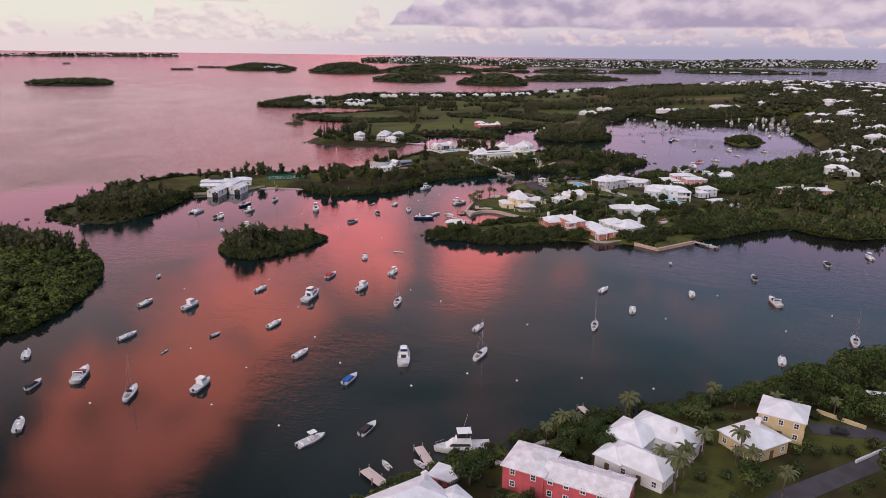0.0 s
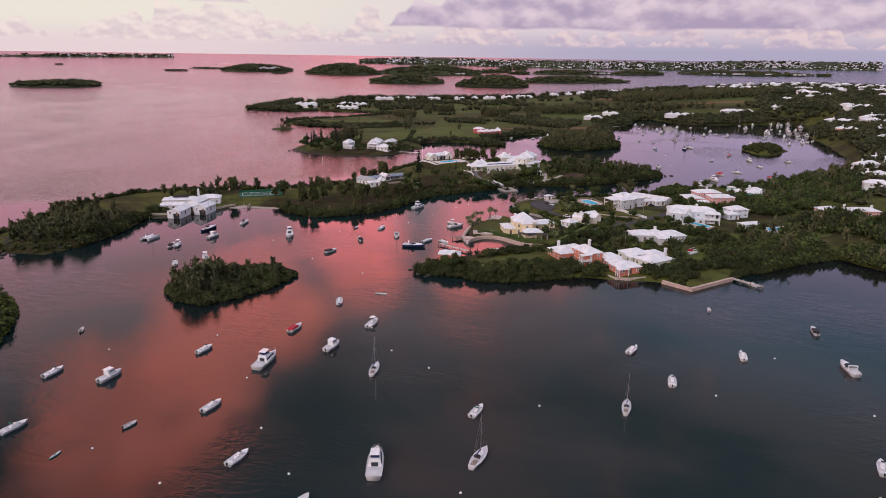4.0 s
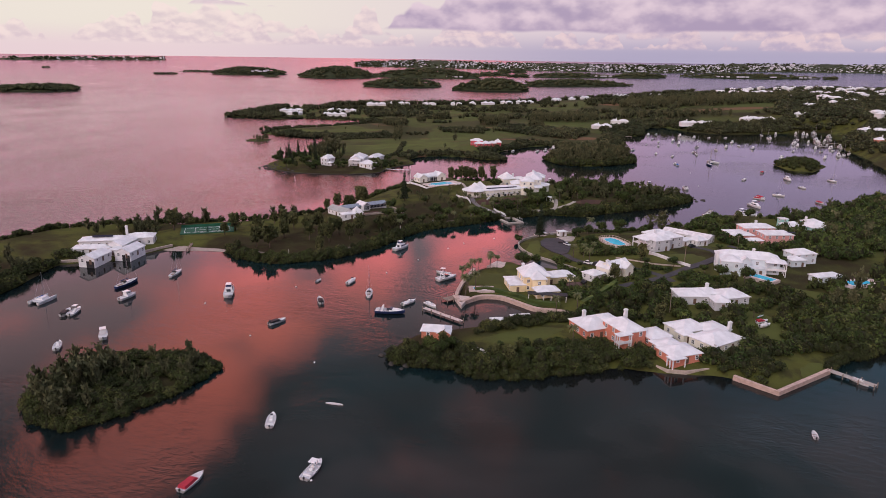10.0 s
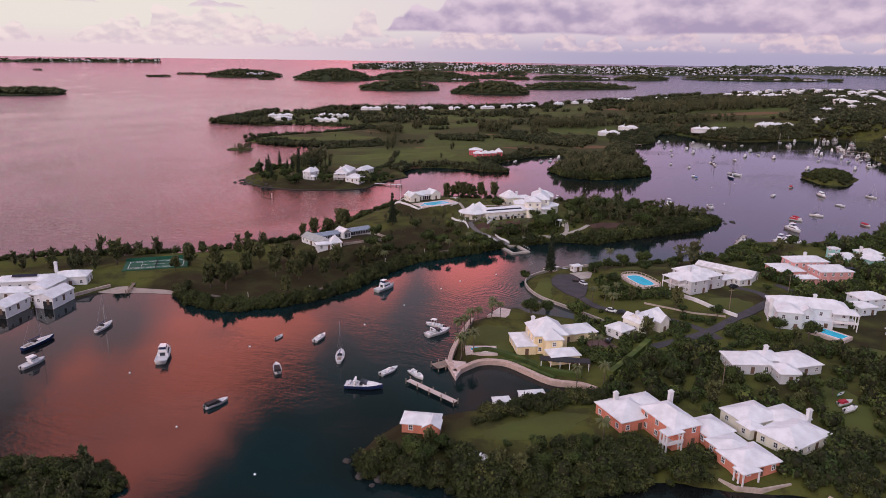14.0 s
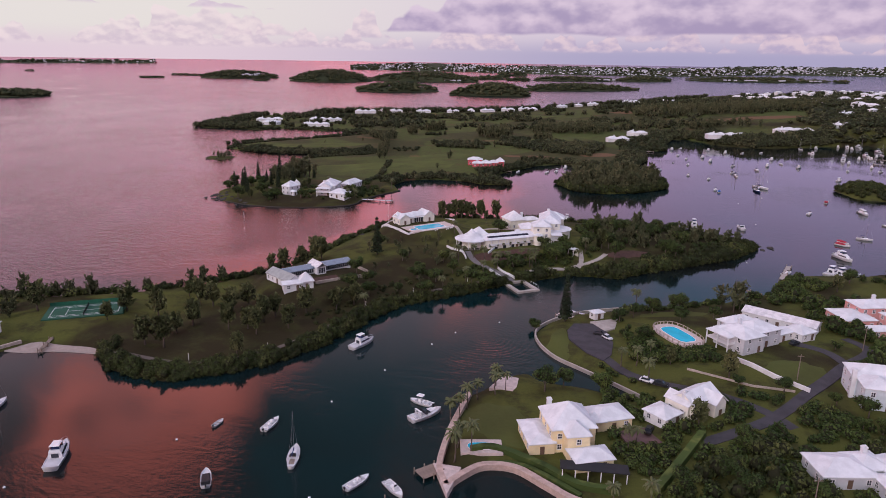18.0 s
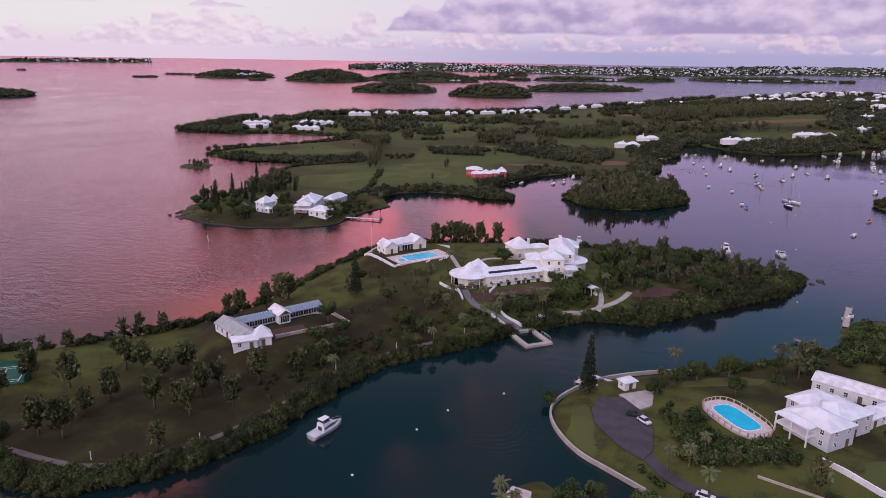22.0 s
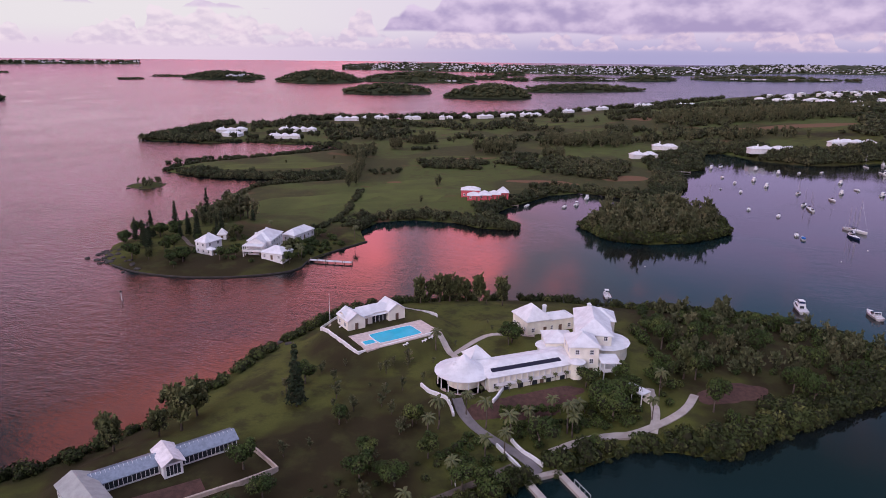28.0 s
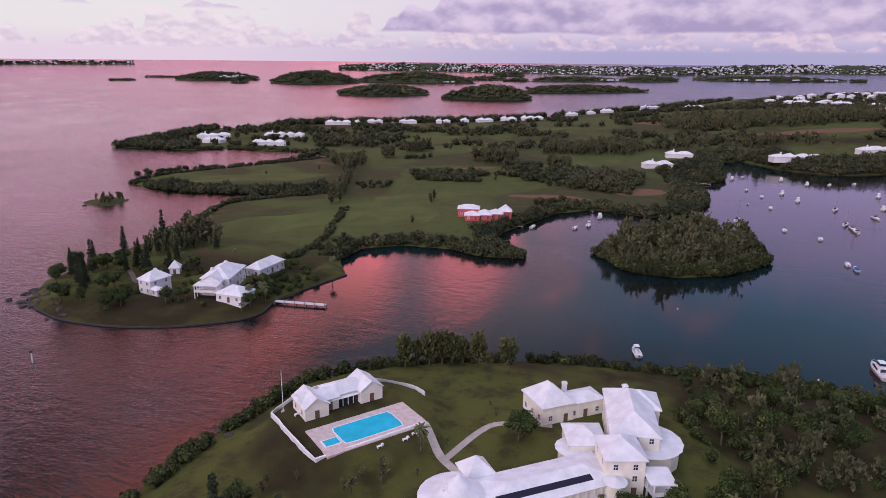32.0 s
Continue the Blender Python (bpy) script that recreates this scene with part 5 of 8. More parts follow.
house(52, 822, 0, placed(52, 822, 0, [(44, 829, 12, 8, 4.4, "hip", 2.2, -4), (45.5, 819.5, 8, 7, 2.6, "hip", 2.2, -4), (52.5, 821.5, 8, 8, 2.6, "hip", 2.8, -4), (59, 824, 8, 7.5, 2.6, "hip", 2.4, -4), (65, 828, 7, 7, 3.0, "hip", 3.8, -4)]), "red", "red house with a row of white pyramid roofs at the water")


def far_house(x, y, yaw, n, wall="white", size=1.0, seed=0):
    r = random.Random(seed * 31 + int(x))
    bl = []
    off = -(n - 1) * 5.5
    for i in range(n):
        bl.append((off + i * 11 * size, r.uniform(-3, 3), r.uniform(8, 15) * size, r.uniform(7, 11) * size, 3.4 if y > 900 else r.choice((3.0, 3.4, 5.6)), "hip", r.uniform(2.2, 3.4)))
    return house(x, y, yaw, bl, wall, "distant white-roofed house among trees", fine=False, gap=5.5, chimneys=((off + 2, 1, 7.5),), group="houses along the far shores")


FAR = [(-150, 1168, 5, 3, 'white'), (-215, 1190, -20, 2, 'white'), (-228, 1230, 10, 3, 'white'), (-150, 1245, 0, 4, 'white'), (-110, 1405, 5, 3, 'white'), (-60, 1425, 10, 2, 'white'), (-15, 1428, 5, 2, 'white'), (35, 1425, 0, 2, 'white'), (95, 1440, 20, 2, 'white'), (165, 1460, 10, 3, 'white'), (235, 1510, 20, 2, 'white'), (300, 1560, 20, 2, 'white'), (395, 1640, 20, 3, 'white'), (455, 1600, 20, 3, 'white'), (212, 1018, 8, 2, 'white'), (248, 1072, -8, 2, 'white')]
FAR += [(345, 1045, 0, 4, 'white'), (430, 1060, 4, 4, 'white'), (500, 1085, 0, 2, 'white'), (470, 760, -15, 3, 'white'), (500, 820, -10, 3, 'pink'), (520, 880, 0, 3, 'white'), (560, 930, 0, 4, 'white'), (440, 690, 10, 3, 'white'), (390, 600, -15, 2, 'pink'), (300, 505, -20, 2, 'white'), (330, 560, 5, 3, 'white'), (345, 470, -10, 2, 'white'), (290, 440, -30, 2, 'pink'), (305, 395, -30, 2, 'pink'), (420, 545, 0, 2, 'white'), (600, 1050, 0, 3, 'white')]
FAR += [(-85, 1412, 15, 1, 'white'), (66, 1436, 10, 1, 'white'), (130, 1452, 0, 2, 'white'), (268, 1535, 20, 1, 'white')]
FAR += [(640, 980, 10, 3, 'white'), (700, 1120, 0, 2, 'white'), (560, 1180, 0, 2, 'white'), (500, 905, -10, 4, 'white'), (462, 838, -25, 2, 'coral'), (380, 640, -10, 2, 'white'), (350, 610, 10, 2, 'white'), (610, 880, 10, 2, 'white'), (680, 830, -10, 3, 'white'), (560, 760, 10, 2, 'white'), (480, 640, -5, 3, 'pink'), (560, 560, 5, 2, 'white'), (640, 700, 0, 2, 'white')]
for i, (fx, fy, fa, fn, fw) in enumerate(FAR):
    far_house(fx, fy, fa, fn, fw, 1.0, i)
    if fy > 1390:
        KEEP += [(fx + k_, fy - 16, 12) for k_ in (-14, 0, 14)]

# ---- pools, courts, walls, roads ----


def pool(x, y, yaw, w_, d_, z, label, deck_w, deck_d, round_end=False, oval=False, square=3.0):
    e = thing("swimming_pool", pose(x, y, z, 0, 0, yaw), label, "pool")
    pts = []
    if round_end:
        for i in range(24):
            a = 2 * math.pi * i / 24
            k = (abs(math.cos(a)) ** square + abs(math.sin(a)) ** square) ** (-1 / square)
            pts.append((w_ / 2 * k * math.cos(a), d_ / 2 * k * math.sin(a)))
    else:
        pts = [(-w_ / 2, -d_ / 2), (w_ / 2, -d_ / 2), (w_ / 2, d_ / 2), (-w_ / 2, d_ / 2)]
    dk = [(-deck_w / 2, -deck_d / 2), (deck_w / 2, -deck_d / 2), (deck_w / 2, deck_d / 2), (-deck_w / 2, deck_d / 2)]
    if oval:
        dk = [(deck_w / 2 * k_ * math.cos(a_), deck_d / 2 * k_ * math.sin(a_)) for a_ in [2 * math.pi * i / 28 for i in range(28)] for k_ in [(abs(math.cos(a_)) ** 3 + abs(math.sin(a_)) ** 3) ** (-1 / 3)]]
        for (x0, y0), (x1, y1) in zip(dk, dk[1:] + dk[:1]):
            part("baluster", boxes((x0, y0, -0.2, 0.25, 0.25, 1.1)), "stone", e)
            part("handrail", rods(((x0, y0, 0.9), (x1, y1, 0.9), 0.1, 0.1, 4)), "stone", e)
    slab("deck", dk, 0, 2.8, "paving", "", "", parent=e)
    n_ = len(pts)
    ring = [(a * f, b * g, z_) for f, g, z_ in ((1.03, 1.06, 0.0), (1.03, 1.06, 0.14), (1.0, 1.0, 0.14), (1.0, 1.0, 0.0)) for a, b in pts]
    part("coping", (ring, [(r_ * n_ + i, r_ * n_ + (i + 1) % n_, (r_ + 1) * n_ + (i + 1) % n_, (r_ + 1) * n_ + i) for r_ in range(3) for i in range(n_)]), "white", e)
    slab("pool_water", pts, 0.10, 0.2, "pool", "", "", parent=e)
    KEEP.append((x, y, max(deck_w, deck_d) / 2 + 1))
    return e


estate_pool = pool(9.1, 586.6, 33, 15.0, 7.6, 9.1, "bright blue swimming pool with a spa in a pale paved terrace", 26, 12.5, True, square=16.0)
part("spa", boxes((-10.0, -1.6, -0.3, 4.0, 3.0, 0.55)), "white", estate_pool, "small raised spa basin")
part("spa_water", boxes((-10.0, -1.6, 0.2, 3.4, 2.4, 0.1)), "pool", estate_pool)
pool(93.2, 460, -72, 13, 6.4, 4.6, "blue pool on a raised oval terrace with a balustrade", 19, 11, True, True, square=4.0)
pool(141, 406.3, -56, 10, 4.4, 4.6, "turquoise pool on a pale blue raised terrace", 12, 7)
pool(24.6, 395.2, 0, 6.5, 3.0, 2.1, "small turquoise plunge pool on a pink terrace", 10, 6, True)
pool(181, 406, 16, 11, 5, 3.0, "turquoise pool with a white wall", 20, 9)

court = thing("tennis_court", pose(-112, 480.5, ground_z(-112, 480) + 0.4, 0, 0, 17), "green hard tennis court with white lines and dark green screens", "tennis court")
part("surface", boxes((0, 0, -1.6, 26, 14, 1.6)), "court", court)
for ln_ in ((0, -5.2, 0, 22, 0.15, 0.02), (0, 5.2, 0, 22, 0.15, 0.02), (-11, 0, 0, 0.15, 10.4, 0.02), (11, 0, 0, 0.15, 10.4, 0.02), (-6, 0, 0, 0.12, 8, 0.02), (6, 0, 0, 0.12, 8, 0.02), (0, 0, 0, 12, 0.12, 0.021), (0, 4, 0, 22, 0.12, 0.022), (0, -4, 0, 22, 0.12, 0.022)):
    part("court_line", boxes(ln_), "white", court, "painted white line")
part("net", boxes((0, 0, 0.05, 0.05, 11.5, 0.95)), "dark", court)
part("screen", boxes((13, 0, 0, 0.1, 14, 1.6)), "courtrim", court)
part("screen", boxes((0, 7, 0, 26, 0.1, 1.3)), "courtrim", court)
KEEP += [(-119, 478, 9), (-105, 483, 9)]

# greenhouse with its middle porch, and the walled garden
gh = thing("greenhouse", pose(-36.5, 519.5, 5.7, 0, 0, 37), "long lean-to greenhouse with blue-grey glass and a gabled porch", "greenhouse")
for gx, gw in ((-8, 13), (8.5, 14)):
    part("wall", boxes((gx, 1.5, -1.0, gw, 5.0, 3.0)), "white", gh)
    part("glazing", boxes((gx, -1.15, 0.5, gw - 0.6, 0.3, 1.6)), "glass", gh)
    part("roof", moved(gable_roof(gw, 5.4, 2.1, 1.3), gx, 1.5), "gh_glass", gh, "blue-grey glass roof")
for gx, gw in ((-8, 13), (8.5, 14)):
    for i in range(15):
        rx_ = gx - gw / 2 + 0.3 + i * (gw - 0.6) / 14
        part("glazing_bar", rods(((rx_, -1.35, 2.16), (rx_, 1.5, 3.62), 0.05, 0.05, 4)), "greywall", gh)
        part("mullion", boxes((rx_, -1.33, 0.45, 0.09, 0.08, 1.7)), "white", gh)
part("porch", boxes((0.6, -0.2, -1.0, 4, 7, 4.0)), "white", gh)
part("porch_glazing", boxes((0.6, -3.72, 0.4, 3.0, 0.06, 2.2)), "glass", gh)
for gx in (-0.9, -0.15, 0.6, 1.35, 2.1):
    part("porch_mullion", boxes((gx, -3.77, 0.35, 0.1, 0.06, 2.3)), "white", gh)
part("porch_roof", moved(moved(gable_roof(8, 4.4, 3.0, 1.6), 0, 0, 90), 0.6, -0.2), "roof_old", gh)
KEEP += [(-44, 514, 6), (-37, 519, 6), (-28, 526, 6), (-30, 514, 7)]
ribbon("garden_wall", [(-22, 530), (-18.9, 527.6), (-13.1, 521.7), (-19, 514.4), (-34, 504)], 0.5, 0.0, "stone", "low white stone wall round a kitchen garden", "wall", height=1.2, smooth_n=1)
slab("flower_bed", [(-38, 504), (-25, 511), (-28, 516), (-40, 509)], ground_z(-33, 510) + 0.15, 0.8, "bed", "dark red flower bed with stone edging", "flower bed")

ribbon("seawall", [(16, 381), (20, 385.5), (25, 389), (32, 388), (38, 382), (44, 376), (52, 374), (56, 371)], 1.6, 0, "pinkstone", "curved pink stone seawall with a walkway round the basin", "seawall", top=1.5)
ribbon("seawall", [(16, 381), (14.6, 389), (17, 403), (20, 414), (23, 424)], 1.4, 0, "pinkstone", "pink stone seawall beside the lawn", "seawall", top=1.5)
ribbon("seawall", [(100, 495), (83, 494), (66, 489), (54, 480), (48, 471), (47.5, 461), (51, 450), (57, 442), (65, 432), (73, 421)], 0.55, 0, "path", "pale winding stone seawall along a green lawn", "seawall", top=1.15)
ribbon("seawall", [(95, 322), (103.5, 312.5), (126, 327)], 1.2, 0, "pinkstone", "weathered stone seawall with a sharp corner", "seawall", top=1.4, smooth_n=1)
ribbon("seawall", [(-135, 437), (-126.5, 449), (-121, 456)], 0.8, 0, "stone", "grey stone seawall by the beach", "seawall", top=1.5)
ribbon("seawall", [(-174, 424), (-160, 427), (-147, 431)], 1.0, 0, "stone", "grey stone seawall by the boathouse", "seawall", top=1.5)
ribbon("seawall", [(-125, 686), (-109, 675), (-88, 669), (-69, 669), (-50, 674), (-40, 682), (-37, 697), (-25, 715), (-14, 730)], 0.4, 0, "rock", "low dark stone seawall along the cottage point", "seawall", top=0.6)
ribbon("seawall", [(-4, 577), (-11, 587), (-16, 598), (-12, 603), (0, 609), (12, 614), (18, 611), (22, 604)], 0.45, 0.0, "white", "low white garden wall curving round the pool terrace", "wall", height=1.0)
ribbon("garden_wall", [(-4, 577), (-1, 574), (22, 588)], 0.45, 0.0, "white", "white retaining wall below the pool", "wall", height=0.9, smooth_n=1)
ribbon("garden_wall", [(104.5, 441), (107, 435.5), (110, 428), (116, 420)], 0.45, 0.0, "white", "tall white garden wall stepping down the slope", "wall", height=1.4, smooth_n=1)

ribbon("lane", [(66, 447), (70, 436), (78, 428.5), (90, 420), (99, 410), (103, 402)], 3.2, 0.06, "asphalt", "narrow dark asphalt lane", "road")
ribbon("lane", [(78, 396), (92, 402), (103, 409), (122, 425.5), (137, 438.6), (152, 452), (150, 462)], 3.4, 0.10, "asphalt", "dark asphalt lane climbing between gardens", "road")
ribbon("lane", [(137, 439), (136, 448), (129, 455)], 3.6, 0.14, "asphalt", "short asphalt drive", "road")
slab("drive", [(61.6, 474.3), (58.2, 468), (57.4, 460.7), (60.9, 450.2), (65, 444), (68.5, 448), (71.5, 458), (71.5, 467), (70.2, 474.5)], 2.3, 1.2, "asphalt", "dark asphalt turning circle", "drive", kind="structure")
slab("apron", [(67.6, 476), (78.4, 479.4), (75, 470), (71, 467.5)], 2.4, 1.2, "path", "pale concrete apron", "drive", kind="structure")
KEEP += [(65, 462, 8), (72, 473, 6)]
slab("drive", [(60, 396), (70, 397), (68, 405), (59, 402)], ground_z(64, 400) + 0.25, 1.2, "brickred", "dark red paved yard", "drive", kind="structure")
slab("terrace", [(28.6, 426), (33.6, 434), (37.6, 432), (36.5, 426.6), (35, 424)], 1.9, 1.6, "paving", "pink stone terrace at the water", "terrace", kind="structure")
KEEP += [(33, 428, 5), (64, 400, 5)]
ribbon("road", [(116, 118), (109, 143), (98, 147), (91, 148)], 5.5, 0.08, "asphalt", "steep dark asphalt drive", "road")
ribbon("garden_wall", [(97, 156), (105, 148)], 0.5, 0.0, "sand_wall", "low sand-coloured wall beside the drive", "wall", height=1.0, smooth_n=1)
ribbon("garden_wall", [(88, 436), (101.7, 423.5), (112, 420)], 0.35, 0.0, "stone", "low grey stone wall", "wall", height=0.6, smooth_n=1)
ribbon("path", [(-112, 735), (-104, 722), (-98, 712), (-90, 706)], 2.0, 0.10, "earth", "worn garden path curving to the cottage", "path")
ribbon("path", [(-88, 448), (-62, 440), (-42, 448), (-27, 465), (-15, 486), (2, 503), (24, 516), (40, 527)], 1.7, 0.08, "earth", "worn shore path through dry grass", "path")
ribbon("path", [(45.5, 526.0), (40.0, 531.6), (33.5, 537.6), (28.5, 545.0), (27.2, 549.5)], 2.6, 0.12, "greystep", "grey stone steps up from the dock to the pavilion", "path")
ribbon("garden_wall", [(39.6, 536.0), (42.4, 531.0), (46.6, 527.8)], 0.5, 0.0, "white", "white wall beside the dock steps", "wall", height=0.9)
ribbon("garden_wall", [(36.2, 533.2), (39.0, 528.6), (42.0, 524.6)], 0.5, 0.0, "white", "white wall beside the dock steps", "wall", height=0.9)
ribbon("path", [(49, 532), (60, 538), (74, 542), (86, 549), (92, 557)], 2.2, 0.12, "path", "pale garden path along the shore", "path")
ribbon("path", [(76, 541), (79, 549), (80, 558)], 2.2, 0.12, "path", "pale garden path to the house", "path")
ribbon("path", [(22.4, 588.6), (26.7, 576.5), (31, 570)], 2.0, 0.12, "path", "pale garden path", "path")
ribbon("path", [(26.7, 576.5), (37, 590), (44, 592), (53, 591)], 1.8, 0.13, "path", "pale garden path", "path")
slab("beach", [(-126, 456), (-121, 461), (-114, 464.5), (-106, 464.5), (-98, 459), (-93, 453), (-94, 449), (-101, 450), (-108, 450.5), (-116, 449), (-123, 450)], 0.12, 1.5, "sand", "small pale pink sand beach", "beach", kind="structure")
KEEP += [(-116, 457, 6), (-107, 457, 7), (-98, 454, 4)]


ribbon("garden_wall", [(17.7, 556.6), (20.0, 552.8), (24.4, 549.2), (26.2, 543.9)], 0.5, 0.0, "white", "curved white terrace wall below the pavilion", "wall", height=0.9)
ribbon("garden_wall", [(39.9, 559.8), (40.2, 556.2), (38.0, 551.0), (36.4, 548.4)], 0.5, 0.0, "white", "short curved white wall beside the terrace steps", "wall", height=0.9)
patch("flower_bed", 46, 549.5, 17, 4.6, 22, "bed", "dark red planting bed below the mansion", "flower bed", seed=3)
carport = thing("carport", pose(74.8, 553.6, ground_z(74.8, 553.6), 0, 0, -55), "white open carport with a flat roof beside a path", "carport")
part("roof", boxes((0, 0, 2.6, 7.0, 3.6, 0.25)), "roof", carport)
part("back_wall", boxes((0, 1.6, -0.8, 6.6, 0.25, 3.4)), "cream", carport)
for px_ in (-3.2, 0, 3.2):
    part("post", boxes((px_, -1.6, -0.8, 0.22, 0.22, 3.4)), "white", carport)
for fx, fy, rx, ry, fa, sd in ((-62, 818, 48, 22, 28, 1), (-4, 868, 44, 17, 30, 2), (-22, 806, 24, 12, 45, 4), (-105, 968, 48, 14, 12, 3), (58, 1150, 70, 26, 20, 5), (-12, 1235, 80, 24, 8, 6), (128, 1022, 60, 22, 25, 7), (110, 1310, 90, 26, 10, 8), (30, 900, 30, 10, 20, 9), (2, 850, 24, 34, 20, 5), (-118, 955, 44, 8, 10, 2)):
    patch("fairway", fx, fy, rx, ry, fa, "fairway", "mown green fairway on the old golf course", "lawn", 0.14, sd)
for fx, fy, rx, ry, fa, sd in ((101, 893, 24, 9, -10, 2), (169, 912, 22, 10, 10, 5), (330, 1330, 60, 20, 10, 4), (440, 1190, 70, 16, 5, 2), (-9, 778.5, 12, 4, 40, 3), (-9, 888, 5, 3, 0, 2), (88, 1103, 8, 4, 0, 6), (48, 1005, 26, 7, 20, 8)):
    patch("bare_ground", fx, fy, rx, ry, fa, "bare", "bare reddish soil patch in the grass", "soil", 0.2, sd)


ribbon("hedge", [(22, 393.5), (27, 394.5), (33, 391.5), (39, 386.5), (45, 380.5), (53, 378)], 1.5, 0.0, "leaf3", "clipped green hedge above the basin wall", "hedge", kind="", height=1.2)
ribbon("hedge", [(61.2, 377.6), (68.5, 386.3), (78.6, 398.6)], 1.8, 0.0, "leaf3", "tall clipped hedge climbing between the gardens", "hedge", kind="", height=1.8)
ribbon("hedge", [(25, 389.8), (32.5, 389.2), (39, 383.8), (45, 377.6)], 1.0, 0.0, "leaf3", "low clipped hedge along the walkway", "hedge", kind="", height=0.8)
for fx, fy, rx, ry, fa, sd in ((29, 407, 9, 12, 10, 3), (53, 456, 4.5, 13, -12, 5), (100, 484, 12, 4, 10, 2), (36, 349, 15, 5, 14, 6), (121, 326, 6, 4, 40, 7), (120, 357, 7, 17, -8, 1), (150, 391, 12, 6, -20, 1), (118, 432, 12, 7, 35, 5), (190, 398, 16, 7, 10, 2), (255, 398, 22, 10, 5, 3), (300, 380, 24, 8, -10, 4), (212, 455, 14, 8, 0, 4), (236, 520, 18, 8, 30, 1)):
    patch("lawn", fx, fy, rx, ry, fa, "lawn", "short green lawn", "lawn", 0.10, sd)


slab("terrace", [(40, 147.5), (45, 150), (49, 146), (43.5, 143)], ground_z(44, 146.5) + 0.3, 1.2, "brickred", "dark red paved terrace by the near shore", "terrace", kind="structure")
slab("quay", [(10, 134.8), (17, 137.8), (25, 143.2), (27.5, 140), (19, 134.5), (12, 132)], 1.2, 2.4, "path", "pale concrete quay on the near shore", "quay", kind="structure")
ribbon("road", [(150, 150), (122, 142), (104, 136), (90, 129.5), (74, 121), (60, 112), (40, 100)], 5.0, 0.10, "asphalt", "dark asphalt lane behind the near houses", "road")
ribbon("garden_wall", [(118, 143.5), (104, 138.8), (94, 133.5)], 0.4, 0.0, "greywall", "low grey wall along the lane", "wall", height=0.8, smooth_n=1)
KEEP += [(44, 146.5, 4), (18, 138, 5)]


def jetty(pts, width, label, posts=True, z=1.0, mat="wood"):
    """A pier of planks on posts along a line."""
    (x0, y0), (x1, y1) = pts[0], pts[-1]
    ln = math.hypot(x1 - x0, y1 - y0)
    yaw = math.degrees(math.atan2(y1 - y0, x1 - x0))
    e = thing("jetty", pose(x0, y0, 0, 0, 0, yaw), label, "jetty")
    n = int(ln / 0.9)
    plank = None
    for i in range(n):
        if plank is None:
            plank = part("plank", boxes((0, 0, z - 0.12, 0.86 * ln / n / 0.9, width, 0.12)), mat, e)
            ob = plank
        else:
            ob = new("plank", plank.data)
            ob.parent = e
        ob.location = ((i + 0.5) * ln / n, 0, 0)
    post = None
    for i in range(max(2, int(ln / 4)) + 1):
        for s in (-1, 1):
            if post is None:
                post = part("post", rods(((0, 0, -2.4), (0, 0, z + 0.7), 0.16)), "wood", e)
                ob = post
            else:
                ob = new("post", post.data)
                ob.parent = e
            ob.location = (i * ln / max(2, int(ln / 4)), s * width / 2, 0)
    return e


slab("landing", [(13.2, 389.0), (19.6, 387.4), (16.2, 377.2)], 1.46, 2.6, "paving", "three-cornered pink stone landing at the end of the basin wall", "quay", kind="structure")
ribbon("seawall", [(74.0, 328.6), (76.6, 325.8), (82.0, 325.0), (89.5, 327.0)], 0.5, 0, "stone", "low grey stone wall at the foot of the coral house", "seawall", top=1.2, smooth_n=1)
jetty([(10, 385), (14.5, 388)], 4, "wide plank landing at the yellow house")
jetty([(2.4, 375.8), (15.9, 363.0)], 1.8, "pinkish plank dock with posts where motorboats lie", mat="paving")
jetty([(126, 327), (134, 317)], 2.4, "pale dock reaching out from the seawall", mat="path")
jetty([(-37, 694), (-17, 690)], 2.2, "narrow white dock on posts", mat="greywall")
jetty([(-10.3, 123.6), (-16.5, 130.6)], 2.6, "pink wooden dock by the near shore", mat="paving")
jetty([(0.2, 127.8), (-4.9, 139.9)], 2.2, "wooden finger dock with a post", mat="paving")
jetty([(40, 152), (37, 160)], 1.8, "short pink wooden dock", mat="paving")
jetty([(-113.4, 463), (-111.3, 449.3)], 1.2, "old plank jetty by the beach")
jetty([(66, 481), (58, 487)], 2.6, "wooden dock with boat rails", mat="paving")
jetty([(69.5, 485.5), (63, 491)], 1.2, "narrow white dock beside the boat rails", mat="greywall")
jetty([(144, 511), (139, 520)], 1.6, "short grey wooden dock on posts")
jetty([(163, 532), (176, 552)], 2.2, "long pale marina dock", mat="path")
jetty([(446, 880), (424, 892)], 2.4, "marina pontoon with finger berths", mat="path")
jetty([(462, 915), (440, 926)], 2.4, "marina pontoon in the mooring bay", mat="path")
jetty([(66, 822), (74, 818)], 1.6, "small wooden dock below the red house")
jetty([(222, 966), (236, 960)], 2.0, "narrow dock in the mooring bay", mat="path")

dock = thing("boat_dock", pose(48.2, 519.5, 0, 0, 0, 22), "white U-shaped swimming dock with an enclosed pool", "dock")
for bx, by, bw, bd in ((-4.2, 0, 1.6, 13.6), (4.2, 0, 1.6, 13.6), (0, -6.0, 6.8, 1.6), (0, 6.0, 6.8, 1.6)):
    part("walkway", boxes((bx, by, -1.5, bw, bd, 2.3)), "path", dock)
part("rail", rods(*[((4.7, y_, 1.2), (4.7, y_, 2.3), 0.05) for y_ in (-6, -4, -2, 0)], ((4.7, -6, 2.3), (4.7, 0, 2.3), 0.05)), "white", dock)

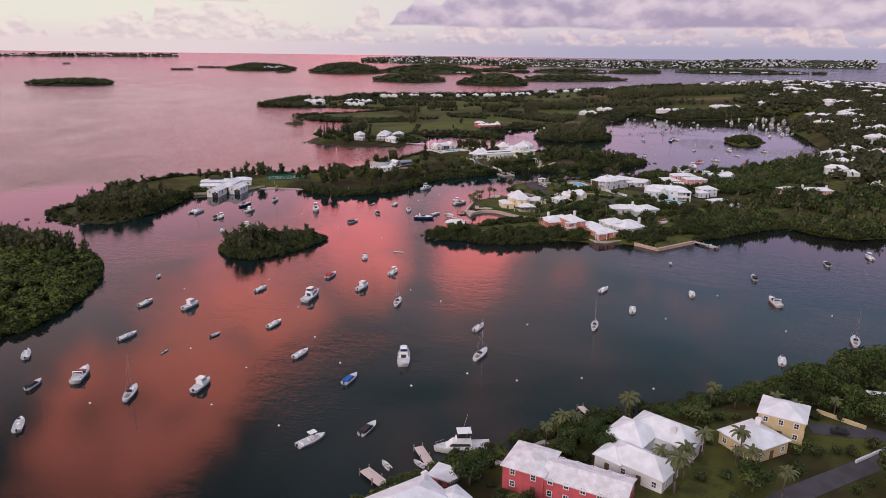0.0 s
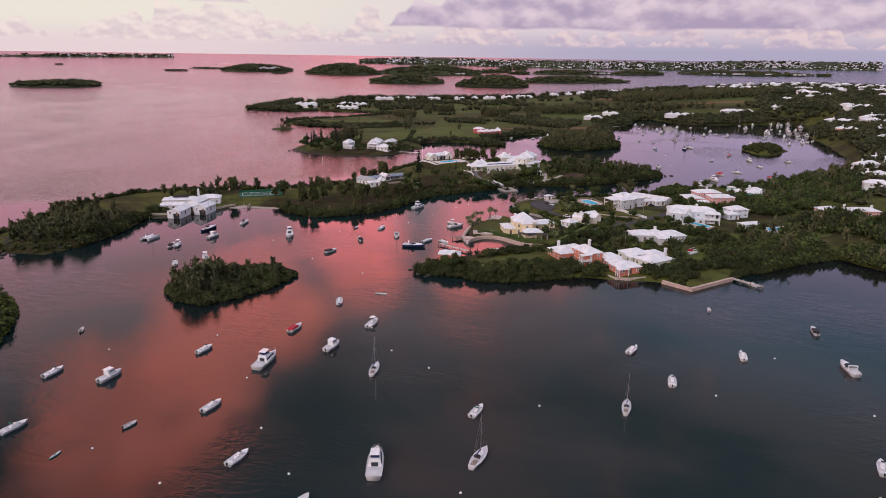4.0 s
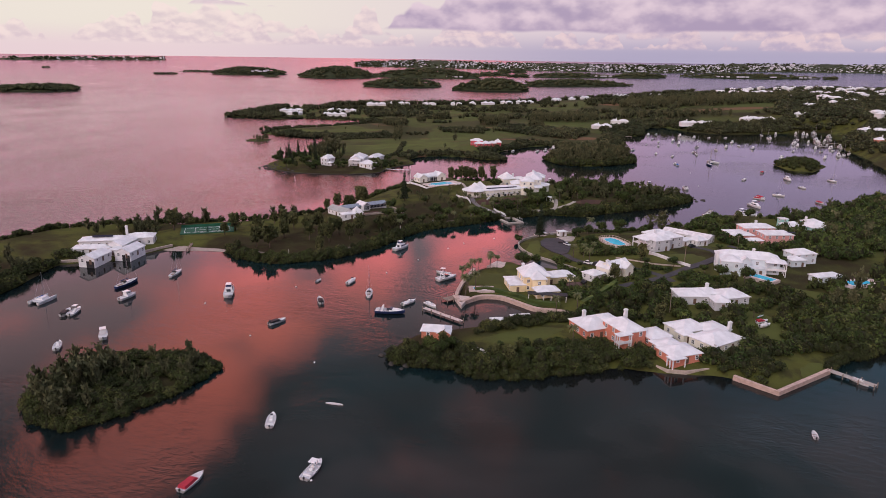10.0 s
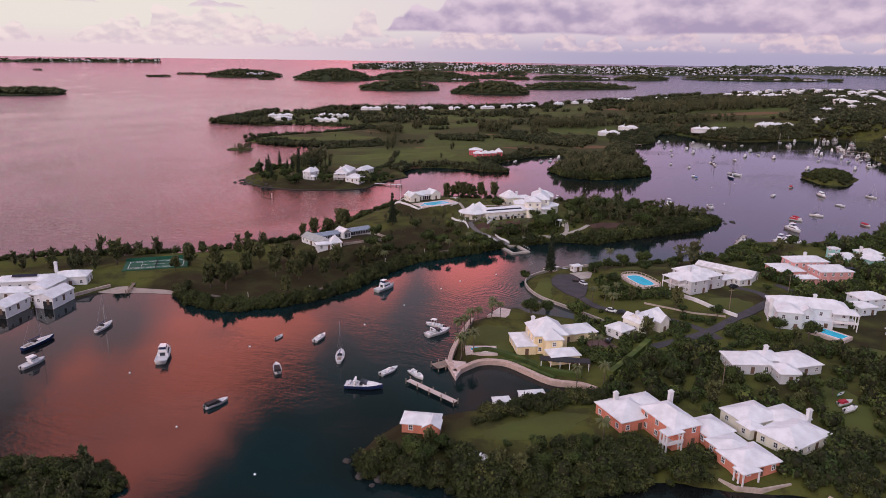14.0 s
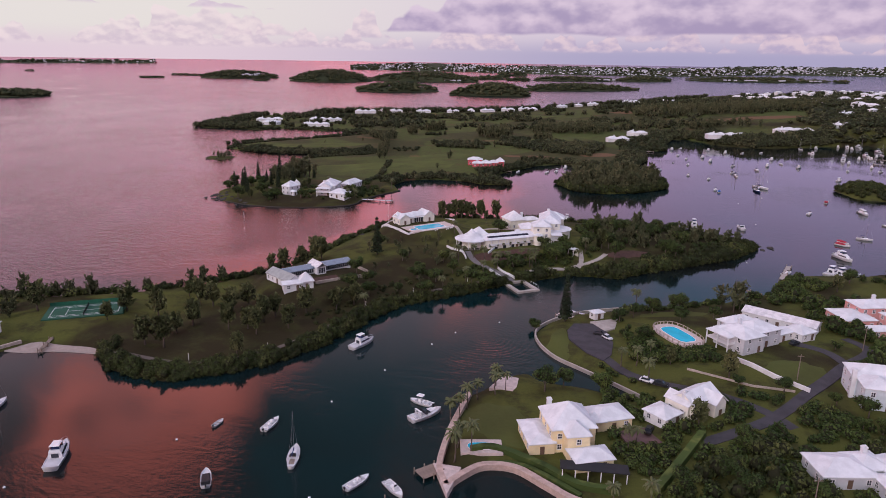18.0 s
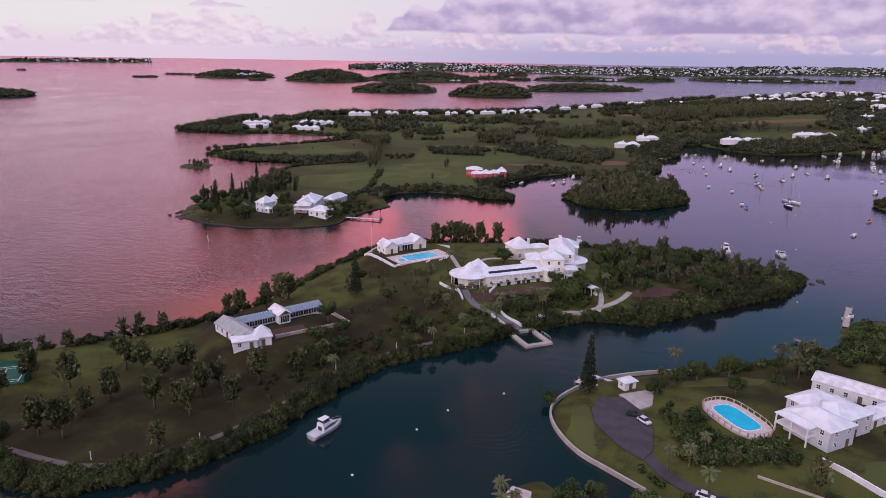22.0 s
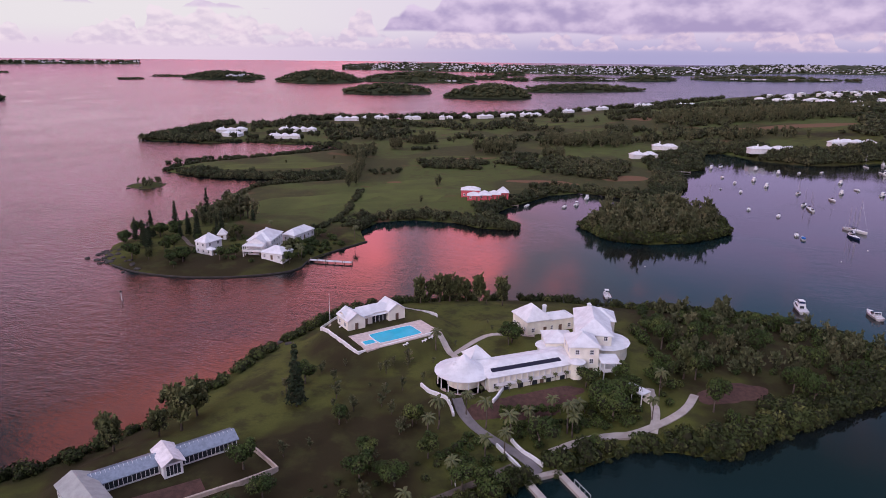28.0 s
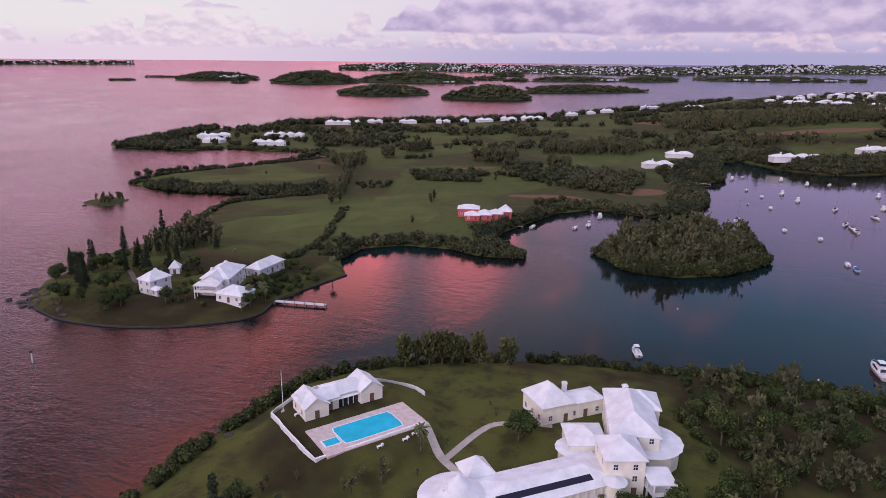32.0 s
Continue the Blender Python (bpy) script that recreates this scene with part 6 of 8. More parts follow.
pole = thing("flagpole", pose(-12.4, 595, ground_z(-12.4, 595)), "tall bare white flagpole on the lawn", "flagpole")
part("pole", rods(((0, 0, 0), (0, 0, 11), 0.10, 0.05)), "white", pole)
part("base", boxes((0, 0, -0.3, 0.9, 0.9, 0.5)), "stone", pole)
for ux, uy in ((116, 427), (150, 452), (92, 372)):
    up = thing("utility_pole", pose(ux, uy, ground_z(ux, uy)), "wooden utility pole with a crossarm", "utility pole", "utility poles")
    part("pole", rods(((0, 0, -0.5), (0, 0, 8), 0.14, 0.10)), "wood", up)
    part("crossarm", boxes((0, 0, 7.3, 1.9, 0.12, 0.14)), "wood", up)


for ux, uy in ((-62, 442.5), (-40, 451), (-13, 490), (4, 506), (26, 519)):
    lp = thing("path_light", pose(ux, uy, ground_z(ux, uy)), "short white lamp post beside the shore path", "lamp", "lamps along the shore path")
    part("post", rods(((0, 0, -0.3), (0, 0, 1.9), 0.10, 0.08)), "white", lp)
    part("cap", boxes((0, 0, 1.9, 0.34, 0.34, 0.25), bevel=0.05), "stone", lp)
for ux, uy, ua in ((-8.5, 592, 40), (-6, 596, 20), (18, 581, 33), (20, 583.5, 33), (12.5, 578, 33)):
    bn = thing("sun_lounger", pose(ux, uy, 9.15, 0, 0, ua), "white sun lounger beside the pool", "lounger", "loungers round the pool")
    part("seat", boxes((0, 0, 0.3, 1.2, 0.65, 0.08)), "white", bn)
    part("backrest", boxes((0.75, 0, 0.34, 0.5, 0.65, 0.35)), "white", bn)
    for lx in (-0.5, 0.5):
        part("leg", boxes((lx, 0, -0.1, 0.08, 0.6, 0.42)), "white", bn)


def car(x, y, yaw, paint, label):
    """A small car: body, glasshouse, wheels."""
    e = thing("car", pose(x, y, ground_z(x, y) + 0.35, 0, 0, yaw), label, "car", "parked cars")
    part("body", boxes((0, 0, 0.28, 3.9, 1.66, 0.62), bevel=0.12), paint, e)
    part("cabin", wedge_box(-1.5, 1.0, 0.76, 0.72, 0.88, 0.58, 0.7), "glass", e)
    part("roof", boxes((-0.35, 0, 1.44, 1.5, 1.25, 0.06), bevel=0.02), paint, e)
    for wx_ in (-1.2, 1.2):
        for wy_ in (-0.78, 0.78):
            part("wheel", rods(((wx_, wy_ - 0.1, 0.3), (wx_, wy_ + 0.1, 0.3), 0.3, 0.3, 12)), "dark", e)
    for sy_ in (-0.55, 0.55):
        part("headlight", boxes((1.93, sy_, 0.55, 0.06, 0.3, 0.16)), "steel", e)
    KEEP.append((x, y, 2.5))
    return e


def wedge_box(x0, x1, w0, w1, z0, h, rake):
    vs = [(x0, -w0, z0), (x1, -w1, z0), (x1, w1, z0), (x0, w0, z0), (x0 + 0.3, -w0 * 0.82, z0 + h), (x1 - rake, -w1 * 0.82, z0 + h), (x1 - rake, w1 * 0.82, z0 + h), (x0 + 0.3, w0 * 0.82, z0 + h)]
    return vs, [(0, 3, 2, 1), (4, 5, 6, 7), (0, 1, 5, 4), (1, 2, 6, 5), (2, 3, 7, 6), (3, 0, 4, 7)]


car(74.1, 429.5, -35, "white", "small white car parked on the lane")
car(77.5, 427.0, -35, "dark", "small black car parked on the lane")
car(68.4, 464.5, -20, "dark", "small dark car on the turning circle")
car(70.2, 461.0, -60, "greywall", "small grey car on the turning circle")
car(66.5, 401.5, 60, "dark", "dark car in the red paved yard")
car(128.5, 453.5, 30, "dark", "dark car under the garage trees")
car(97, 145.5, 160, "dark", "dark car on the steep drive")
for kx, ky, ka in ((-107.5, 461.5, 30), (-106.0, 460.6, 35)):
    k_ = thing("beached_kayak", pose(kx, ky, 0.14, 0, 0, ka), "orange kayak lying on the beach", "kayak", "kayaks on the beach")
    part("hull", wedge_box(-1.7, 1.7, 0.34, 0.1, 0, 0.28, 0.5), "orange", k_)
for kx in (-117.6, -116.0, -114.8):
    c_ = thing("beach_chair", pose(kx, 462.5, 0.12, 0, 0, 200), "white reclining beach chair", "chair", "beach chairs")
    part("seat", boxes((0, 0, 0.3, 0.6, 0.6, 0.08)), "white", c_)
    part("backrest", boxes((0, 0.34, 0.3, 0.6, 0.1, 0.8)), "white", c_)
    for lx in (-0.25, 0.25):
        part("leg", boxes((lx, 0, 0, 0.06, 0.5, 0.3)), "white", c_)

ship = thing("ship", pose(-1621, 4272, sea_z(4569) + 1, 0, 0, 8), "small white ship far out by the horizon", "ship")
part("hull", wedge_box(-22, 24, 4, 1.5, -2, 6, 4), "redc", ship)
part("superstructure", boxes((-10, 0, 4, 12, 6, 9), (6, 0, 4, 4, 3, 14)), "white", ship)
rr = random.Random(5)


def boulder(x, y, s, label="dark weathered shore rock"):
    bm = bmesh.new()
    bmesh.ops.create_icosphere(bm, subdivisions=2, radius=1)
    for v in bm.verts:
        v.co *= 1 + 0.35 * noise.noise(v.co * 1.7 + Vector((x, y, 0)))
        v.co = Vector((v.co.x * s, v.co.y * s * 0.8, v.co.z * s * 0.45))
    ob = part("rock", bm, "rock")
    ob.matrix_world = pose(x, y, max(0.0, ground_z(x, y)), 0, 0, x * 40)
    return tagged(ob, label, "rock", "rocks along the shores")


for cx_, cy_, n_, sp_ in ((-214, 368, 26, 9), (-196, 352, 14, 8), (-130, 693, 22, 3), (-135, 706, 16, 3), (-117, 680, 10, 3), (-190, 880, 16, 9), (-5, 335, 10, 4), (176, 586, 10, 5), (-30, 596, 8, 4)):
    for _ in range(n_):
        boulder(cx_ + rr.gauss(0, sp_), cy_ + rr.gauss(0, sp_), rr.uniform(0.6, 1.8))

# ---- boats ----
HARBOUR = {}
HARBOUR["open"] = [(-125.4, 188.5, 114, 6.8), (-103.6, 148.3, 112, 6.8), (-108.0, 233.3, 72, 6.8), (-70.2, 250.3, 65, 6.7), (-56.5, 215.1, 65, 6.8), (-34.7, 294.9, 95, 6.8), (-42.8, 191.5, 64, 6.8), (64.6, 254.4, 54, 6.8), (70.2, 232.7, 73, 6.8), (98.2, 250.8, 73, 6.8), (104.9, 190.7, 65, 6.8), (-28.5, 407.2, 70, 6.8), (-113.1, 339.3, 109, 6.8), (-3.6, 382.6, 48, 6.8), (4.7, 380.2, -55, 6.8), (131.5, 320.4, -67, 5.6)]
HARBOUR["dark"] = [(-112.0, 169.3, 83, 6.1), (131.9, 272.0, 76, 6.8), (174.2, 293.5, 76, 6.8), (-17.5, 148.6, 63, 6.8), (-125.7, 368.1, 95, 6.8), (-48.6, 361.8, 49, 6.8), (-37.4, 383.7, 107, 6.8)]
HARBOUR["express"] = [(-102.0, 175.4, 97, 10), (126.7, 242.5, 85, 10), (11.0, 412.6, 37, 10)]
HARBOUR["sail"] = [(-83.5, 165.2, 95, 8.9), (-16.0, 237.7, 82, 8.5), (12.6, 192.6, 64, 9.5), (53.0, 217.0, 72, 8), (136.4, 206.2, 62, 9.5), (-103.7, 414.3, 82, 9.5), (-19.7, 392.6, 93, 9.5)]
HARBOUR["cabin"] = [(-66.0, 170.1, 75, 8.2), (-90.7, 231.1, 68, 8.2), (-30.9, 253.9, 66, 8.2), (-111.1, 384.9, 68, 8.2), (-103.0, 348.4, 114, 8.2)]
HARBOUR["ttop"] = [(-20.2, 273.6, 71, 8), (200.2, 304.8, 79, 8), (-30.5, 142.9, 45, 8), (-123.0, 369.1, 92, 8), (9.6, 419.4, 152, 7)]
HARBOUR["dinghy"] = [(-115.9, 264.6, 105, 3.8), (-73.7, 205.5, 61, 3.8), (102.7, 291.1, 72, 3.8), (-11.9, 133.2, 122, 3.8), (-4.4, 133.8, 133, 3.8), (-42.2, 407.8, 69, 3.8)]
HARBOUR["kayak"] = [(-85.0, 192.0, 75, 3.6)]
HARBOUR["cruiser"] = [(-49.1, 242.6, 75, 12), (-11.1, 189.8, 91, 12), (-74.4, 391.9, 101, 12), (-10.8, 458.6, 52, 10.5)]
HARBOUR["sport"] = [(5.4, 140.0, -173, 13.5)]
HARBOUR["expressnavy"] = [(-10.0, 372.5, -5, 11)]
HARBOUR["bimini"] = [(13.1, 214.2, 63, 7.0), (-101.2, 203.2, 64, 7.2)]
HARBOUR["redcover"] = [(-45.7, 268.6, 69, 7.5)]
HARBOUR["bluecover"] = [(-25.4, 175.1, 66, 7)]
HARBOUR["sailcat"] = [(-140.7, 380.2, 74, 9)]
HARBOUR["saildark"] = [(-118.2, 400.2, 71, 12)]
HARBOUR["board"] = [(-20.0, 304.2, -13, 5)]
MOORINGS = {}
MOORINGS["ttop"] = [(90.4, 649.1, 86, 8), (113.2, 825.8, 68, 8)]
MOORINGS["cruiser"] = [(161.4, 635.0, 78, 12), (169.3, 529.6, 21, 12), (194.6, 540.4, 19, 12), (210.2, 567.8, -80, 12), (191.6, 543.3, 34, 12)]
MOORINGS["open"] = [(221.9, 816.2, 65, 6.8), (232.0, 797.3, 60, 6.8), (333.5, 885.5, -94, 6.8), (330.2, 963.4, 50, 6.8), (351.8, 967.4, 47, 6.8), (350.6, 1103.7, 53, 6.8), (254.8, 939.3, 56, 6.8), (276.6, 996.1, 54, 6.8), (254.5, 914.4, 62, 6.8), (242.7, 876.4, 64, 6.8), (104.1, 818.7, 64, 6.8), (80.2, 820.3, 64, 6.8), (247.3, 670.1, 48, 6.8), (276.3, 637.2, -74, 6.8), (409.0, 816.4, 44, 6.8), (218.9, 749.9, 64, 6.8), (374.5, 848.4, 52, 6.8), (170.2, 542.2, 35, 6.8), (200.3, 540.3, 28, 6.8)]
MOORINGS["bluecover"] = [(218.6, 742.5, 70, 7), (182.1, 535.5, 32, 7)]
MOORINGS["sail"] = [(205.3, 840.5, 53, 9.5), (261.1, 813.6, 76, 9.5), (262.9, 819.2, -98, 9.5), (293.6, 847.6, -96, 9.5), (282.6, 872.0, 48, 9.5), (243.6, 606.1, -36, 8), (315.5, 668.2, -68, 8.5), (403.1, 847.4, 42, 9.5), (265.3, 831.0, 47, 9.5)]
MOORINGS["cabin"] = [(272.3, 899.2, 52, 8.2), (274.3, 925.1, 51, 8.2), (338.7, 916.1, 46, 8.2), (312.0, 962.5, 52, 8.2), (301.6, 982.3, 54, 8.2), (263.7, 986.1, 55, 8.2), (124.4, 846.3, 69, 8.2), (282.2, 670.7, -86, 8.2), (211.8, 573.1, -79, 8.2), (282.8, 674.3, -93, 8.2), (337.7, 796.9, 39, 8.2), (340.2, 866.1, 38, 8.2), (380.8, 799.0, 49, 8.2), (314.9, 873.6, 49, 8.2), (178.4, 541.5, 42, 8.2)]
MOORINGS["sailbig"] = [(256.8, 759.2, -70, 15)]
MOORINGS["saildark"] = [(248.1, 745.6, -93, 12), (251.7, 753.9, 50, 12)]
MOORINGS["dinghy"] = [(233.0, 888.5, 63, 3.8)]
MOORINGS["redcover"] = [(224.6, 593.4, -50, 7.5), (278.1, 706.8, 52, 7.5), (227.7, 598.1, -76, 7.5), (259.8, 581.8, -85, 7.5)]
MOORINGS["express"] = [(185.8, 628.1, 85, 10)]


def hull_mesh(L, B, H, stern=0.9, sheer=0.25, n=9):
    """A lofted hull: closed bottom, flared bow, with its deck left to another part."""
    vs, fs = [], []
    for i in range(n):
        t = i / (n - 1)
        x = -L / 2 + L * t
        wd = B / 2 * (stern + (1 - stern) * min(1, t * 3)) * (1 - max(0, (t - 0.5) / 0.5) ** 2.2) + 0.02
        top = H * (1 + sheer * t * t)
        keel = -0.35 * H * (1 - max(0, (t - 0.7) / 0.3) ** 2 * 1.6)
        vs += [(x, -wd, top), (x - 0.02 * L * t, -wd * 0.82, 0.15 * H), (x - 0.04 * L * t, 0, keel), (x - 0.02 * L * t, wd * 0.82, 0.15 * H), (x, wd, top)]
        if i:
            a, b = (i - 1) * 5, i * 5
            fs += [(a + k, b + k, b + k + 1, a + k + 1) for k in range(4)]
    fs.append((0, 1, 2, 3, 4))
    return vs, fs


def deck_mesh(L, B, H, drop, stern=0.9, sheer=0.25, n=9, inset=0.94, start=0):
    """The deck of a lofted hull, from a station forward to the bow."""
    vs, fs = [], []
    for i in range(start, n):
        t = i / (n - 1)
        x = (-L / 2 + L * t) * 0.985
        wd = (B / 2 * (stern + (1 - stern) * min(1, t * 3)) * (1 - max(0, (t - 0.5) / 0.5) ** 2.2) + 0.02) * inset
        z = H * (1 + sheer * t * t) - drop
        vs += [(x, -wd, z), (x, wd, z)]
        j = 2 * (i - start)
        if j:
            fs.append((j - 2, j, j + 1, j - 1))
    return vs, fs


def wedge(x0, x1, w0, w1, z0, h, rake=0.5):
    """A cabin block with a raked front and narrowed top."""
    vs = [(x0, -w0, z0), (x1, -w1, z0), (x1, w1, z0), (x0, w0, z0), (x0 + 0.1, -w0 * 0.86, z0 + h), (x1 - rake, -w1 * 0.84, z0 + h), (x1 - rake, w1 * 0.84, z0 + h), (x0 + 0.1, w0 * 0.86, z0 + h)]
    return vs, [(0, 3, 2, 1), (4, 5, 6, 7), (0, 1, 5, 4), (1, 2, 6, 5), (2, 3, 7, 6), (3, 0, 4, 7)]


def outboard(e, x, z):
    o = part("outboard_motor", boxes((x, 0, z - 0.1, 0.40, 0.32, 0.5), (x - 0.03, 0, z - 0.7, 0.16, 0.10, 0.65), bevel=0.04), "dark", e, "black outboard motor")
    return o


BOAT_LABEL = {"bimini": "white motorboat with a folded canvas awning on its frame", "open": "small white open motorboat at its mooring", "expressnavy": "dark blue express cruiser lying at a dock", "dark": "white motorboat with a black cover over its cockpit", "cabin": "white cabin motorboat with a small wheelhouse", "express": "white express cruiser with a raked windscreen",
              "sail": "white sailing boat with a bare mast and furled sail", "ttop": "white centre console motorboat with a hard top", "dinghy": "small pale dinghy on the water", "cruiser": "large white motor cruiser with a flybridge", "sport": "white sport fishing yacht with a tall tower at a dock",
              "redcover": "white motorboat under a red cover", "bluecover": "white motorboat under a blue cover", "sailcat": "white catamaran with a bare mast and a blue sail cover", "saildark": "dark-hulled sailing yacht with a tall mast", "sailbig": "large white ketch with bare masts", "kayak": "teal kayak adrift at a mooring", "board": "long thin white punt lying low"}


def boat(kind, L):
    B = {"sail": 0.30, "saildark": 0.26, "sailbig": 0.25, "kayak": 0.2, "board": 0.16, "cruiser": 0.32, "sport": 0.32}.get(kind, 0.34) * L
    H = {"cruiser": 1.25, "sport": 1.4, "express": 1.15, "expressnavy": 1.2, "cabin": 1.0, "dinghy": 0.5, "kayak": 0.28, "board": 0.3, "sail": 0.9, "saildark": 1.1, "sailbig": 1.3}.get(kind, 0.8)
    e = thing("sailing_boat" if kind.startswith("sail") else kind if kind in ("dinghy", "kayak") else "motorboat", Matrix.Identity(4), BOAT_LABEL[kind], "boat")
    stern = 0.5 if kind in ("sail", "saildark", "sailbig") else 0.25 if kind in ("kayak", "board") else 0.9
    if kind == "sailcat":
        for s in (-1, 1):
            h = part("hull", hull_mesh(L, 1.3, 1.1), "gel", e, smooth=True)
            h.location = (0, s * 2.0, 0)
        part("bridge_deck", boxes((-0.8, 0, 0.7, L * 0.6, 4.2, 0.35)), "deck", e)
        part("cabin", wedge(-1.8, 2.0, 1.7, 1.2, 1.0, 0.9, 0.8), "gel", e)
    else:
        part("hull", hull_mesh(L, B, H, stern), {"saildark": "navy", "expressnavy": "navy", "kayak": "teal", "dinghy": "deck"}.get(kind, "gel"), e, smooth=True)
        part("deck", deck_mesh(L, B, H, 0.28 if kind in ("open", "dark", "ttop", "bimini", "dinghy") else 0.06, stern), "deck", e)
        if kind not in ("kayak", "board"):
            part("gunwale", rods(*[((-L / 2, s * B / 2 * stern, H), (-L / 6, s * B / 2, H * 1.03), 0.05) for s in (-1, 1)]), "white", e)
    if kind in ("open", "dark", "ttop", "bimini", "redcover", "bluecover", "dinghy"):
        outboard(e, -L / 2 - 0.15, H * 0.9)
    if kind in ("open", "ttop", "bimini"):
        part("console", boxes((0.05 * L, 0, H - 0.25, 0.9, 0.8, 0.95), (0.05 * L - 1.1, 0, H - 0.25, 0.5, 0.8, 0.6), bevel=0.05), "gel", e)
        part("windscreen", boxes((0.05 * L + 0.3, 0, H + 0.7, 0.06, 0.75, 0.45)), "glass", e)
        part("seat", boxes((-0.32 * L, 0, H - 0.25, 0.5, B * 0.7, 0.4)), "gel", e)
        part("cushion", boxes((-0.32 * L, 0, H + 0.16, 0.46, B * 0.64, 0.08)), "greywall", e, "pale seat cushion")
        part("bow_cushion", boxes((0.26 * L, 0, H - 0.1, 0.9, B * 0.3, 0.12)), "greywall", e, "pale bow cushion")
        part("foredeck", deck_mesh(L * 0.998, B, H, -0.015, stern, inset=0.97, start=6), "gel", e)
        part("cockpit_sole", boxes((-0.06 * L, 0, H - 0.27, 0.62 * L, B * 0.56, 0.03)), "deck", e)
    if kind == "ttop":
        part("hard_top", boxes((0.03 * L, 0, H + 1.75, 2.0, 1.7, 0.1), bevel=0.03), "gel", e)
        part("top_frame", rods(*[((0.03 * L + a, b * 0.6, H - 0.2), (0.03 * L + a * 0.9, b * 0.75, H + 1.78), 0.04) for a in (-0.7, 0.7) for b in (-1, 1)]), "steel", e)
    if kind == "bimini":
        part("awning", rods(((-0.10 * L, -B * 0.34, H + 1.1), (-0.10 * L, B * 0.34, H + 1.1), 0.16, 0.16, 8)), "courtrim", e, "rolled green canvas awning")
        for s in (-1, 1):
            part("awning_frame", rods(((-0.02 * L, s * B * 0.36, H - 0.1), (-0.10 * L, s * B * 0.34, H + 1.1), 0.03)), "steel", e)
    if kind in ("dark", "redcover", "bluecover"):
        c = wedge(-0.44 * L, 0.16 * L, B * 0.43, B * 0.36, H * 0.95, 0.65, 0.9)
        part("cover", c, {"dark": "dark", "redcover": "redc", "bluecover": "bluec"}[kind], e)
    if kind == "cabin":
        part("cabin", wedge(-0.12 * L, 0.28 * L, B * 0.40, B * 0.28, H, 0.85, 0.7), "gel", e)
        part("wheelhouse", wedge(-0.16 * L, 0.14 * L, B * 0.36, B * 0.34, H + 0.6, 1.25, 0.40), "gel", e)
        part("window_band", wedge(-0.10 * L, 0.142 * L, B * 0.355, B * 0.335, H + 1.12, 0.42, 0.16), "glass", e)
        part("roof", boxes((-0.05 * L, 0, H + 1.85, 0.32 * L, B * 0.72, 0.1), bevel=0.03), "gel", e)
        part("cockpit", boxes((-0.33 * L, 0, H - 0.1, 0.28 * L, B * 0.7, 0.06)), "deck", e)
        outboard(e, -L / 2 - 0.1, H * 0.8)
    if kind in ("express", "expressnavy"):
        part("foredeck", wedge(-0.02 * L, 0.40 * L, B * 0.42, B * 0.16, H * 1.02, 0.5, 0.9), "gel", e)
        part("windscreen", wedge(-0.10 * L, 0.10 * L, B * 0.42, B * 0.32, H + 0.35, 0.75, 0.9), "glass", e)
        part("arch", boxes((-0.24 * L, 0, H + 1.35, 0.5, B * 0.8, 0.14), (-0.24 * L, -B * 0.38, H, 0.45, 0.12, 1.4), (-0.24 * L, B * 0.38, H, 0.45, 0.12, 1.4)), "gel", e)
        part("seat", boxes((-0.38 * L, 0, H - 0.05, 0.6, B * 0.7, 0.45), (-0.2 * L, 0, H - 0.05, 0.5, B * 0.5, 0.45)), "deck", e)
    if kind == "cruiser":
        part("cabin", wedge(-0.20 * L, 0.30 * L, B * 0.42, B * 0.26, H, 1.3, 1.2), "gel", e)
        part("window_band", wedge(-0.17 * L, 0.235 * L, B * 0.425, B * 0.31, H + 0.50, 0.45, 0.42), "glass", e)
        part("flybridge", wedge(-0.20 * L, 0.12 * L, B * 0.36, B * 0.28, H + 1.28, 0.62, 0.9), "gel", e)
        part("bridge_screen", wedge(-0.02 * L, 0.085 * L, B * 0.28, B * 0.22, H + 1.85, 0.35, 0.35), "glass", e)
        part("hard_top", wedge(-0.20 * L, 0.05 * L, B * 0.30, B * 0.24, H + 2.9, 0.12, 0.25), "gel", e)
        part("top_frame", rods(*[((-0.08 * L + a * 0.09 * L, b * B * 0.28, H + 1.8), (-0.08 * L + a * 0.09 * L, b * B * 0.28, H + 2.95), 0.05) for a in (-1, 1) for b in (-1, 1)]), "steel", e)
        part("cockpit", boxes((-0.35 * L, 0, H - 0.05, 0.24 * L, B * 0.72, 0.06)), "deck", e)
        part("saloon_door", boxes((-0.205 * L, 0, H + 0.1, 0.06, B * 0.4, 1.0)), "glass", e)
        part("bridge_seat", boxes((-0.10 * L, 0, H + 1.9, 0.10 * L, B * 0.5, 0.25)), "navy", e)
        part("foredeck_hatch", boxes((0.34 * L, 0, H * 1.1, 0.6, 0.6, 0.06)), "glass", e)
        part("bow_rail", rods(*[((0.30 * L, s * B * 0.34, H + 0.9), (0.47 * L, s * 0.1, H + 1.0), 0.03) for s in (-1, 1)], *[((0.30 * L, s * B * 0.34, H), (0.30 * L, s * B * 0.34, H + 0.9), 0.03) for s in (-1, 1)]), "steel", e)
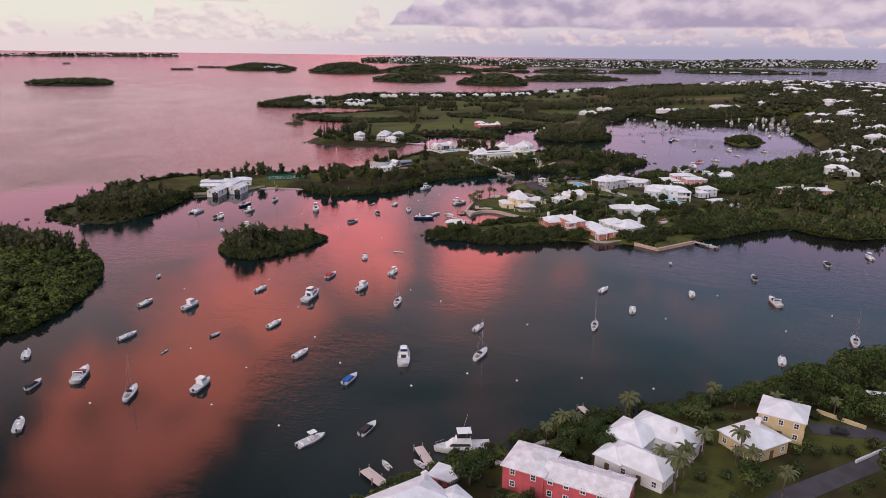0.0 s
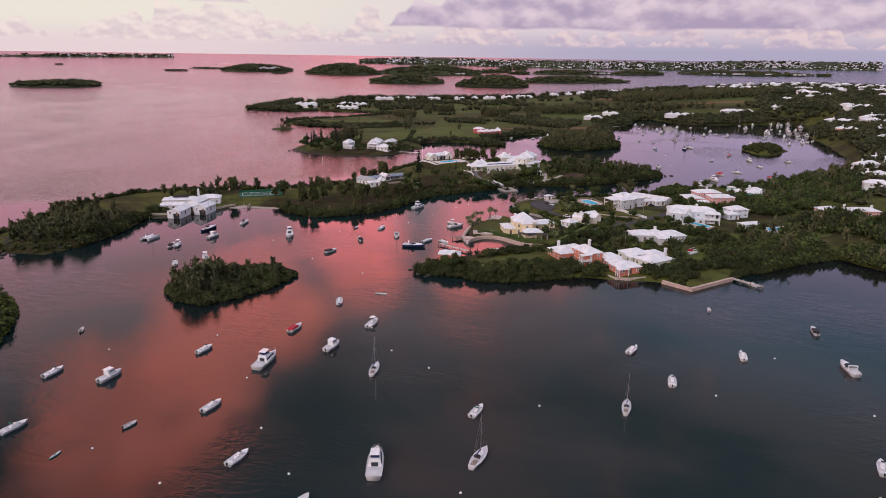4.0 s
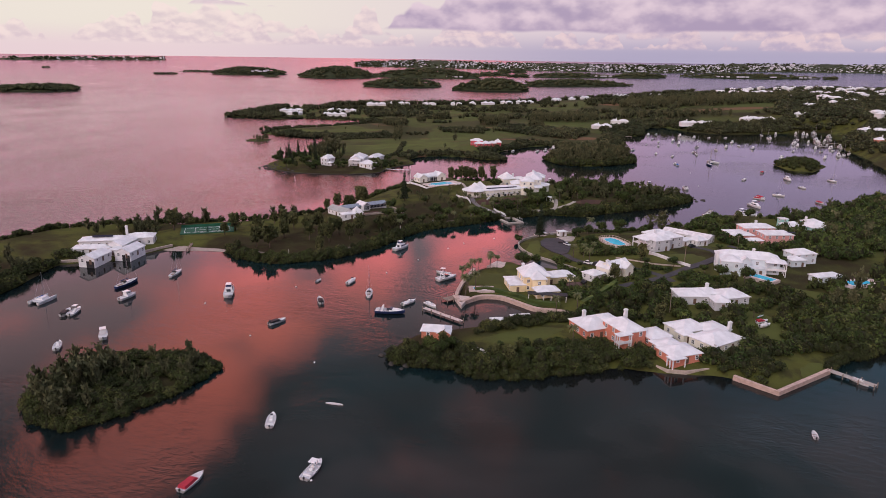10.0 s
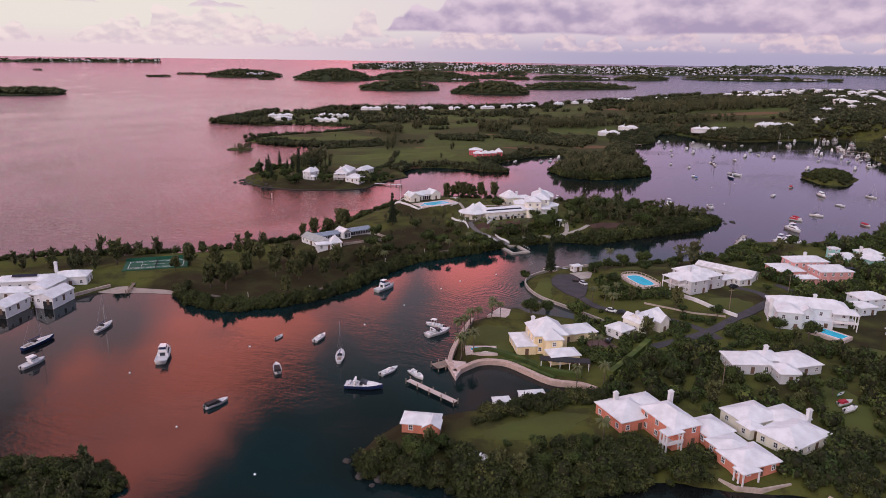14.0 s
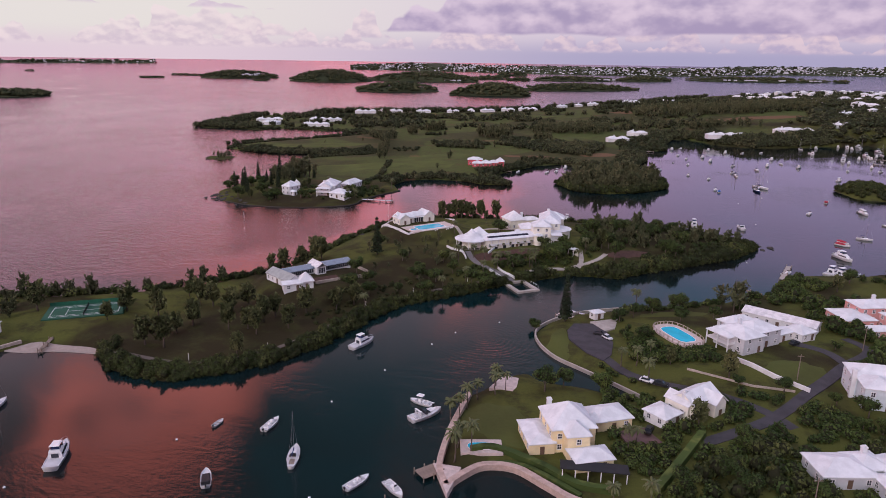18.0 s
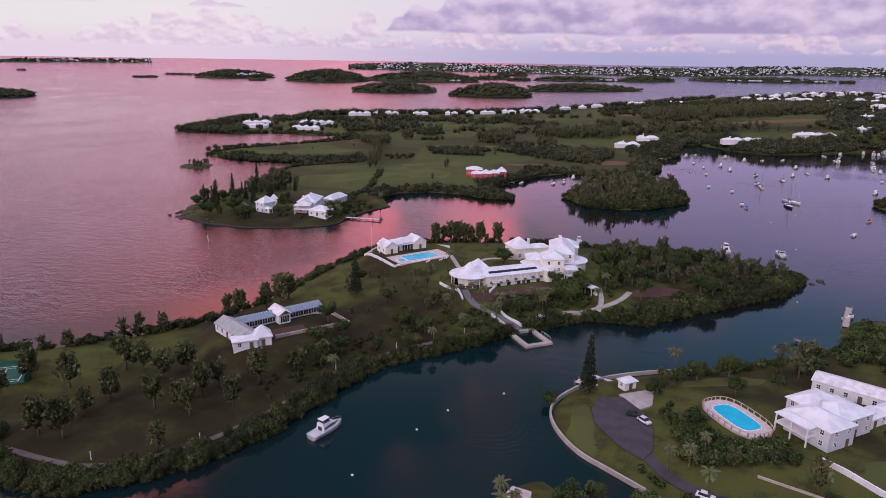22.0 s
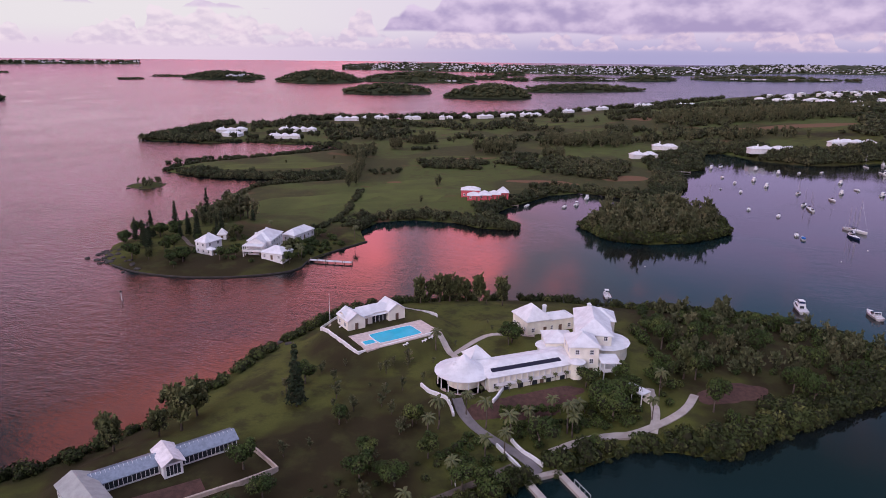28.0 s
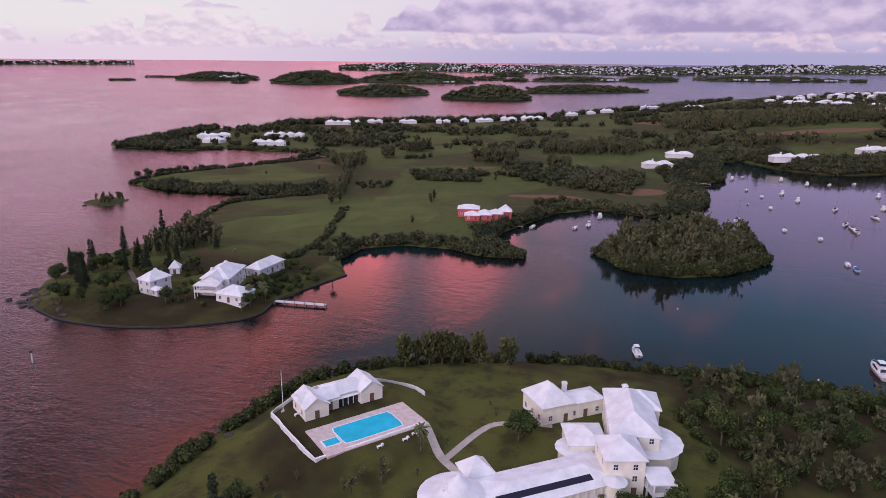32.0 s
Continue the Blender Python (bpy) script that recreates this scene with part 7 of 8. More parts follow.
    if kind == "sport":
        part("cabin", wedge(-0.16 * L, 0.30 * L, B * 0.42, B * 0.26, H, 1.6, 1.8), "gel", e)
        part("window_band", wedge(-0.13 * L, 0.23 * L, B * 0.425, B * 0.31, H + 0.65, 0.5, 0.55), "glass", e)
        part("flybridge", wedge(-0.14 * L, 0.12 * L, B * 0.36, B * 0.30, H + 1.6, 1.0, 0.5), "gel", e)
        part("bridge_screen", wedge(-0.12 * L, 0.10 * L, B * 0.33, B * 0.28, H + 2.6, 1.2, 0.4), "glass", e, "clear bridge curtains")
        part("hard_top", boxes((-0.03 * L, 0, H + 3.8, 0.25 * L, B * 0.66, 0.14), bevel=0.04), "gel", e)
        for s in (-1, 1):
            part("outrigger", rods(((0.0, s * B * 0.4, H + 1.6), (-0.12 * L, s * B * 0.62, H + 6.5), 0.04, 0.02)), "steel", e)
        part("cockpit", boxes((-0.34 * L, 0, H - 0.12, 0.28 * L, B * 0.72, 0.06)), "wood", e)
        part("bow_rail", rods(*[((0.30 * L, s * B * 0.34, H + 0.9), (0.47 * L, s * 0.1, H + 1.1), 0.03) for s in (-1, 1)]), "steel", e)
    if kind in ("sail", "saildark", "sailcat", "sailbig"):
        if kind != "sailcat":
            part("cabin", wedge(-0.12 * L, 0.24 * L, B * 0.30, B * 0.18, H * 1.02, 0.42, 0.5), "gel", e)
            part("cockpit", boxes((-0.30 * L, 0, H - 0.08, 0.22 * L, B * 0.42, 0.06)), "wood", e)
        part("mast", rods(((0.08 * L, 0, H), (0.08 * L, 0, H + 1.15 * L), 0.085, 0.05)), "steel", e)
        part("boom", rods(((0.08 * L, 0, H + 1.3), (-0.32 * L, 0, H + 1.25), 0.06)), "steel", e)
        part("sail_cover", rods(((0.06 * L, 0, H + 1.45), (-0.30 * L, 0, H + 1.4), 0.15, 0.09)), "bluec" if kind == "sailcat" else "navy", e)
        part("sprayhood", wedge(-0.16 * L, -0.04 * L, B * 0.28, B * 0.22, H + 0.38, 0.55, 0.4), "dark", e, "dark canvas sprayhood")
        part("rigging", rods(((0.49 * L, 0, H * 1.2), (0.08 * L, 0, H + 1.12 * L), 0.018, 0.018, 4), ((-0.48 * L, 0, H), (0.08 * L, 0, H + 1.14 * L), 0.018, 0.018, 4), ((0.06 * L, B * 0.45, H), (0.08 * L, 0, H + 0.8 * L), 0.018, 0.018, 4), ((0.06 * L, -B * 0.45, H), (0.08 * L, 0, H + 0.8 * L), 0.018, 0.018, 4)), "steel", e)
        if kind == "sailbig":
            part("mizzen_mast", rods(((-0.30 * L, 0, H), (-0.30 * L, 0, H + 0.8 * L), 0.08, 0.05)), "steel", e)
    if kind == "dinghy":
        part("thwart", boxes((0, 0, H - 0.15, 0.25, B * 0.8, 0.05), (-0.28 * L, 0, H - 0.15, 0.25, B * 0.8, 0.05)), "wood", e)
    if kind == "kayak":
        part("seat", boxes((-0.1, 0, H - 0.05, 0.5, 0.3, 0.1)), "dark", e)
    return e


for fleet, name in ((HARBOUR, "boats moored in the harbour"), (MOORINGS, "boats moored in the bay")):
    for kind, spots in fleet.items():
        made = {}
        if fleet is MOORINGS and kind in ("open", "cabin", "sail", "cruiser"):
            spots = spots + [(random.Random(i * 7 + len(kind)).uniform(395, 500), random.Random(i * 5 + len(kind)).uniform(800, 1035), 50 + 9 * (i % 5), spots[0][3]) for i in range(16)]
        for bx, by, ba, bl in spots:
            size = round(bl * 2) / 2
            if lookup(DIST, bx, by) > -1.5 - 0.003 * max(0, by - 600):
                continue
            if size not in made:
                made[size] = boat(kind, size)
                made[size]["group"] = name
                made[size].matrix_world = pose(bx, by, 0, 0, 0, ba)
            else:
                copy_thing(made[size], pose(bx, by, 0, 0, 0, ba))

# mooring buoys
buoy = thing("mooring_buoy", pose(-57, 182, 0), "round white mooring buoy floating on the water", "buoy", "mooring buoys")
bm = bmesh.new()
bmesh.ops.create_icosphere(bm, subdivisions=2, radius=0.32)
part("float", bm, "gel", buoy, smooth=True)
part("ring", rods(((0, 0, 0.25), (0, 0, 0.5), 0.05)), "steel", buoy)
BUOYS = [(-41, 205), (-30, 186), (-8, 172), (30, 218), (22, 176), (41, 178), (60, 172), (80, 225), (98, 180), (118, 215), (142, 230), (-78, 195), (-52, 232), (-12, 252), (0, 240), (-92, 160),
         (108, 250), (-60, 160), (-40, 150), (-70, 262), (-20, 270), (8, 180), (-100, 250), (-30, 330), (-55, 350), (-15, 420), (-80, 380), (-50, 400), (-2, 440), (20, 470), (36, 480), (12, 460), (140, 630), (118, 690), (215, 700), (160, 560), (200, 640), (240, 720)]
for bx, by in BUOYS:
    copy_thing(buoy, pose(bx, by, 0, 0, 0, bx))
mark = thing("channel_marker", pose(-100, 640, 0), "slim channel marker post standing in the sea", "marker")
part("post", rods(((0, 0, -2.4), (0, 0, 3.4), 0.16)), "white", mark)
part("topmark", boxes((0, 0, 3.3, 0.7, 0.7, 0.6)), "dark", mark)

# a small boat pulled up on the shore
beached = boat("open", 6.0)
beached.matrix_world = pose(21, 334, ground_z(21, 334) + 0.25, 6, 0, -40)
tagged(beached, "white open boat pulled up among shrubs", "boat")

for hx_, hy_, ha_, hk_ in ((120.7, 361, 20, "redcover"), (120.2, 357.6, 24, "open"), (122.6, 366.5, 35, "kayak")):
    hauled = boat(hk_, 5.0 if hk_ != "kayak" else 4.0)
    hauled.matrix_world = pose(hx_, hy_, ground_z(hx_, hy_) + 0.3, 3, 0, ha_)
    tagged(hauled, "small boat hauled out on the garden lawn", "boat")

# ---- single trees ----
TREE_SPOTS = {}
TREE_SPOTS["casuarina"] = [(92, 566), (-150, 468), (-172, 372), (-178, 362), (-168, 380), (-184, 376), (-176, 386), (-60, 540), (-50, 556)]
patch("clearing", 103, 559, 10.5, 5.5, 20, "bed", "bare reddish clearing on the wooded point", "clearing", seed=8)
TREE_SPOTS["round"] = [(-20, 520), (-14, 512), (-2, 540), (6, 528), (10, 520), (-30, 515), (20, 528), (44, 584), (36, 532), (16, 540), (62, 556), (68, 552), (72, 559), (-14, 560), (112, 478), (70, 482), (78, 476), (84, 480), (92, 484), (102, 486), (50, 428), (60, 424), (44, 424),
              (120, 366), (86, 392), (152, 440), (158, 470), (150, 486), (110, 160), (104, 164), (118, 158), (20, 134), (14, 130), (30, 140), (88, 158), (98, 160), (48, 474), (-70, 690), (-76, 686), (-100, 690), (-106, 700), (-98, 712), (-52, 690)]
TREE_SPOTS["cypress"] = [(-108, 726), (-92, 742), (-118, 708), (-90, 728)]
TREE_SPOTS["palm"] = [(50.7, 373.5), (50.7, 341.6), (59.3, 394.0), (74.1, 428.9), (69.4, 439.8), (19.5, 398.3), (17.6, 410.1), (30.6, 427.2), (20, 411), (22, 416), (19, 396), (22, 393), (18, 390), (58, 372), (62, 396), (25, 420), (33, 424), (30, 422), (34, 540), (82, 556),
             (48, 128), (52, 125), (25, 140), (29, 142), (46, 150), (66, 125), (84, 152), (88, 150), (70, 118), (88, 492), (80, 446), (74, 440), (-46, 690), (-42, 694), (46, 536), (20, 535)]
SIZE = {"casuarina": (0.95, 1.35), "round": (0.7, 1.15), "cypress": (0.75, 1.1), "palm": (0.85, 1.2)}
for kind, spots in TREE_SPOTS.items():
    for i, (tx, ty) in enumerate(spots):
        if kind in ("casuarina", "round") and not clear_of(tx, ty, 0.5):
            continue
        plant("%s%d" % (kind, i % (2 if kind in ("cypress", "palm") else 3)), tx, ty, rng.uniform(*SIZE[kind]), rng.uniform(0.9, 1.15))
KEEP += [(120.5, 366, 5), (120, 357, 6), (117, 346, 5), (146, 392, 6), (154, 390, 6)]
KEEP += [(118, 578, 5), (132, 584, 8), (30, 405, 10), (24, 400, 8), (28, 412, 8), (58, 450, 6), (88, 482, 7), (108, 437, 9), (116, 434, 8)]      # lawns

plant("cypress0", 59.2, 478, 1.5, 1.05)
plant("thin1", 123, 487, 3.0, 1.0)
plant("thin2", 126.5, 490, 2.6, 1.0)
plant("thin0", 120, 491, 2.4, 1.0)
# palms along the front of the mansion, and thin garden trees on the slope below
for i in range(8):
    tx, ty = 34 + i * 3.4 + rng.uniform(-0.5, 0.5), 551.5 + i * 1.25 + rng.uniform(-0.5, 0.5)
    plant("palm%d" % (i % 2), tx, ty, rng.uniform(0.32, 0.45), rng.uniform(0.8, 1.0))
for i in range(14):
    tx, ty = rng.uniform(-12, 28), rng.uniform(520, 575)
    if clear_of(tx, ty, 1.5) and lookup(DIST, tx, ty) > 5:
        plant("thin%d" % (i % 3), tx, ty, rng.uniform(0.5, 0.95), rng.uniform(0.8, 1.15))
# the estate's own trees: wind-shaped casuarinas on the dry slope, thin saplings and garden trees nearer the house
for i, (tx, ty, ts) in enumerate(((-85.2, 478.0, 1.5), (-74.4, 489.1, 1.5), (-69.2, 488.5, 1.35), (-70.1, 469.8, 1.4), (-56.8, 465.8, 1.4), (-55.9, 487.7, 1.4), (-61.2, 483.0, 1.35), (-46.5, 462.4, 1.4), (-37.1, 468.1, 1.3), (-33.8, 482.5, 1.5), (-23.3, 485.0, 1.3), (-17.7, 492.2, 1.2),
                                  (-51.8, 528.1, 1.3), (-40.1, 538.5, 1.7), (-38.7, 545.5, 1.5), (-73.1, 462.7, 1.1), (-72.9, 451.1, 1.6), (-79.5, 452.5, 1.5), (-48.4, 446.2, 1.1), (-46.6, 472.7, 1.4), (-50.6, 466.8, 1.2), (-81.7, 498.9, 0.9), (-43.8, 477.9, 1.2), (-44.8, 536.5, 1.1))):
    plant("casuarina%d" % (i % 3), tx, ty, ts * 0.9, 1.05)
for i, (tx, ty) in enumerate(((-2.5, 505.1), (-12.9, 526.7), (-18.2, 555.4), (6.8, 512.9), (7.7, 548.0), (13.0, 536.5), (0.8, 545.7), (-4.3, 551.7), (5.0, 526.3), (11.5, 508.2), (7.7, 565.4), (13.7, 570.4), (83.4, 558.7))):
    plant("thin%d" % (i % 3), tx, ty, 0.9 + 0.1 * (i % 4), 1.0)
for i, (tx, ty, ts) in enumerate(((-13.0, 501.6, 1.1), (9.1, 506.2, 1.0), (-2.2, 504.7, 0.8), (5.1, 519.8, 1.2), (12.8, 518.4, 1.0), (-19.5, 502.6, 1.2), (-24.2, 492.4, 1.1), (66.9, 545.6, 1.45), (46.4, 534.0, 1.3), (33.5, 516.3, 1.4), (27.5, 518.0, 1.2), (60.2, 533.6, 0.8))):
    plant("round%d" % (i % 3), tx, ty, ts, 0.9)
plant("casuarina0", -97.5, 480.5, 1.3, 1.0)
plant("casuarina2", -100.5, 472.0, 0.9, 1.0)
plant("casuarina1", -129, 480, 1.5, 1.0)
# two clipped rows of young trees over the red bed below the long wing
for i in range(13):
    plant("round%d" % (i % 3), 38.6 + i * 2.14, 544.6 + i * 0.27, 0.42, 1.25)
    if i % 2 == 0:
        plant("round%d" % ((i + 1) % 3), 39.6 + i * 1.9, 540.0 + i * 0.2, 0.4, 1.0)
for i, (tx, ty) in enumerate(((44.3, 539.5), (55.2, 537.9), (33.1, 527.8), (37.9, 530.2), (77.0, 545.8), (25.3, 519.3), (29.4, 544.2), (-13.2, 486.3), (15.5, 509.2))):
    plant("palm%d" % (i % 2), tx, ty, 1.0, 1.0)
for i in range(150):
    tx, ty = (rng.uniform(58, 165), rng.uniform(332, 500)) if i < 90 else (rng.uniform(150, 300), rng.uniform(345, 530))
    if clear_of(tx, ty, 2.0) and lookup(DIST, tx, ty) > 3:
        plant(("round%d" if i % 5 else "casuarina%d") % (i % 3), tx, ty, rng.uniform(0.5, 1.05), rng.uniform(0.8, 1.15))
for i in range(16):
    tx, ty = rng.uniform(-128, -40), rng.uniform(684, 742)
    if clear_of(tx, ty, 1.5) and lookup(DIST, tx, ty) > 4:
        plant(("round%d" if i % 2 else "casuarina%d") % (i % 3), tx, ty, rng.uniform(0.6, 1.0), rng.uniform(0.8, 1.1))
for i in range(26):
    tx, ty = rng.uniform(0, 96), rng.uniform(325, 340)
    if clear_of(tx, ty, 2.0) and lookup(DIST, tx, ty) > 3:
        plant(("round%d" if i % 3 else "casuarina%d") % (i % 3), tx, ty, rng.uniform(0.4, 0.9), rng.uniform(0.8, 1.15))
for i in range(34):
    tx, ty = rng.uniform(-16, 150), rng.uniform(108, 190)
    if clear_of(tx, ty, 2.0) and lookup(DIST, tx, ty) > 1.5:
        plant(("palm%d" % (i % 2)) if i % 3 == 0 else ("round%d" % (i % 3)), tx, ty, rng.uniform(0.7, 1.15), rng.uniform(0.8, 1.1))

# trees at their own places: x, y, size, height
COTTAGE_PINES = [(-107.5, 766.8, 1.45, 1.15), (-127.6, 738.3, 1.0, 1.0), (-128.8, 777.3, 0.9, 1.0), (-114.4, 753.8, 0.85, 0.9), (-100.5, 730.0, 1.1, 1.05), (-117.2, 709.3, 1.1, 1.0), (-130.7, 734.1, 0.8, 0.8), (-81.2, 764.1, 0.9, 0.9)]
COTTAGE_PINES += [(-119.2, 708.4, 1.20, 1.0), (-122.3, 725.6, 1.30, 1.0), (-120.0, 751.9, 1.30, 1.0), (-105.6, 731.2, 1.10, 1.0), (-98.4, 721.1, 1.00, 1.0), (-128.4, 720.5, 1.10, 1.0), (-114.5, 702.1, 1.00, 1.0)]
COTTAGE_TREES = [(-119.2, 694.4, 1.0, 1), (-133.0, 718.7, 1.0, 1), (-131.2, 728.2, 1.2, 1.1), (-122.3, 737.4, 0.9, 1), (-115.1, 737.6, 1.1, 1), (-92.2, 685.9, 1.1, 0.9), (-106.1, 714.0, 1.0, 0.8), (-97.8, 683.6, 0.8, 0.8), (-93.3, 676.6, 0.6, 0.8), (-65.2, 691.8, 0.7, 0.7), (-59.3, 670.5, 0.8, 0.7), (-91.9, 720.7, 0.7, 0.7), (-57.8, 699.9, 0.8, 0.8), (-54.6, 717.1, 0.7, 0.8), (-42.7, 722.1, 1.0, 0.9), (-37.9, 731.8, 1.0, 0.8)]
COTTAGE_TREES += [(-116.7, 689.0, 1.30, 1.0), (-128.4, 708.2, 1.20, 1.0), (-91.9, 683.9, 1.20, 1.0), (-102.5, 702.4, 1.30, 1.0), (-119.0, 727.9, 1.20, 1.0), (-111.4, 728.1, 1.10, 1.0), (-95.8, 682.2, 0.90, 1.0), (-43.5, 703.4, 0.90, 1.0)]
COTTAGE_GROVE = [(-101.3, 767.0, 2.8, 1.0), (-98.7, 771.7, 3.2, 1.1), (-94.2, 769.7, 3.4, 1.1), (-89.4, 768.6, 3.0, 1.0), (-86.2, 772.2, 3.4, 1.0), (-81.7, 768.9, 2.8, 1.0), (-98.4, 779.3, 3.4, 1.1), (-90.8, 779.6, 3.4, 1.1)]
COTTAGE_PALMS = [(-40.3, 692.4, 1, 1), (-37.6, 690.9, 1.1, 1.3), (-19.8, 727.4, 1, 1.2), (-46.4, 681.1, 0.7, 0.8), (-67.3, 746.4, 0.8, 0.9), (-101.6, 756.4, 0.6, 0.7), (-95.5, 751.0, 0.6, 0.7), (-90.9, 745.7, 0.6, 0.7)]
NEAR_TREES = [(96.7, 162.4, 1.9, 1.0), (102.1, 164.1, 1.6, 1.0), (94.4, 165.4, 1.3, 0.9), (109.5, 169.1, 1.5, 1.0), (116.2, 172.6, 1.8, 1.0), (121.8, 172.7, 1.8, 1.0), (107.2, 159.6, 1.3, 0.9), (30.8, 139.2, 1.1, 0.8), (35.9, 141.7, 1.1, 0.8), (36.9, 136.9, 1.2, 0.9), (28.6, 134.5, 0.9, 0.8), (38.2, 126.2, 1.0, 0.7), (43.1, 126.3, 1.0, 0.7), (46.2, 124.3, 1.1, 0.7)]
NEAR_TREES += [(77.2, 158.9, 1.1, 0.8), (83.6, 163.6, 1.1, 0.8), (85.3, 160.6, 1.0, 0.8), (108.0, 131.0, 1.8, 1.0), (97.5, 124.0, 1.8, 0.9), (74.4, 123.0, 1.5, 0.8), (79.9, 122.1, 1.6, 0.8), (65.5, 121.8, 1.3, 0.8), (6.5, 123.5, 1.2, 1.0), (8.5, 128.6, 1.0, 0.9), (92.1, 165.4, 1.2, 0.8), (110.3, 152.6, 1.4, 0.8), (68.2, 158.6, 0.9, 0.7), (62.3, 154.1, 0.9, 0.6), (57.5, 152.6, 0.8, 0.6)]
NEAR_PALMS = [(28.0, 142.7, 1.0, 1.0), (32.6, 144.1, 1.0, 1.0), (47.7, 151.8, 1.3, 1.0), (48.9, 120.5, 1.5, 0.95), (67.7, 134.2, 1.3, 0.9), (59.3, 134.0, 1.2, 0.9), (101.0, 155.1, 1.0, 0.7)]
ESTATE_PALMS = [(22.3, 539.3, 1.2, 1.1), (39.3, 535.3, 1.3, 0.9), (25.7, 546.6, 0.8, 0.8), (21.7, 578.4, 1.0, 1.0), (54.2, 539.5, 1.2, 1.1), (51.2, 545.6, 0.9, 1.0), (57.0, 541.5, 1.1, 1.1)]
ESTATE_TREES = [(45.2, 585.7, 1.25, 0.9), (64.7, 547.6, 1.5, 0.85), (69.4, 550.9, 1.3, 0.8), (73.4, 557.8, 0.8, 0.8), (92.1, 586.2, 1.2, 1.3), (102.3, 586.3, 1.2, 1.2), (111.7, 586.4, 1.1, 1.2), (121.0, 583.3, 1.1, 1.2), (132.2, 586.7, 1.1, 1.2), (83.6, 560.4, 1.3, 1.2), (95.2, 565.6, 1.1, 1.2), (94.3, 549.5, 1.1, 1.3), (121.2, 561.1, 1.2, 1.2), (130.8, 571.4, 1.2, 1.2), (124.1, 555.8, 1.2, 1.2), (91.3, 600.4, 0.9, 0.9), (96.0, 604.3, 0.9, 0.9), (128.3, 600.9, 1.1, 1.0), (138.9, 604.9, 1.1, 1.0), (113.1, 604.6, 1, 1)]
ESTATE_ROW = [(15.8, 632.0, 1.15, 1.25), (19.6, 633.1, 1.0, 1.2), (23.1, 633.1, 1.2, 1.3), (26.9, 633.7, 1.15, 1.3), (30.1, 634.7, 1.1, 1.2), (33.2, 634.8, 1.0, 1.2), (38.0, 632.4, 1.15, 1.3), (40.6, 630.9, 0.7, 1), (46.0, 625.3, 1.25, 1.25)]
THIN_TREES = [(13.7, 568.5, 0.8, 1.1), (9.4, 569.8, 0.7, 1.0), (5.9, 567.0, 0.7, 1), (13.5, 580.2, 0.6, 1.0), (-10.5, 569.6, 0.55, 1), (-4.5, 547.7, 0.7, 0.9), (8.5, 553.4, 0.9, 1), (12.8, 555.7, 0.9, 1.1), (10.6, 544.7, 1.0, 1), (14.0, 537.9, 1.0, 1), (-0.2, 540.6, 0.8, 1), (-18.8, 553.2, 0.5, 0.8), (3.9, 558.0, 0.4, 0.7), (38.9, 601.4, 0.5, 0.7), (39.8, 595.7, 0.5, 0.7), (27.7, 583.5, 0.6, 0.7)]
for kinds, rows in (("cypress", COTTAGE_PINES), ("round", COTTAGE_TREES), ("thin", COTTAGE_GROVE), ("palm", COTTAGE_PALMS), ("round", NEAR_TREES), ("palm", NEAR_PALMS), ("palm", ESTATE_PALMS), ("round", ESTATE_TREES), ("casuarina", ESTATE_ROW), ("thin", THIN_TREES)):
    for i, (tx, ty, ts, tt) in enumerate(rows):
        if lookup(DIST, tx, ty) > 0.5 and (kinds == "palm" or clear_of(tx, ty, 0.4)):
            plant("%s%d" % (kinds, i % (2 if kinds in ("cypress", "palm") else 3)), tx, ty, ts, tt)
plant("cypress1", -14, 548, 1.55, 1.0)

# ---- thickets ----
KEEP += [(97, 558, 6.5), (104, 561, 8), (112, 562, 6), (101, 552, 6)]      # bare clearing on the eastern point
KEEP += [(54, 535, 2.6), (60, 538, 2.6), (67, 540, 2.6), (74, 542, 2.8), (80, 545, 2.8), (86, 549, 2.8), (92, 557, 2.8), (78, 549, 2.6), (80, 558, 2.6)]      # the pale path
spots = band(ESTATE[10:21], 1.35, 4.5, 1.1, 2.1, 0.9, 1.5) + band(ESTATE[10:21], 1.5, 2.0, 0.8, 1.5, inset=-1.0)
spots += fill([(-30, 468), (-12, 490), (4, 506), (28, 519), (24, 530), (2, 522), (-18, 504), (-38, 480)], 70, 0.5, 1.3, 0.7, 1.2)
thicket("channel_mangrove", spots, BUSH, "leaf", "dense dark mangrove along the channel below the estate", "mangrove")
spots = band(ESTATE[20:29], 1.5, 2.0, 0.8, 1.5, inset=-1.0) + band(ESTATE[20:28], 1.7, 5.0, 1.4, 2.7) + band(ESTATE[3:7], 1.8, 9.0, 1.3, 2.4)
spots += band(ESTATE[27:50] + ESTATE[:1], 2.2, 5.0, 1.0, 2.2)
spots += band(ESTATE[:4], 2.6, 5.0, 0.8, 1.4) + band(ESTATE[24:32], 2.0, 9.0, 1.2, 2.4)
thicket("shore_mangrove", spots, MIDBUSH, "leaf", "dense dark mangrove shrubs along the estate's shore", "mangrove")
spots = fill([(88, 540), (176, 586), (148, 613), (100, 632), (84, 600)], 120, 0.9, 2.2, 0.8, 1.4) + fill([(20, 522), (46, 530), (84, 552), (80, 556), (60, 546), (26, 538)], 90, 0.8, 1.6)
spots += fill([(60, 546), (84, 552), (84, 566), (66, 558)], 40, 1.0, 2.0)
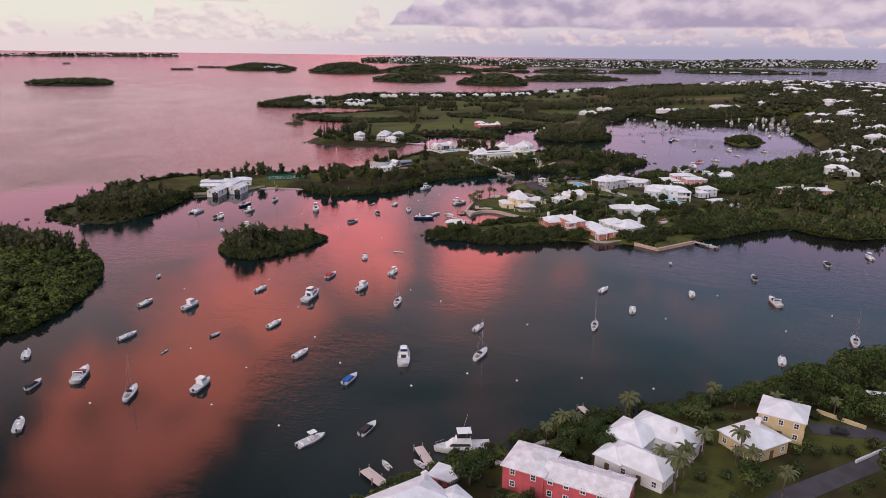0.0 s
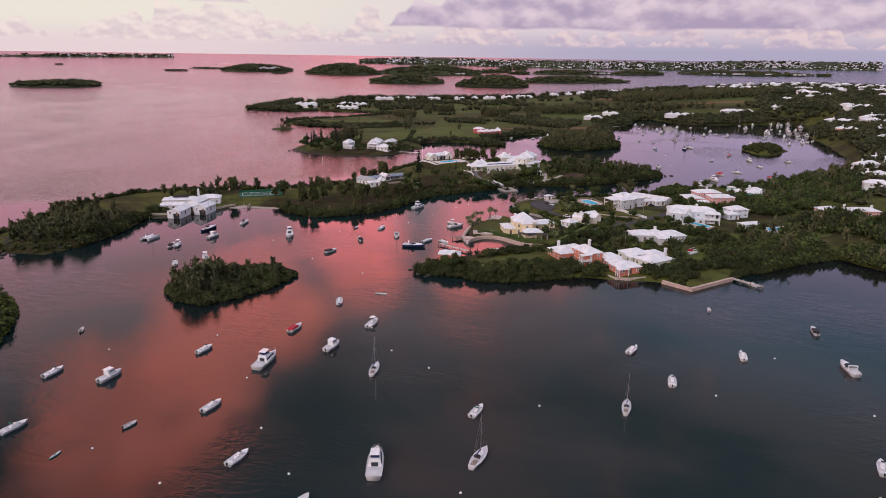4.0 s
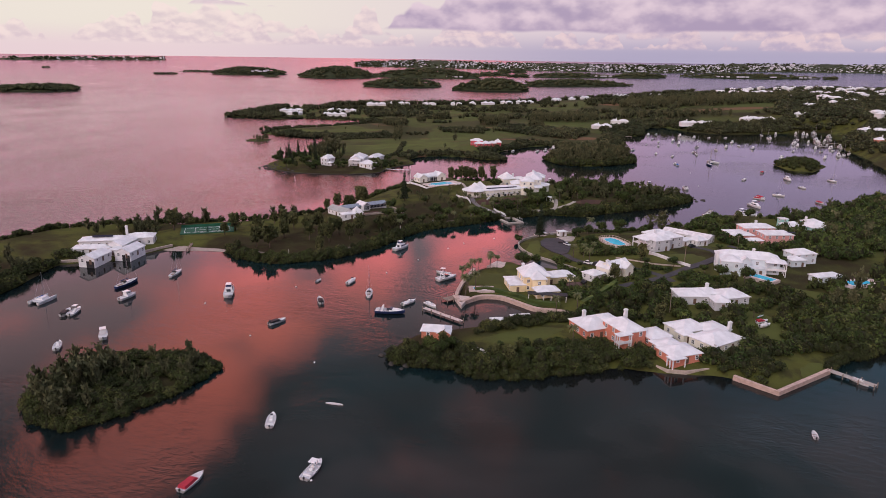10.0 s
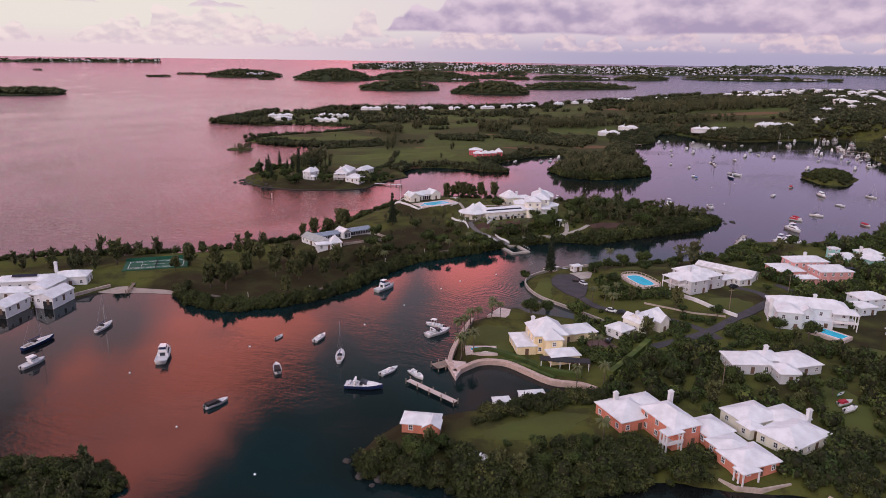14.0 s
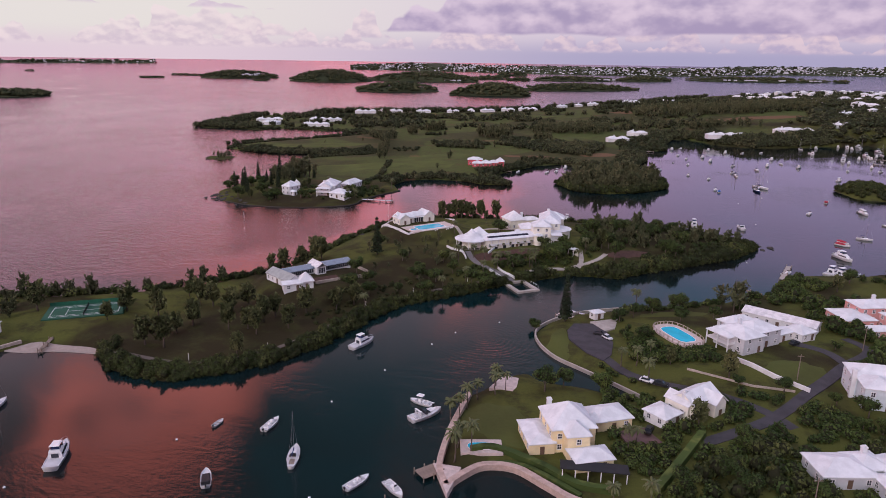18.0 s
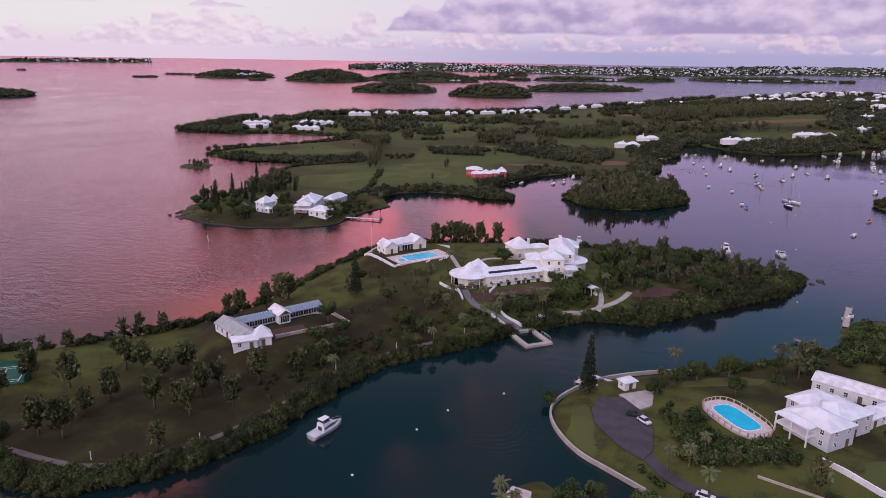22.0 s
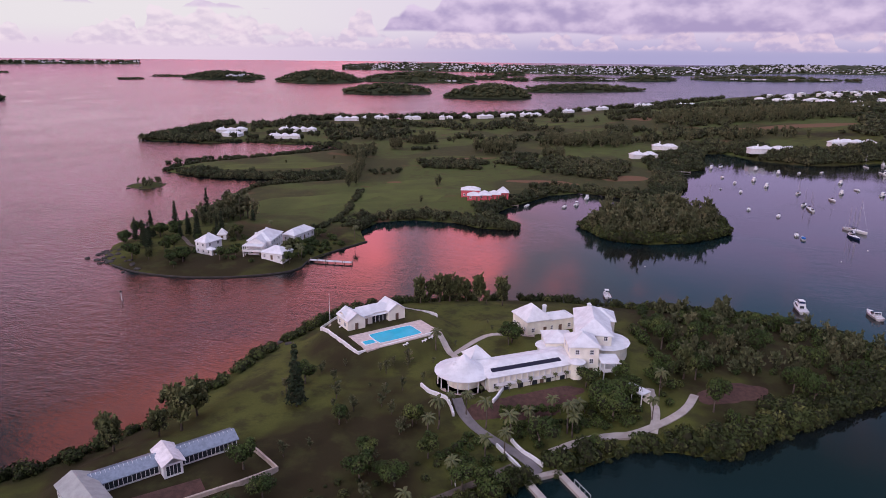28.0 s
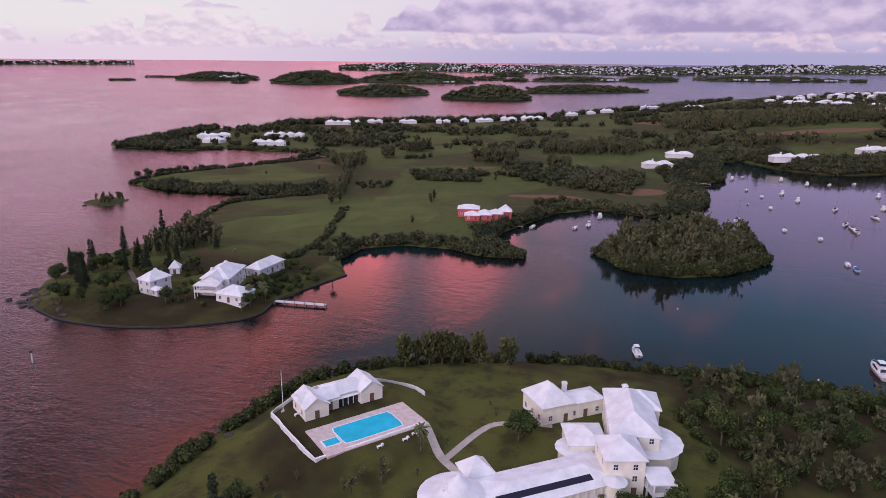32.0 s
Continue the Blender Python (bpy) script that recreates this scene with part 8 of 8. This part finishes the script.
spots += fill([(-82, 690), (-66, 684), (-44, 684), (-36, 700), (-40, 735), (-58, 740), (-84, 728), (-76, 708)], 70, 0.7, 1.6, 0.7, 1.2) + fill([(-104, 700), (-92, 684), (-84, 690), (-96, 708)], 14, 0.8, 1.6) + fill([(-44, 690), (-32, 700), (-24, 720), (-36, 738), (-52, 742), (-42, 712)], 46, 0.9, 1.9)
thicket("coastal_scrub", spots, BUSH, "leaf3", "mixed green scrub on the eastern point", "scrub")
spots = fill([(96, 548), (176, 586), (148, 613), (100, 632), (92, 600)], 64, 2.0, 3.1, 1.0, 1.6) + fill([(-204, 366), (-180, 358), (-168, 372), (-172, 392), (-196, 392)], 60, 2.2, 3.4, 1.1, 1.6)
spots += fill([(-212, 376), (-168, 368), (-163, 420), (-205, 440)], 46, 2.2, 3.4, 1.1, 1.7) + band([(-66, 527), (-85, 514), (-104, 505), (-130, 498), (-165, 494)], 5.0, 5.0, 2.0, 3.0, 1.0, 1.6, inset=-2.0) + fill([(-175, 462), (-150, 470), (-130, 476), (-132, 490), (-172, 486)], 16, 1.8, 2.8, 1.0, 1.5)
thicket("casuarina_scrub", spots, WISPS, "leaf2", "feathery casuarina saplings on the points", "scrub")
spots = band(B_SOUTH[:7], 1.4, 2.5, 0.9, 1.7, inset=-1.2) + band(B_SOUTH[11:16], 1.4, 2.5, 0.9, 1.7, inset=-1.0) + band(B_SOUTH[:8], 2.0, 9.0, 0.8, 2.6, 0.6, 1.5) + band(B_SOUTH[12:14], 1.6, 6, 1.2, 2.0) + fill([(20, 350), (56, 362), (60, 372), (24, 362)], 110, 1.0, 2.0)
spots += fill([(90, 326), (103, 317), (113, 328), (104, 334)], 60, 0.9, 2.0) + fill([(28, 330), (76, 330), (62, 342), (48, 346), (34, 339)], 90, 1.0, 2.2) + fill([(2, 336), (22, 328), (28, 332), (14, 342)], 40, 0.9, 1.9)
thicket("waterside_shrubs", spots, BUSH, "leaf", "dense dark green shrubs along the headland's shore", "shrubs")
spots = []
spots += band(B_SOUTH[13:20], 2.2, 20.0, 1.8, 3.4) + fill([(56, 366), (90, 360), (126, 340), (140, 345), (170, 360), (170, 402), (126, 392), (96, 394), (64, 384)], 340, 0.9, 2.6, 0.7, 1.6, cover=-0.1)
spots += fill([(170, 360), (190, 365), (230, 345), (330, 335), (420, 330), (420, 420), (330, 430), (240, 440), (200, 420), (170, 402)], 560, 1.4, 4.6, 0.8, 1.6, cover=-0.02)
spots += fill([(80, 331), (98, 327), (112, 334), (128, 339), (138, 347), (118, 350), (96, 338)], 130, 1.2, 2.4)
thicket("headland_shrubs", spots[::3], MIDBUSH, "leaf3", "bright garden shrubs and small trees between houses", "shrubs")
spots = [q for i, q in enumerate(spots) if i % 3]
thicket("headland_shrubs", spots, MIDBUSH, "leaf", "dense dark green shrubs and small trees between houses", "shrubs")
spots = fill([(60, 384), (100, 396), (128, 396), (118, 412), (96, 420), (74, 420), (60, 424), (56, 390)], 220, 0.9, 1.9) + fill([(74, 442), (100, 440), (100, 450), (84, 454), (76, 458)], 170, 1.0, 1.7)
spots += fill([(126, 430), (200, 440), (300, 500), (330, 600), (260, 566), (220, 535), (160, 515), (146, 480), (150, 450)], 700, 1.2, 3.4, 0.8, 1.5, cover=-0.2) + band([(76, 482), (76, 460), (78, 446)], 1.5, 3, 0.8, 1.4)
spots += fill([(124, 488), (150, 498), (178, 520), (172, 534), (140, 516)], 90, 0.9, 2.2) + band(BAY[16:19], 1.6, 5, 0.8, 1.6) + band([(62, 440), (74, 426), (84, 416)], 1.4, 3, 0.8, 1.3)
thicket("headland_casuarinas", fill([(130, 338), (170, 356), (210, 345), (330, 340), (420, 335), (420, 420), (240, 440), (170, 402), (150, 372)], 110, 2.0, 3.4, 1.0, 1.6) + fill([(150, 480), (240, 545), (330, 600), (330, 500), (260, 460)], 40, 2.2, 3.6, 1.0, 1.6), WISPS, "leaf2", "olive casuarinas among the houses", "trees")
thicket("garden_shrubs", spots, MIDBUSH, "leaf3", "garden shrubs and hedges round the houses", "shrubs")
spots = fill(SMALL_ISLE, 330, 1.2, 2.2, 0.7, 1.1, land=0.0) + band(SMALL_ISLE + SMALL_ISLE[:1], 1.2, 2.0, 0.9, 1.6, inset=-0.4) + fill(BAY_ISLE, 160, 1.6, 2.4, land=1)
thicket("islet_shrubs", spots, BUSH, "leaf", "low dark mangrove covering the islet", "mangrove")
spots = fill([(-103, 304), (-95, 293), (-86, 292), (-84, 318), (-94, 328)], 36, 1.9, 3.0, 1.2, 1.7, land=0.8) + fill(SMALL_ISLE, 26, 1.4, 2.3, 1.2, 1.8, land=0.8) + fill([(-66, 312), (-58, 322), (-66, 330)], 7, 1.1, 1.6, 1.3, 2.0)
thicket("islet_casuarinas", spots, WISPS, "leaf2", "thin casuarinas rising from the islet", "trees")
spots = fill(WEST_ISLE, 1700, 2.2, 3.6, 0.75, 1.0, land=-0.5) + band(WEST_ISLE[:9], 1.4, 3, 1.4, 2.4, 0.6, 0.9, inset=-0.6)
thicket("west_mangrove", spots, MIDBUSH, "leaf4", "solid low yellow-green mangrove canopy on the western island", "mangrove")
spots = fill([(-150, 282), (-180, 303), (-210, 313), (-215, 296), (-180, 286)], 80, 2.4, 3.6, 1.0, 1.5, land=0.5)
thicket("west_casuarinas", spots, WISPS, "leaf2", "grey-green casuarinas behind the mangrove", "trees")
spots = fill(CASUARINA_ISLE, 150, 2.2, 3.8, 0.9, 1.5, land=0.5) + fill(CASUARINA_ISLE, 60, 3.4, 4.8, 1.1, 1.6, land=6.0)
thicket("casuarina_wood", spots, WISPS, "leaf2", "tall dense casuarina wood covering the islet", "wood")
spots = band(CASUARINA_ISLE + CASUARINA_ISLE[:1], 2.0, 5, 1.6, 3.2, inset=-0.5) + fill(CASUARINA_ISLE, 90, 2.0, 2.8, 0.8, 1.1)
thicket("wood_edge", spots, MIDBUSH, "leaf", "dark shrubs along the islet's edge", "shrubs")
spots = fill([(-30, 105), (0, 130), (45, 150), (100, 168), (140, 188), (200, 210), (220, 180), (160, 100), (-20, 90)], 420, 0.8, 1.9, cover=0.0) + band(SHORE[1:13], 1.3, 4, 0.9, 1.8, inset=0.6)
thicket("near_shrubs", spots[::2], BUSH, "leaf", "dark green garden shrubs on the near shore", "shrubs")
spots = spots[1::2] + fill([(88, 156), (100, 168), (140, 186), (200, 208), (215, 180), (150, 150), (112, 152)], 150, 1.6, 3.0, 0.9, 1.3)
thicket("near_shrubs", spots, BUSH, "leaf3", "green garden shrubs on the near shore", "shrubs")
# golf land: belts of scrub and open fairways
GOLF = [(-140, 690), (-20, 740), (60, 770), (80, 840), (200, 860), (230, 960), (320, 1090), (480, 1050), (560, 1120), (500, 1600), (300, 1580), (-100, 1440), (-290, 1300), (-300, 1150), (-90, 1120), (-200, 950), (-110, 880)]
spots = band(C_SOUTH[9:28], 2.2, 8.0, 1.4, 3.0) + band(C_WEST[3:20], 2.4, 5.0, 1.2, 2.4) + band([(-214, 988), (-184, 1012), (-140, 1032), (-111, 1064), (-94, 1108), (-85, 1141)], 3.0, 5.0, 1.6, 2.6)
spots += band([(-50, 925), (-73, 914), (-110, 914), (-152, 918), (-179, 936)], 2.4, 14.0, 1.6, 3.2, inset=-10.0)
spots += band([(-107, 873), (-90, 882), (-70, 896), (-47, 908)], 2.2, 5.0, 1.0, 2.0) + band([(-42, 746), (-34, 761), (-29, 796), (-29, 831), (-28, 854)], 2.4, 4.0, 1.0, 2.0)
spots += fill([(7, 948), (62, 946), (65, 986), (6, 988)], 110, 2.0, 3.6, 0.8, 1.2) + fill([(-30, 916), (-5, 922), (-6, 942), (-32, 936)], 16, 1.4, 2.4)
spots += fill([(74, 980), (108, 930), (156, 900), (184, 960), (184, 987), (124, 1009), (88, 1030)], 240, 2.4, 4.2, 0.8, 1.2) + fill([(-46, 742), (-30, 752), (-12, 780), (-24, 790), (-40, 764)], 26, 1.0, 2.2)
spots += fill([(46, 776), (60, 790), (62, 812), (44, 806)], 30, 1.8, 3.0) + fill([(200, 960), (226, 972), (256, 984), (268, 1030), (250, 1050), (205, 1000)], 120, 2.2, 3.8) + fill([(84, 854), (104, 866), (126, 872), (116, 884), (92, 876)], 30, 1.6, 2.6)
spots += fill([(178, 858), (206, 900), (214, 938), (204, 956), (192, 920), (172, 872)], 70, 2.0, 3.4) + fill([(-10, 1062), (24, 1064), (20, 1076), (-12, 1074)], 14, 1.6, 3.0)
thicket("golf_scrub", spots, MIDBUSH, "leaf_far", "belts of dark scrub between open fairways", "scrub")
spots = [q for q in fill(GOLF, 1500, 2.6, 5.4, 0.7, 1.2, cover=0.20) if q[1] > 1130] + band(C_SOUTH[27:34], 2.6, 20, 2.4, 4.4) + band(C_WEST[:4], 3, 22, 2.4, 4.4) + band(C_NORTH[3:], 5, 24, 3, 6, inset=4)
spots += fill([(-270, 1200), (-200, 1160), (-120, 1150), (-60, 1180), (-40, 1260), (-120, 1340), (-200, 1360), (-260, 1300)], 110, 2.4, 4.6) + fill([(210, 1104), (278, 1136), (328, 1139), (330, 1112), (420, 1160), (300, 1190)], 90, 3.0, 5.0)
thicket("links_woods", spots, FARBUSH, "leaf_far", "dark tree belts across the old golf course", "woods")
# groves of casuarinas, each on its own ground
spots = fill([(-112, 742), (-92, 750), (-88, 790), (-112, 790)], 34, 2.2, 3.0, 1.3, 1.9) + fill(ROCK_ISLE, 18, 1.0, 1.8, 1.2, 1.8, land=2)
spots += band([(-35, 866), (-36, 898), (-38, 941), (-41, 1004)], 5.0, 6.0, 2.4, 3.6, 1.2, 1.7) + fill([(-61, 1003), (-32, 1012), (-35, 1058), (-71, 1063)], 46, 2.8, 4.2, 0.9, 1.4)
spots += fill([(-26, 1062), (-11, 1062), (-11, 1076), (-26, 1078)], 9, 3.2, 4.4, 1.2, 1.6) + fill([(-7, 1108), (19, 1108), (19, 1124), (-7, 1124)], 16, 3.0, 4.4, 1.1, 1.6)
spots += fill([(57, 1026), (93, 1028), (99, 1066), (60, 1064)], 52, 3.2, 4.8, 1.2, 1.6) + fill([(126, 1094), (217, 1084), (236, 1140), (134, 1140)], 130, 3.2, 4.8, 1.0, 1.5) + fill([(120, 1004), (139, 1005), (139, 1024), (120, 1024)], 14, 3.2, 4.4, 1.1, 1.5)
spots += fill([(290, 1250), (422, 1225), (549, 1250), (620, 1330), (470, 1330), (320, 1320)], 330, 3.6, 5.6, 1.0, 1.5) + fill([(230, 1110), (420, 1100), (420, 1150), (240, 1150)], 50, 3.0, 4.6, 1.0, 1.5)
for tx, ty, ts in ((22, 868, 2.6), (24, 880, 2.8), (12, 815, 2.0), (-70, 1000, 1.6), (-52, 1012, 2.0), (-108, 978, 1.4), (70, 952, 2.6), (150, 1160, 3.4), (40, 1130, 3.2), (60, 1200, 3.6), (120, 1230, 3.6), (4, 1180, 3.0)):
    spots.append((tx, ty, ground_z(tx, ty) - 0.3, ts, ts * 1.3))
thicket("golf_casuarinas", spots, WISPS, "leaf2", "grey-green casuarina groves on the old golf course", "trees")
EAST = [(200, 420), (330, 420), (430, 330), (900, 330), (1600, 900), (2000, 2500), (1500, 2500), (700, 1850), (500, 1600), (560, 1120), (540, 1000), (430, 780), (390, 680), (300, 560)]
spots = fill([(330, 430), (420, 330), (760, 330), (980, 800), (900, 1150), (560, 1150), (535, 1000), (450, 860), (400, 690), (330, 600), (300, 540)], 4600, 3.0, 6.2, 0.6, 1.05)
spots += fill([(470, 1042), (620, 1040), (720, 1200), (560, 1260), (470, 1120)], 600, 3.5, 6.5, 0.6, 1.0)
spots += fill([(425, 800), (445, 879), (470, 930), (535, 1000), (600, 1000), (520, 880), (470, 790)], 330, 3.0, 5.5, 0.7, 1.0, land=0.0) + fill([(430, 740), (500, 860), (560, 980), (700, 960), (620, 720)], 420, 3.0, 5.5, 0.7, 1.1)
spots += fill(EAST, 2600, 4.5, 8.5, 0.55, 0.9) + fill([(560, 1120), (900, 1100), (1000, 1700), (700, 1800), (500, 1600)], 1300, 4, 7.5, 0.55, 0.9)
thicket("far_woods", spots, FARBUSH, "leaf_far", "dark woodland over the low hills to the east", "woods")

# ---- distant islands and town ----


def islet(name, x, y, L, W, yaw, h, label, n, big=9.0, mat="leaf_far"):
    """A low wooded island: a rock base and a canopy of clumps."""
    z0 = sea_z(math.hypot(x, y))
    top = max(h - 8, 0.3 * h)
    seg = 28
    vs, fs = [], []
    for k, (f, zz) in enumerate(((1.0, -6), (0.98, 0.8), (0.8, top * 0.40), (0.45, top * 0.84))):
        for i in range(seg):
            a = 2 * math.pi * i / seg
            m_ = f * (1 + 0.16 * math.sin(3 * a + x) + 0.10 * math.sin(5 * a + y))
            vs.append((L / 2 * m_ * math.cos(a), W / 2 * m_ * math.sin(a), zz))
        if k:
            fs += [((k - 1) * seg + i, (k - 1) * seg + (i + 1) % seg, k * seg + (i + 1) % seg, k * seg + i) for i in range(seg)]
    fs.append(tuple(range(3 * seg, 4 * seg)))
    e = thing(name, pose(x, y, z0, 0, 0, yaw), label, "island", "distant islands")
    part("shore", (vs, fs), "farland", e, smooth=True)
    out = []
    for _ in range(n):
        a, q = rng.uniform(0, 6.28), math.sqrt(rng.uniform()) * 0.97
        m_ = q * (1 + 0.16 * math.sin(3 * a + x) + 0.10 * math.sin(5 * a + y))
        zz = top * (1 - q ** 2.4)
        s = rng.uniform(0.6, 1.1) * big
        out.append((L / 2 * m_ * math.cos(a), W / 2 * m_ * math.sin(a), zz, s, s * rng.uniform(0.6, 0.95)))
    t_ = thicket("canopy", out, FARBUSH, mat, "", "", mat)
    t_.parent = e
    return e


# name, x, y, length, depth, turn, height, crowns
ISLETS = (("wooded_island", -925, 1760, 190, 90, 30, 16, 330), ("reef_islet", -1800, 3375, 34, 20, 10, 4, 12), ("wooded_island", -840, 3215, 310, 150, 20, 30, 330), ("reef_islet", -1090, 3340, 150, 40, 10, 7, 50),
          ("reef_islet", -1137, 3050, 90, 40, 15, 9, 50), ("reef_islet", -664, 2920, 66, 34, 10, 10, 40), ("wooded_island", -414, 2990, 300, 150, 12, 44, 420), ("wooded_island", -40, 3150, 440, 130, -6, 38, 480),
          ("reef_islet", -266, 3200, 80, 30, 0, 9, 30), ("wooded_island", 245, 3450, 150, 40, 0, 16, 70), ("wooded_island", -112, 2235, 240, 80, 10, 26, 340), ("wooded_island", 155, 2090, 190, 85, 4, 33, 340),
          ("reef_islet", 52, 2072, 34, 22, 0, 13, 24), ("wooded_island", 450, 2480, 420, 85, 20, 22, 380), ("wooded_island", 338, 3775, 62, 40, 0, 20, 40), ("wooded_island", 412, 3822, 84, 40, 0, 22, 50),
          ("wooded_island", 362, 3345, 104, 50, 5, 14, 70), ("wooded_island", 612, 3400, 400, 90, 4, 19, 230), ("wooded_island", 932, 3425, 240, 90, 4, 22, 190), ("wooded_island", 1440, 3462, 590, 110, -14, 20, 320), ("wooded_island", 1795, 3366, 60, 40, 0, 12, 34))
for nm, x, y, L, W, yaw, h, n in ISLETS:
    islet(nm, x, y, L, W, yaw, h, "small dark rocky islet out in the sound" if nm == "reef_islet" else "low dark wooded island far out in the sound", n, 5.5 if nm == "reef_islet" else 7.5 if y < 2700 else 8.5)
for x, y, k_ in ((-800, 3170, 4), (-770, 3200, 3), (30, 3105, 3), (70, 3095, 2), (-256, 3180, 2), (1300, 3440, 3), (1380, 3420, 4), (1520, 3405, 3), (1640, 3375, 4), (720, 3385, 3), (760, 3380, 2)):
    for c_ in range(k_):
        e = thing("house", pose(x + 17 * c_ + rng.uniform(-4, 4), y - 26 + rng.uniform(-16, 16), sea_z(math.hypot(x, y)) + (14 + rng.uniform(-5, 6) if x < -700 else 5), 0, 0, rng.uniform(-30, 30)), "tiny white-roofed house on a distant island", "house", "houses on the far islands")
        w_ = rng.uniform(9, 15)
        part("wall", boxes((0, 0, 0, w_, 8, 5)), "town", e)
        part("roof", hip_roof(w_, 8, 2.5, 2.4), "town", e)


def town_ridge(name, pts, h0, n_tree, n_house, label, depth=260, scale=1.0):
    """A far shore along a line: land, trees and very many white houses."""
    e = thing(name, Matrix.Identity(4), label, "town")
    c = curve_pts(pts, 8)
    vs, fs = [], []
    for i, q in enumerate(c):
        d = Vector(q).normalized()
        rise = min(1.0, 0.18 + i / 9.0)
        for k, (off, hh) in enumerate(((-20, -20), (0, 1.5), (0.35 * depth, h0 * 0.6), (0.7 * depth, h0), (depth, h0 * 0.7))):
            p_ = q + d * off
            z = sea_z(min(p_.length, 4890)) + rise * hh * (1 + 0.25 * math.sin(i * 0.9) + 0.15 * math.sin(i * 2.3)) if k else sea_z(q.length) - 8
            vs.append((p_.x, p_.y, z))
        if i:
            fs += [((i - 1) * 5 + k, i * 5 + k, i * 5 + k + 1, (i - 1) * 5 + k + 1) for k in range(4)]
    part("shore", (vs, fs), "farland", e, smooth=True)

    def spot(lean=1.0):
        i = rng.uniform() ** lean * (len(c) - 1.001)
        q = c[int(i)].lerp(c[int(i) + 1], i % 1)
        t = rng.uniform(0.02, 0.95)
        p_ = q + q.normalized() * t * depth
        hh = h0 * (0.6 * t / 0.35 if t < 0.35 else 0.6 + 0.4 * min(1, (t - 0.35) / 0.35))
        return p_.x, p_.y, sea_z(min(p_.length, 4890)) + min(1.0, 0.18 + i / 9.0) * hh * 0.95
    out = []
    for _ in range(n_tree):
        x, y, z = spot()
        s = rng.uniform(6, 13) * max(scale, 0.5 if h0 < 6 else 0.8)
        out.append((x, y, z - 1, s, s * rng.uniform(0.5, 0.8)))
    t_ = thicket("canopy", out, FARBUSH, "leaf", "", "")
    if t_:
        t_.parent = e
    vs, fs = [], []
    for _ in range(n_house):
        x, y, z = spot(0.72)
        a = rng.uniform(-0.5, 0.5)
        w_, d_, h = rng.uniform(10, 26) * scale, rng.uniform(8, 12) * scale, rng.uniform(2, 5) * scale
        o = len(vs)
        g = hip_roof(w_, d_, h, 3.0)
        bx = [(sx_ * w_ / 2, sy_ * d_ / 2, zz) for zz in (-3, h) for sx_, sy_ in ((-1, -1), (1, -1), (1, 1), (-1, 1))]
        for p_ in bx + g[0]:
            vs.append((x + math.cos(a) * p_[0] - math.sin(a) * p_[1], y + math.sin(a) * p_[0] + math.cos(a) * p_[1], z + 2 * scale + p_[2]))
        fs += [(o, o + 1, o + 5, o + 4), (o + 1, o + 2, o + 6, o + 5), (o + 2, o + 3, o + 7, o + 6), (o + 3, o, o + 4, o + 7)] + [tuple(i_ + o + 8 for i_ in f) for f in g[1]]
    hs = part("houses", (vs, fs), "town", e, "very many small white-roofed houses")
    hs["kind"] = "stuff"
    return e


town_ridge("town_shore", [(-480, 4150), (-85, 4140), (684, 3960), (1285, 3850), (1700, 3950), (2300, 3750)], 24, 1900, 1700, "far wooded shore dotted with white houses", 300, 0.46)
town_ridge("far_peninsula", [(-2500, 3650), (-2182, 3903), (-2002, 4030), (-1798, 4143), (-1603, 4256)], 9, 240, 60, "thin far peninsula with white houses", 80, 0.42)
town_ridge("east_shore", [(1900, 2900), (2300, 3100), (2800, 3300)], 22, 200, 560, "hills with scattered white houses", 300, 0.8)

# white houses among the eastern woods
for k_ in range(340):
    x, y = rng.uniform(420, 1700), rng.uniform(600 if k_ < 150 else 1150, 2500)
    if not inside(EAST, x, y) or x < (0.30 if k_ < 150 else 0.40) * y or x > 0.68 * y:
        continue
    a, w_, d_, h, z = rng.uniform(-0.6, 0.6), rng.uniform(10, 20), rng.uniform(8, 11), rng.uniform(3, 6), ground_z(x, y)
    e = thing("house", Matrix.Translation((x, y, z)) @ Matrix.Rotation(a, 4, "Z"), "distant white-roofed house on a wooded hill", "house", "houses on the wooded hills")
    bx = [(sx_ * w_ / 2, sy_ * d_ / 2, zz) for zz in (-3, h + 2) for sx_, sy_ in ((-1, -1), (1, -1), (1, 1), (-1, 1))]
    part("wall", (bx, [(0, 1, 5, 4), (1, 2, 6, 5), (2, 3, 7, 6), (3, 0, 4, 7)]), "white", e)
    part("roof", hip_roof(w_, d_, h + 2, 2.4), "white", e)
for src in list(TREES.values()):
    for ch in list(src.children):
        bpy.data.objects.remove(ch)
    bpy.data.objects.remove(src)
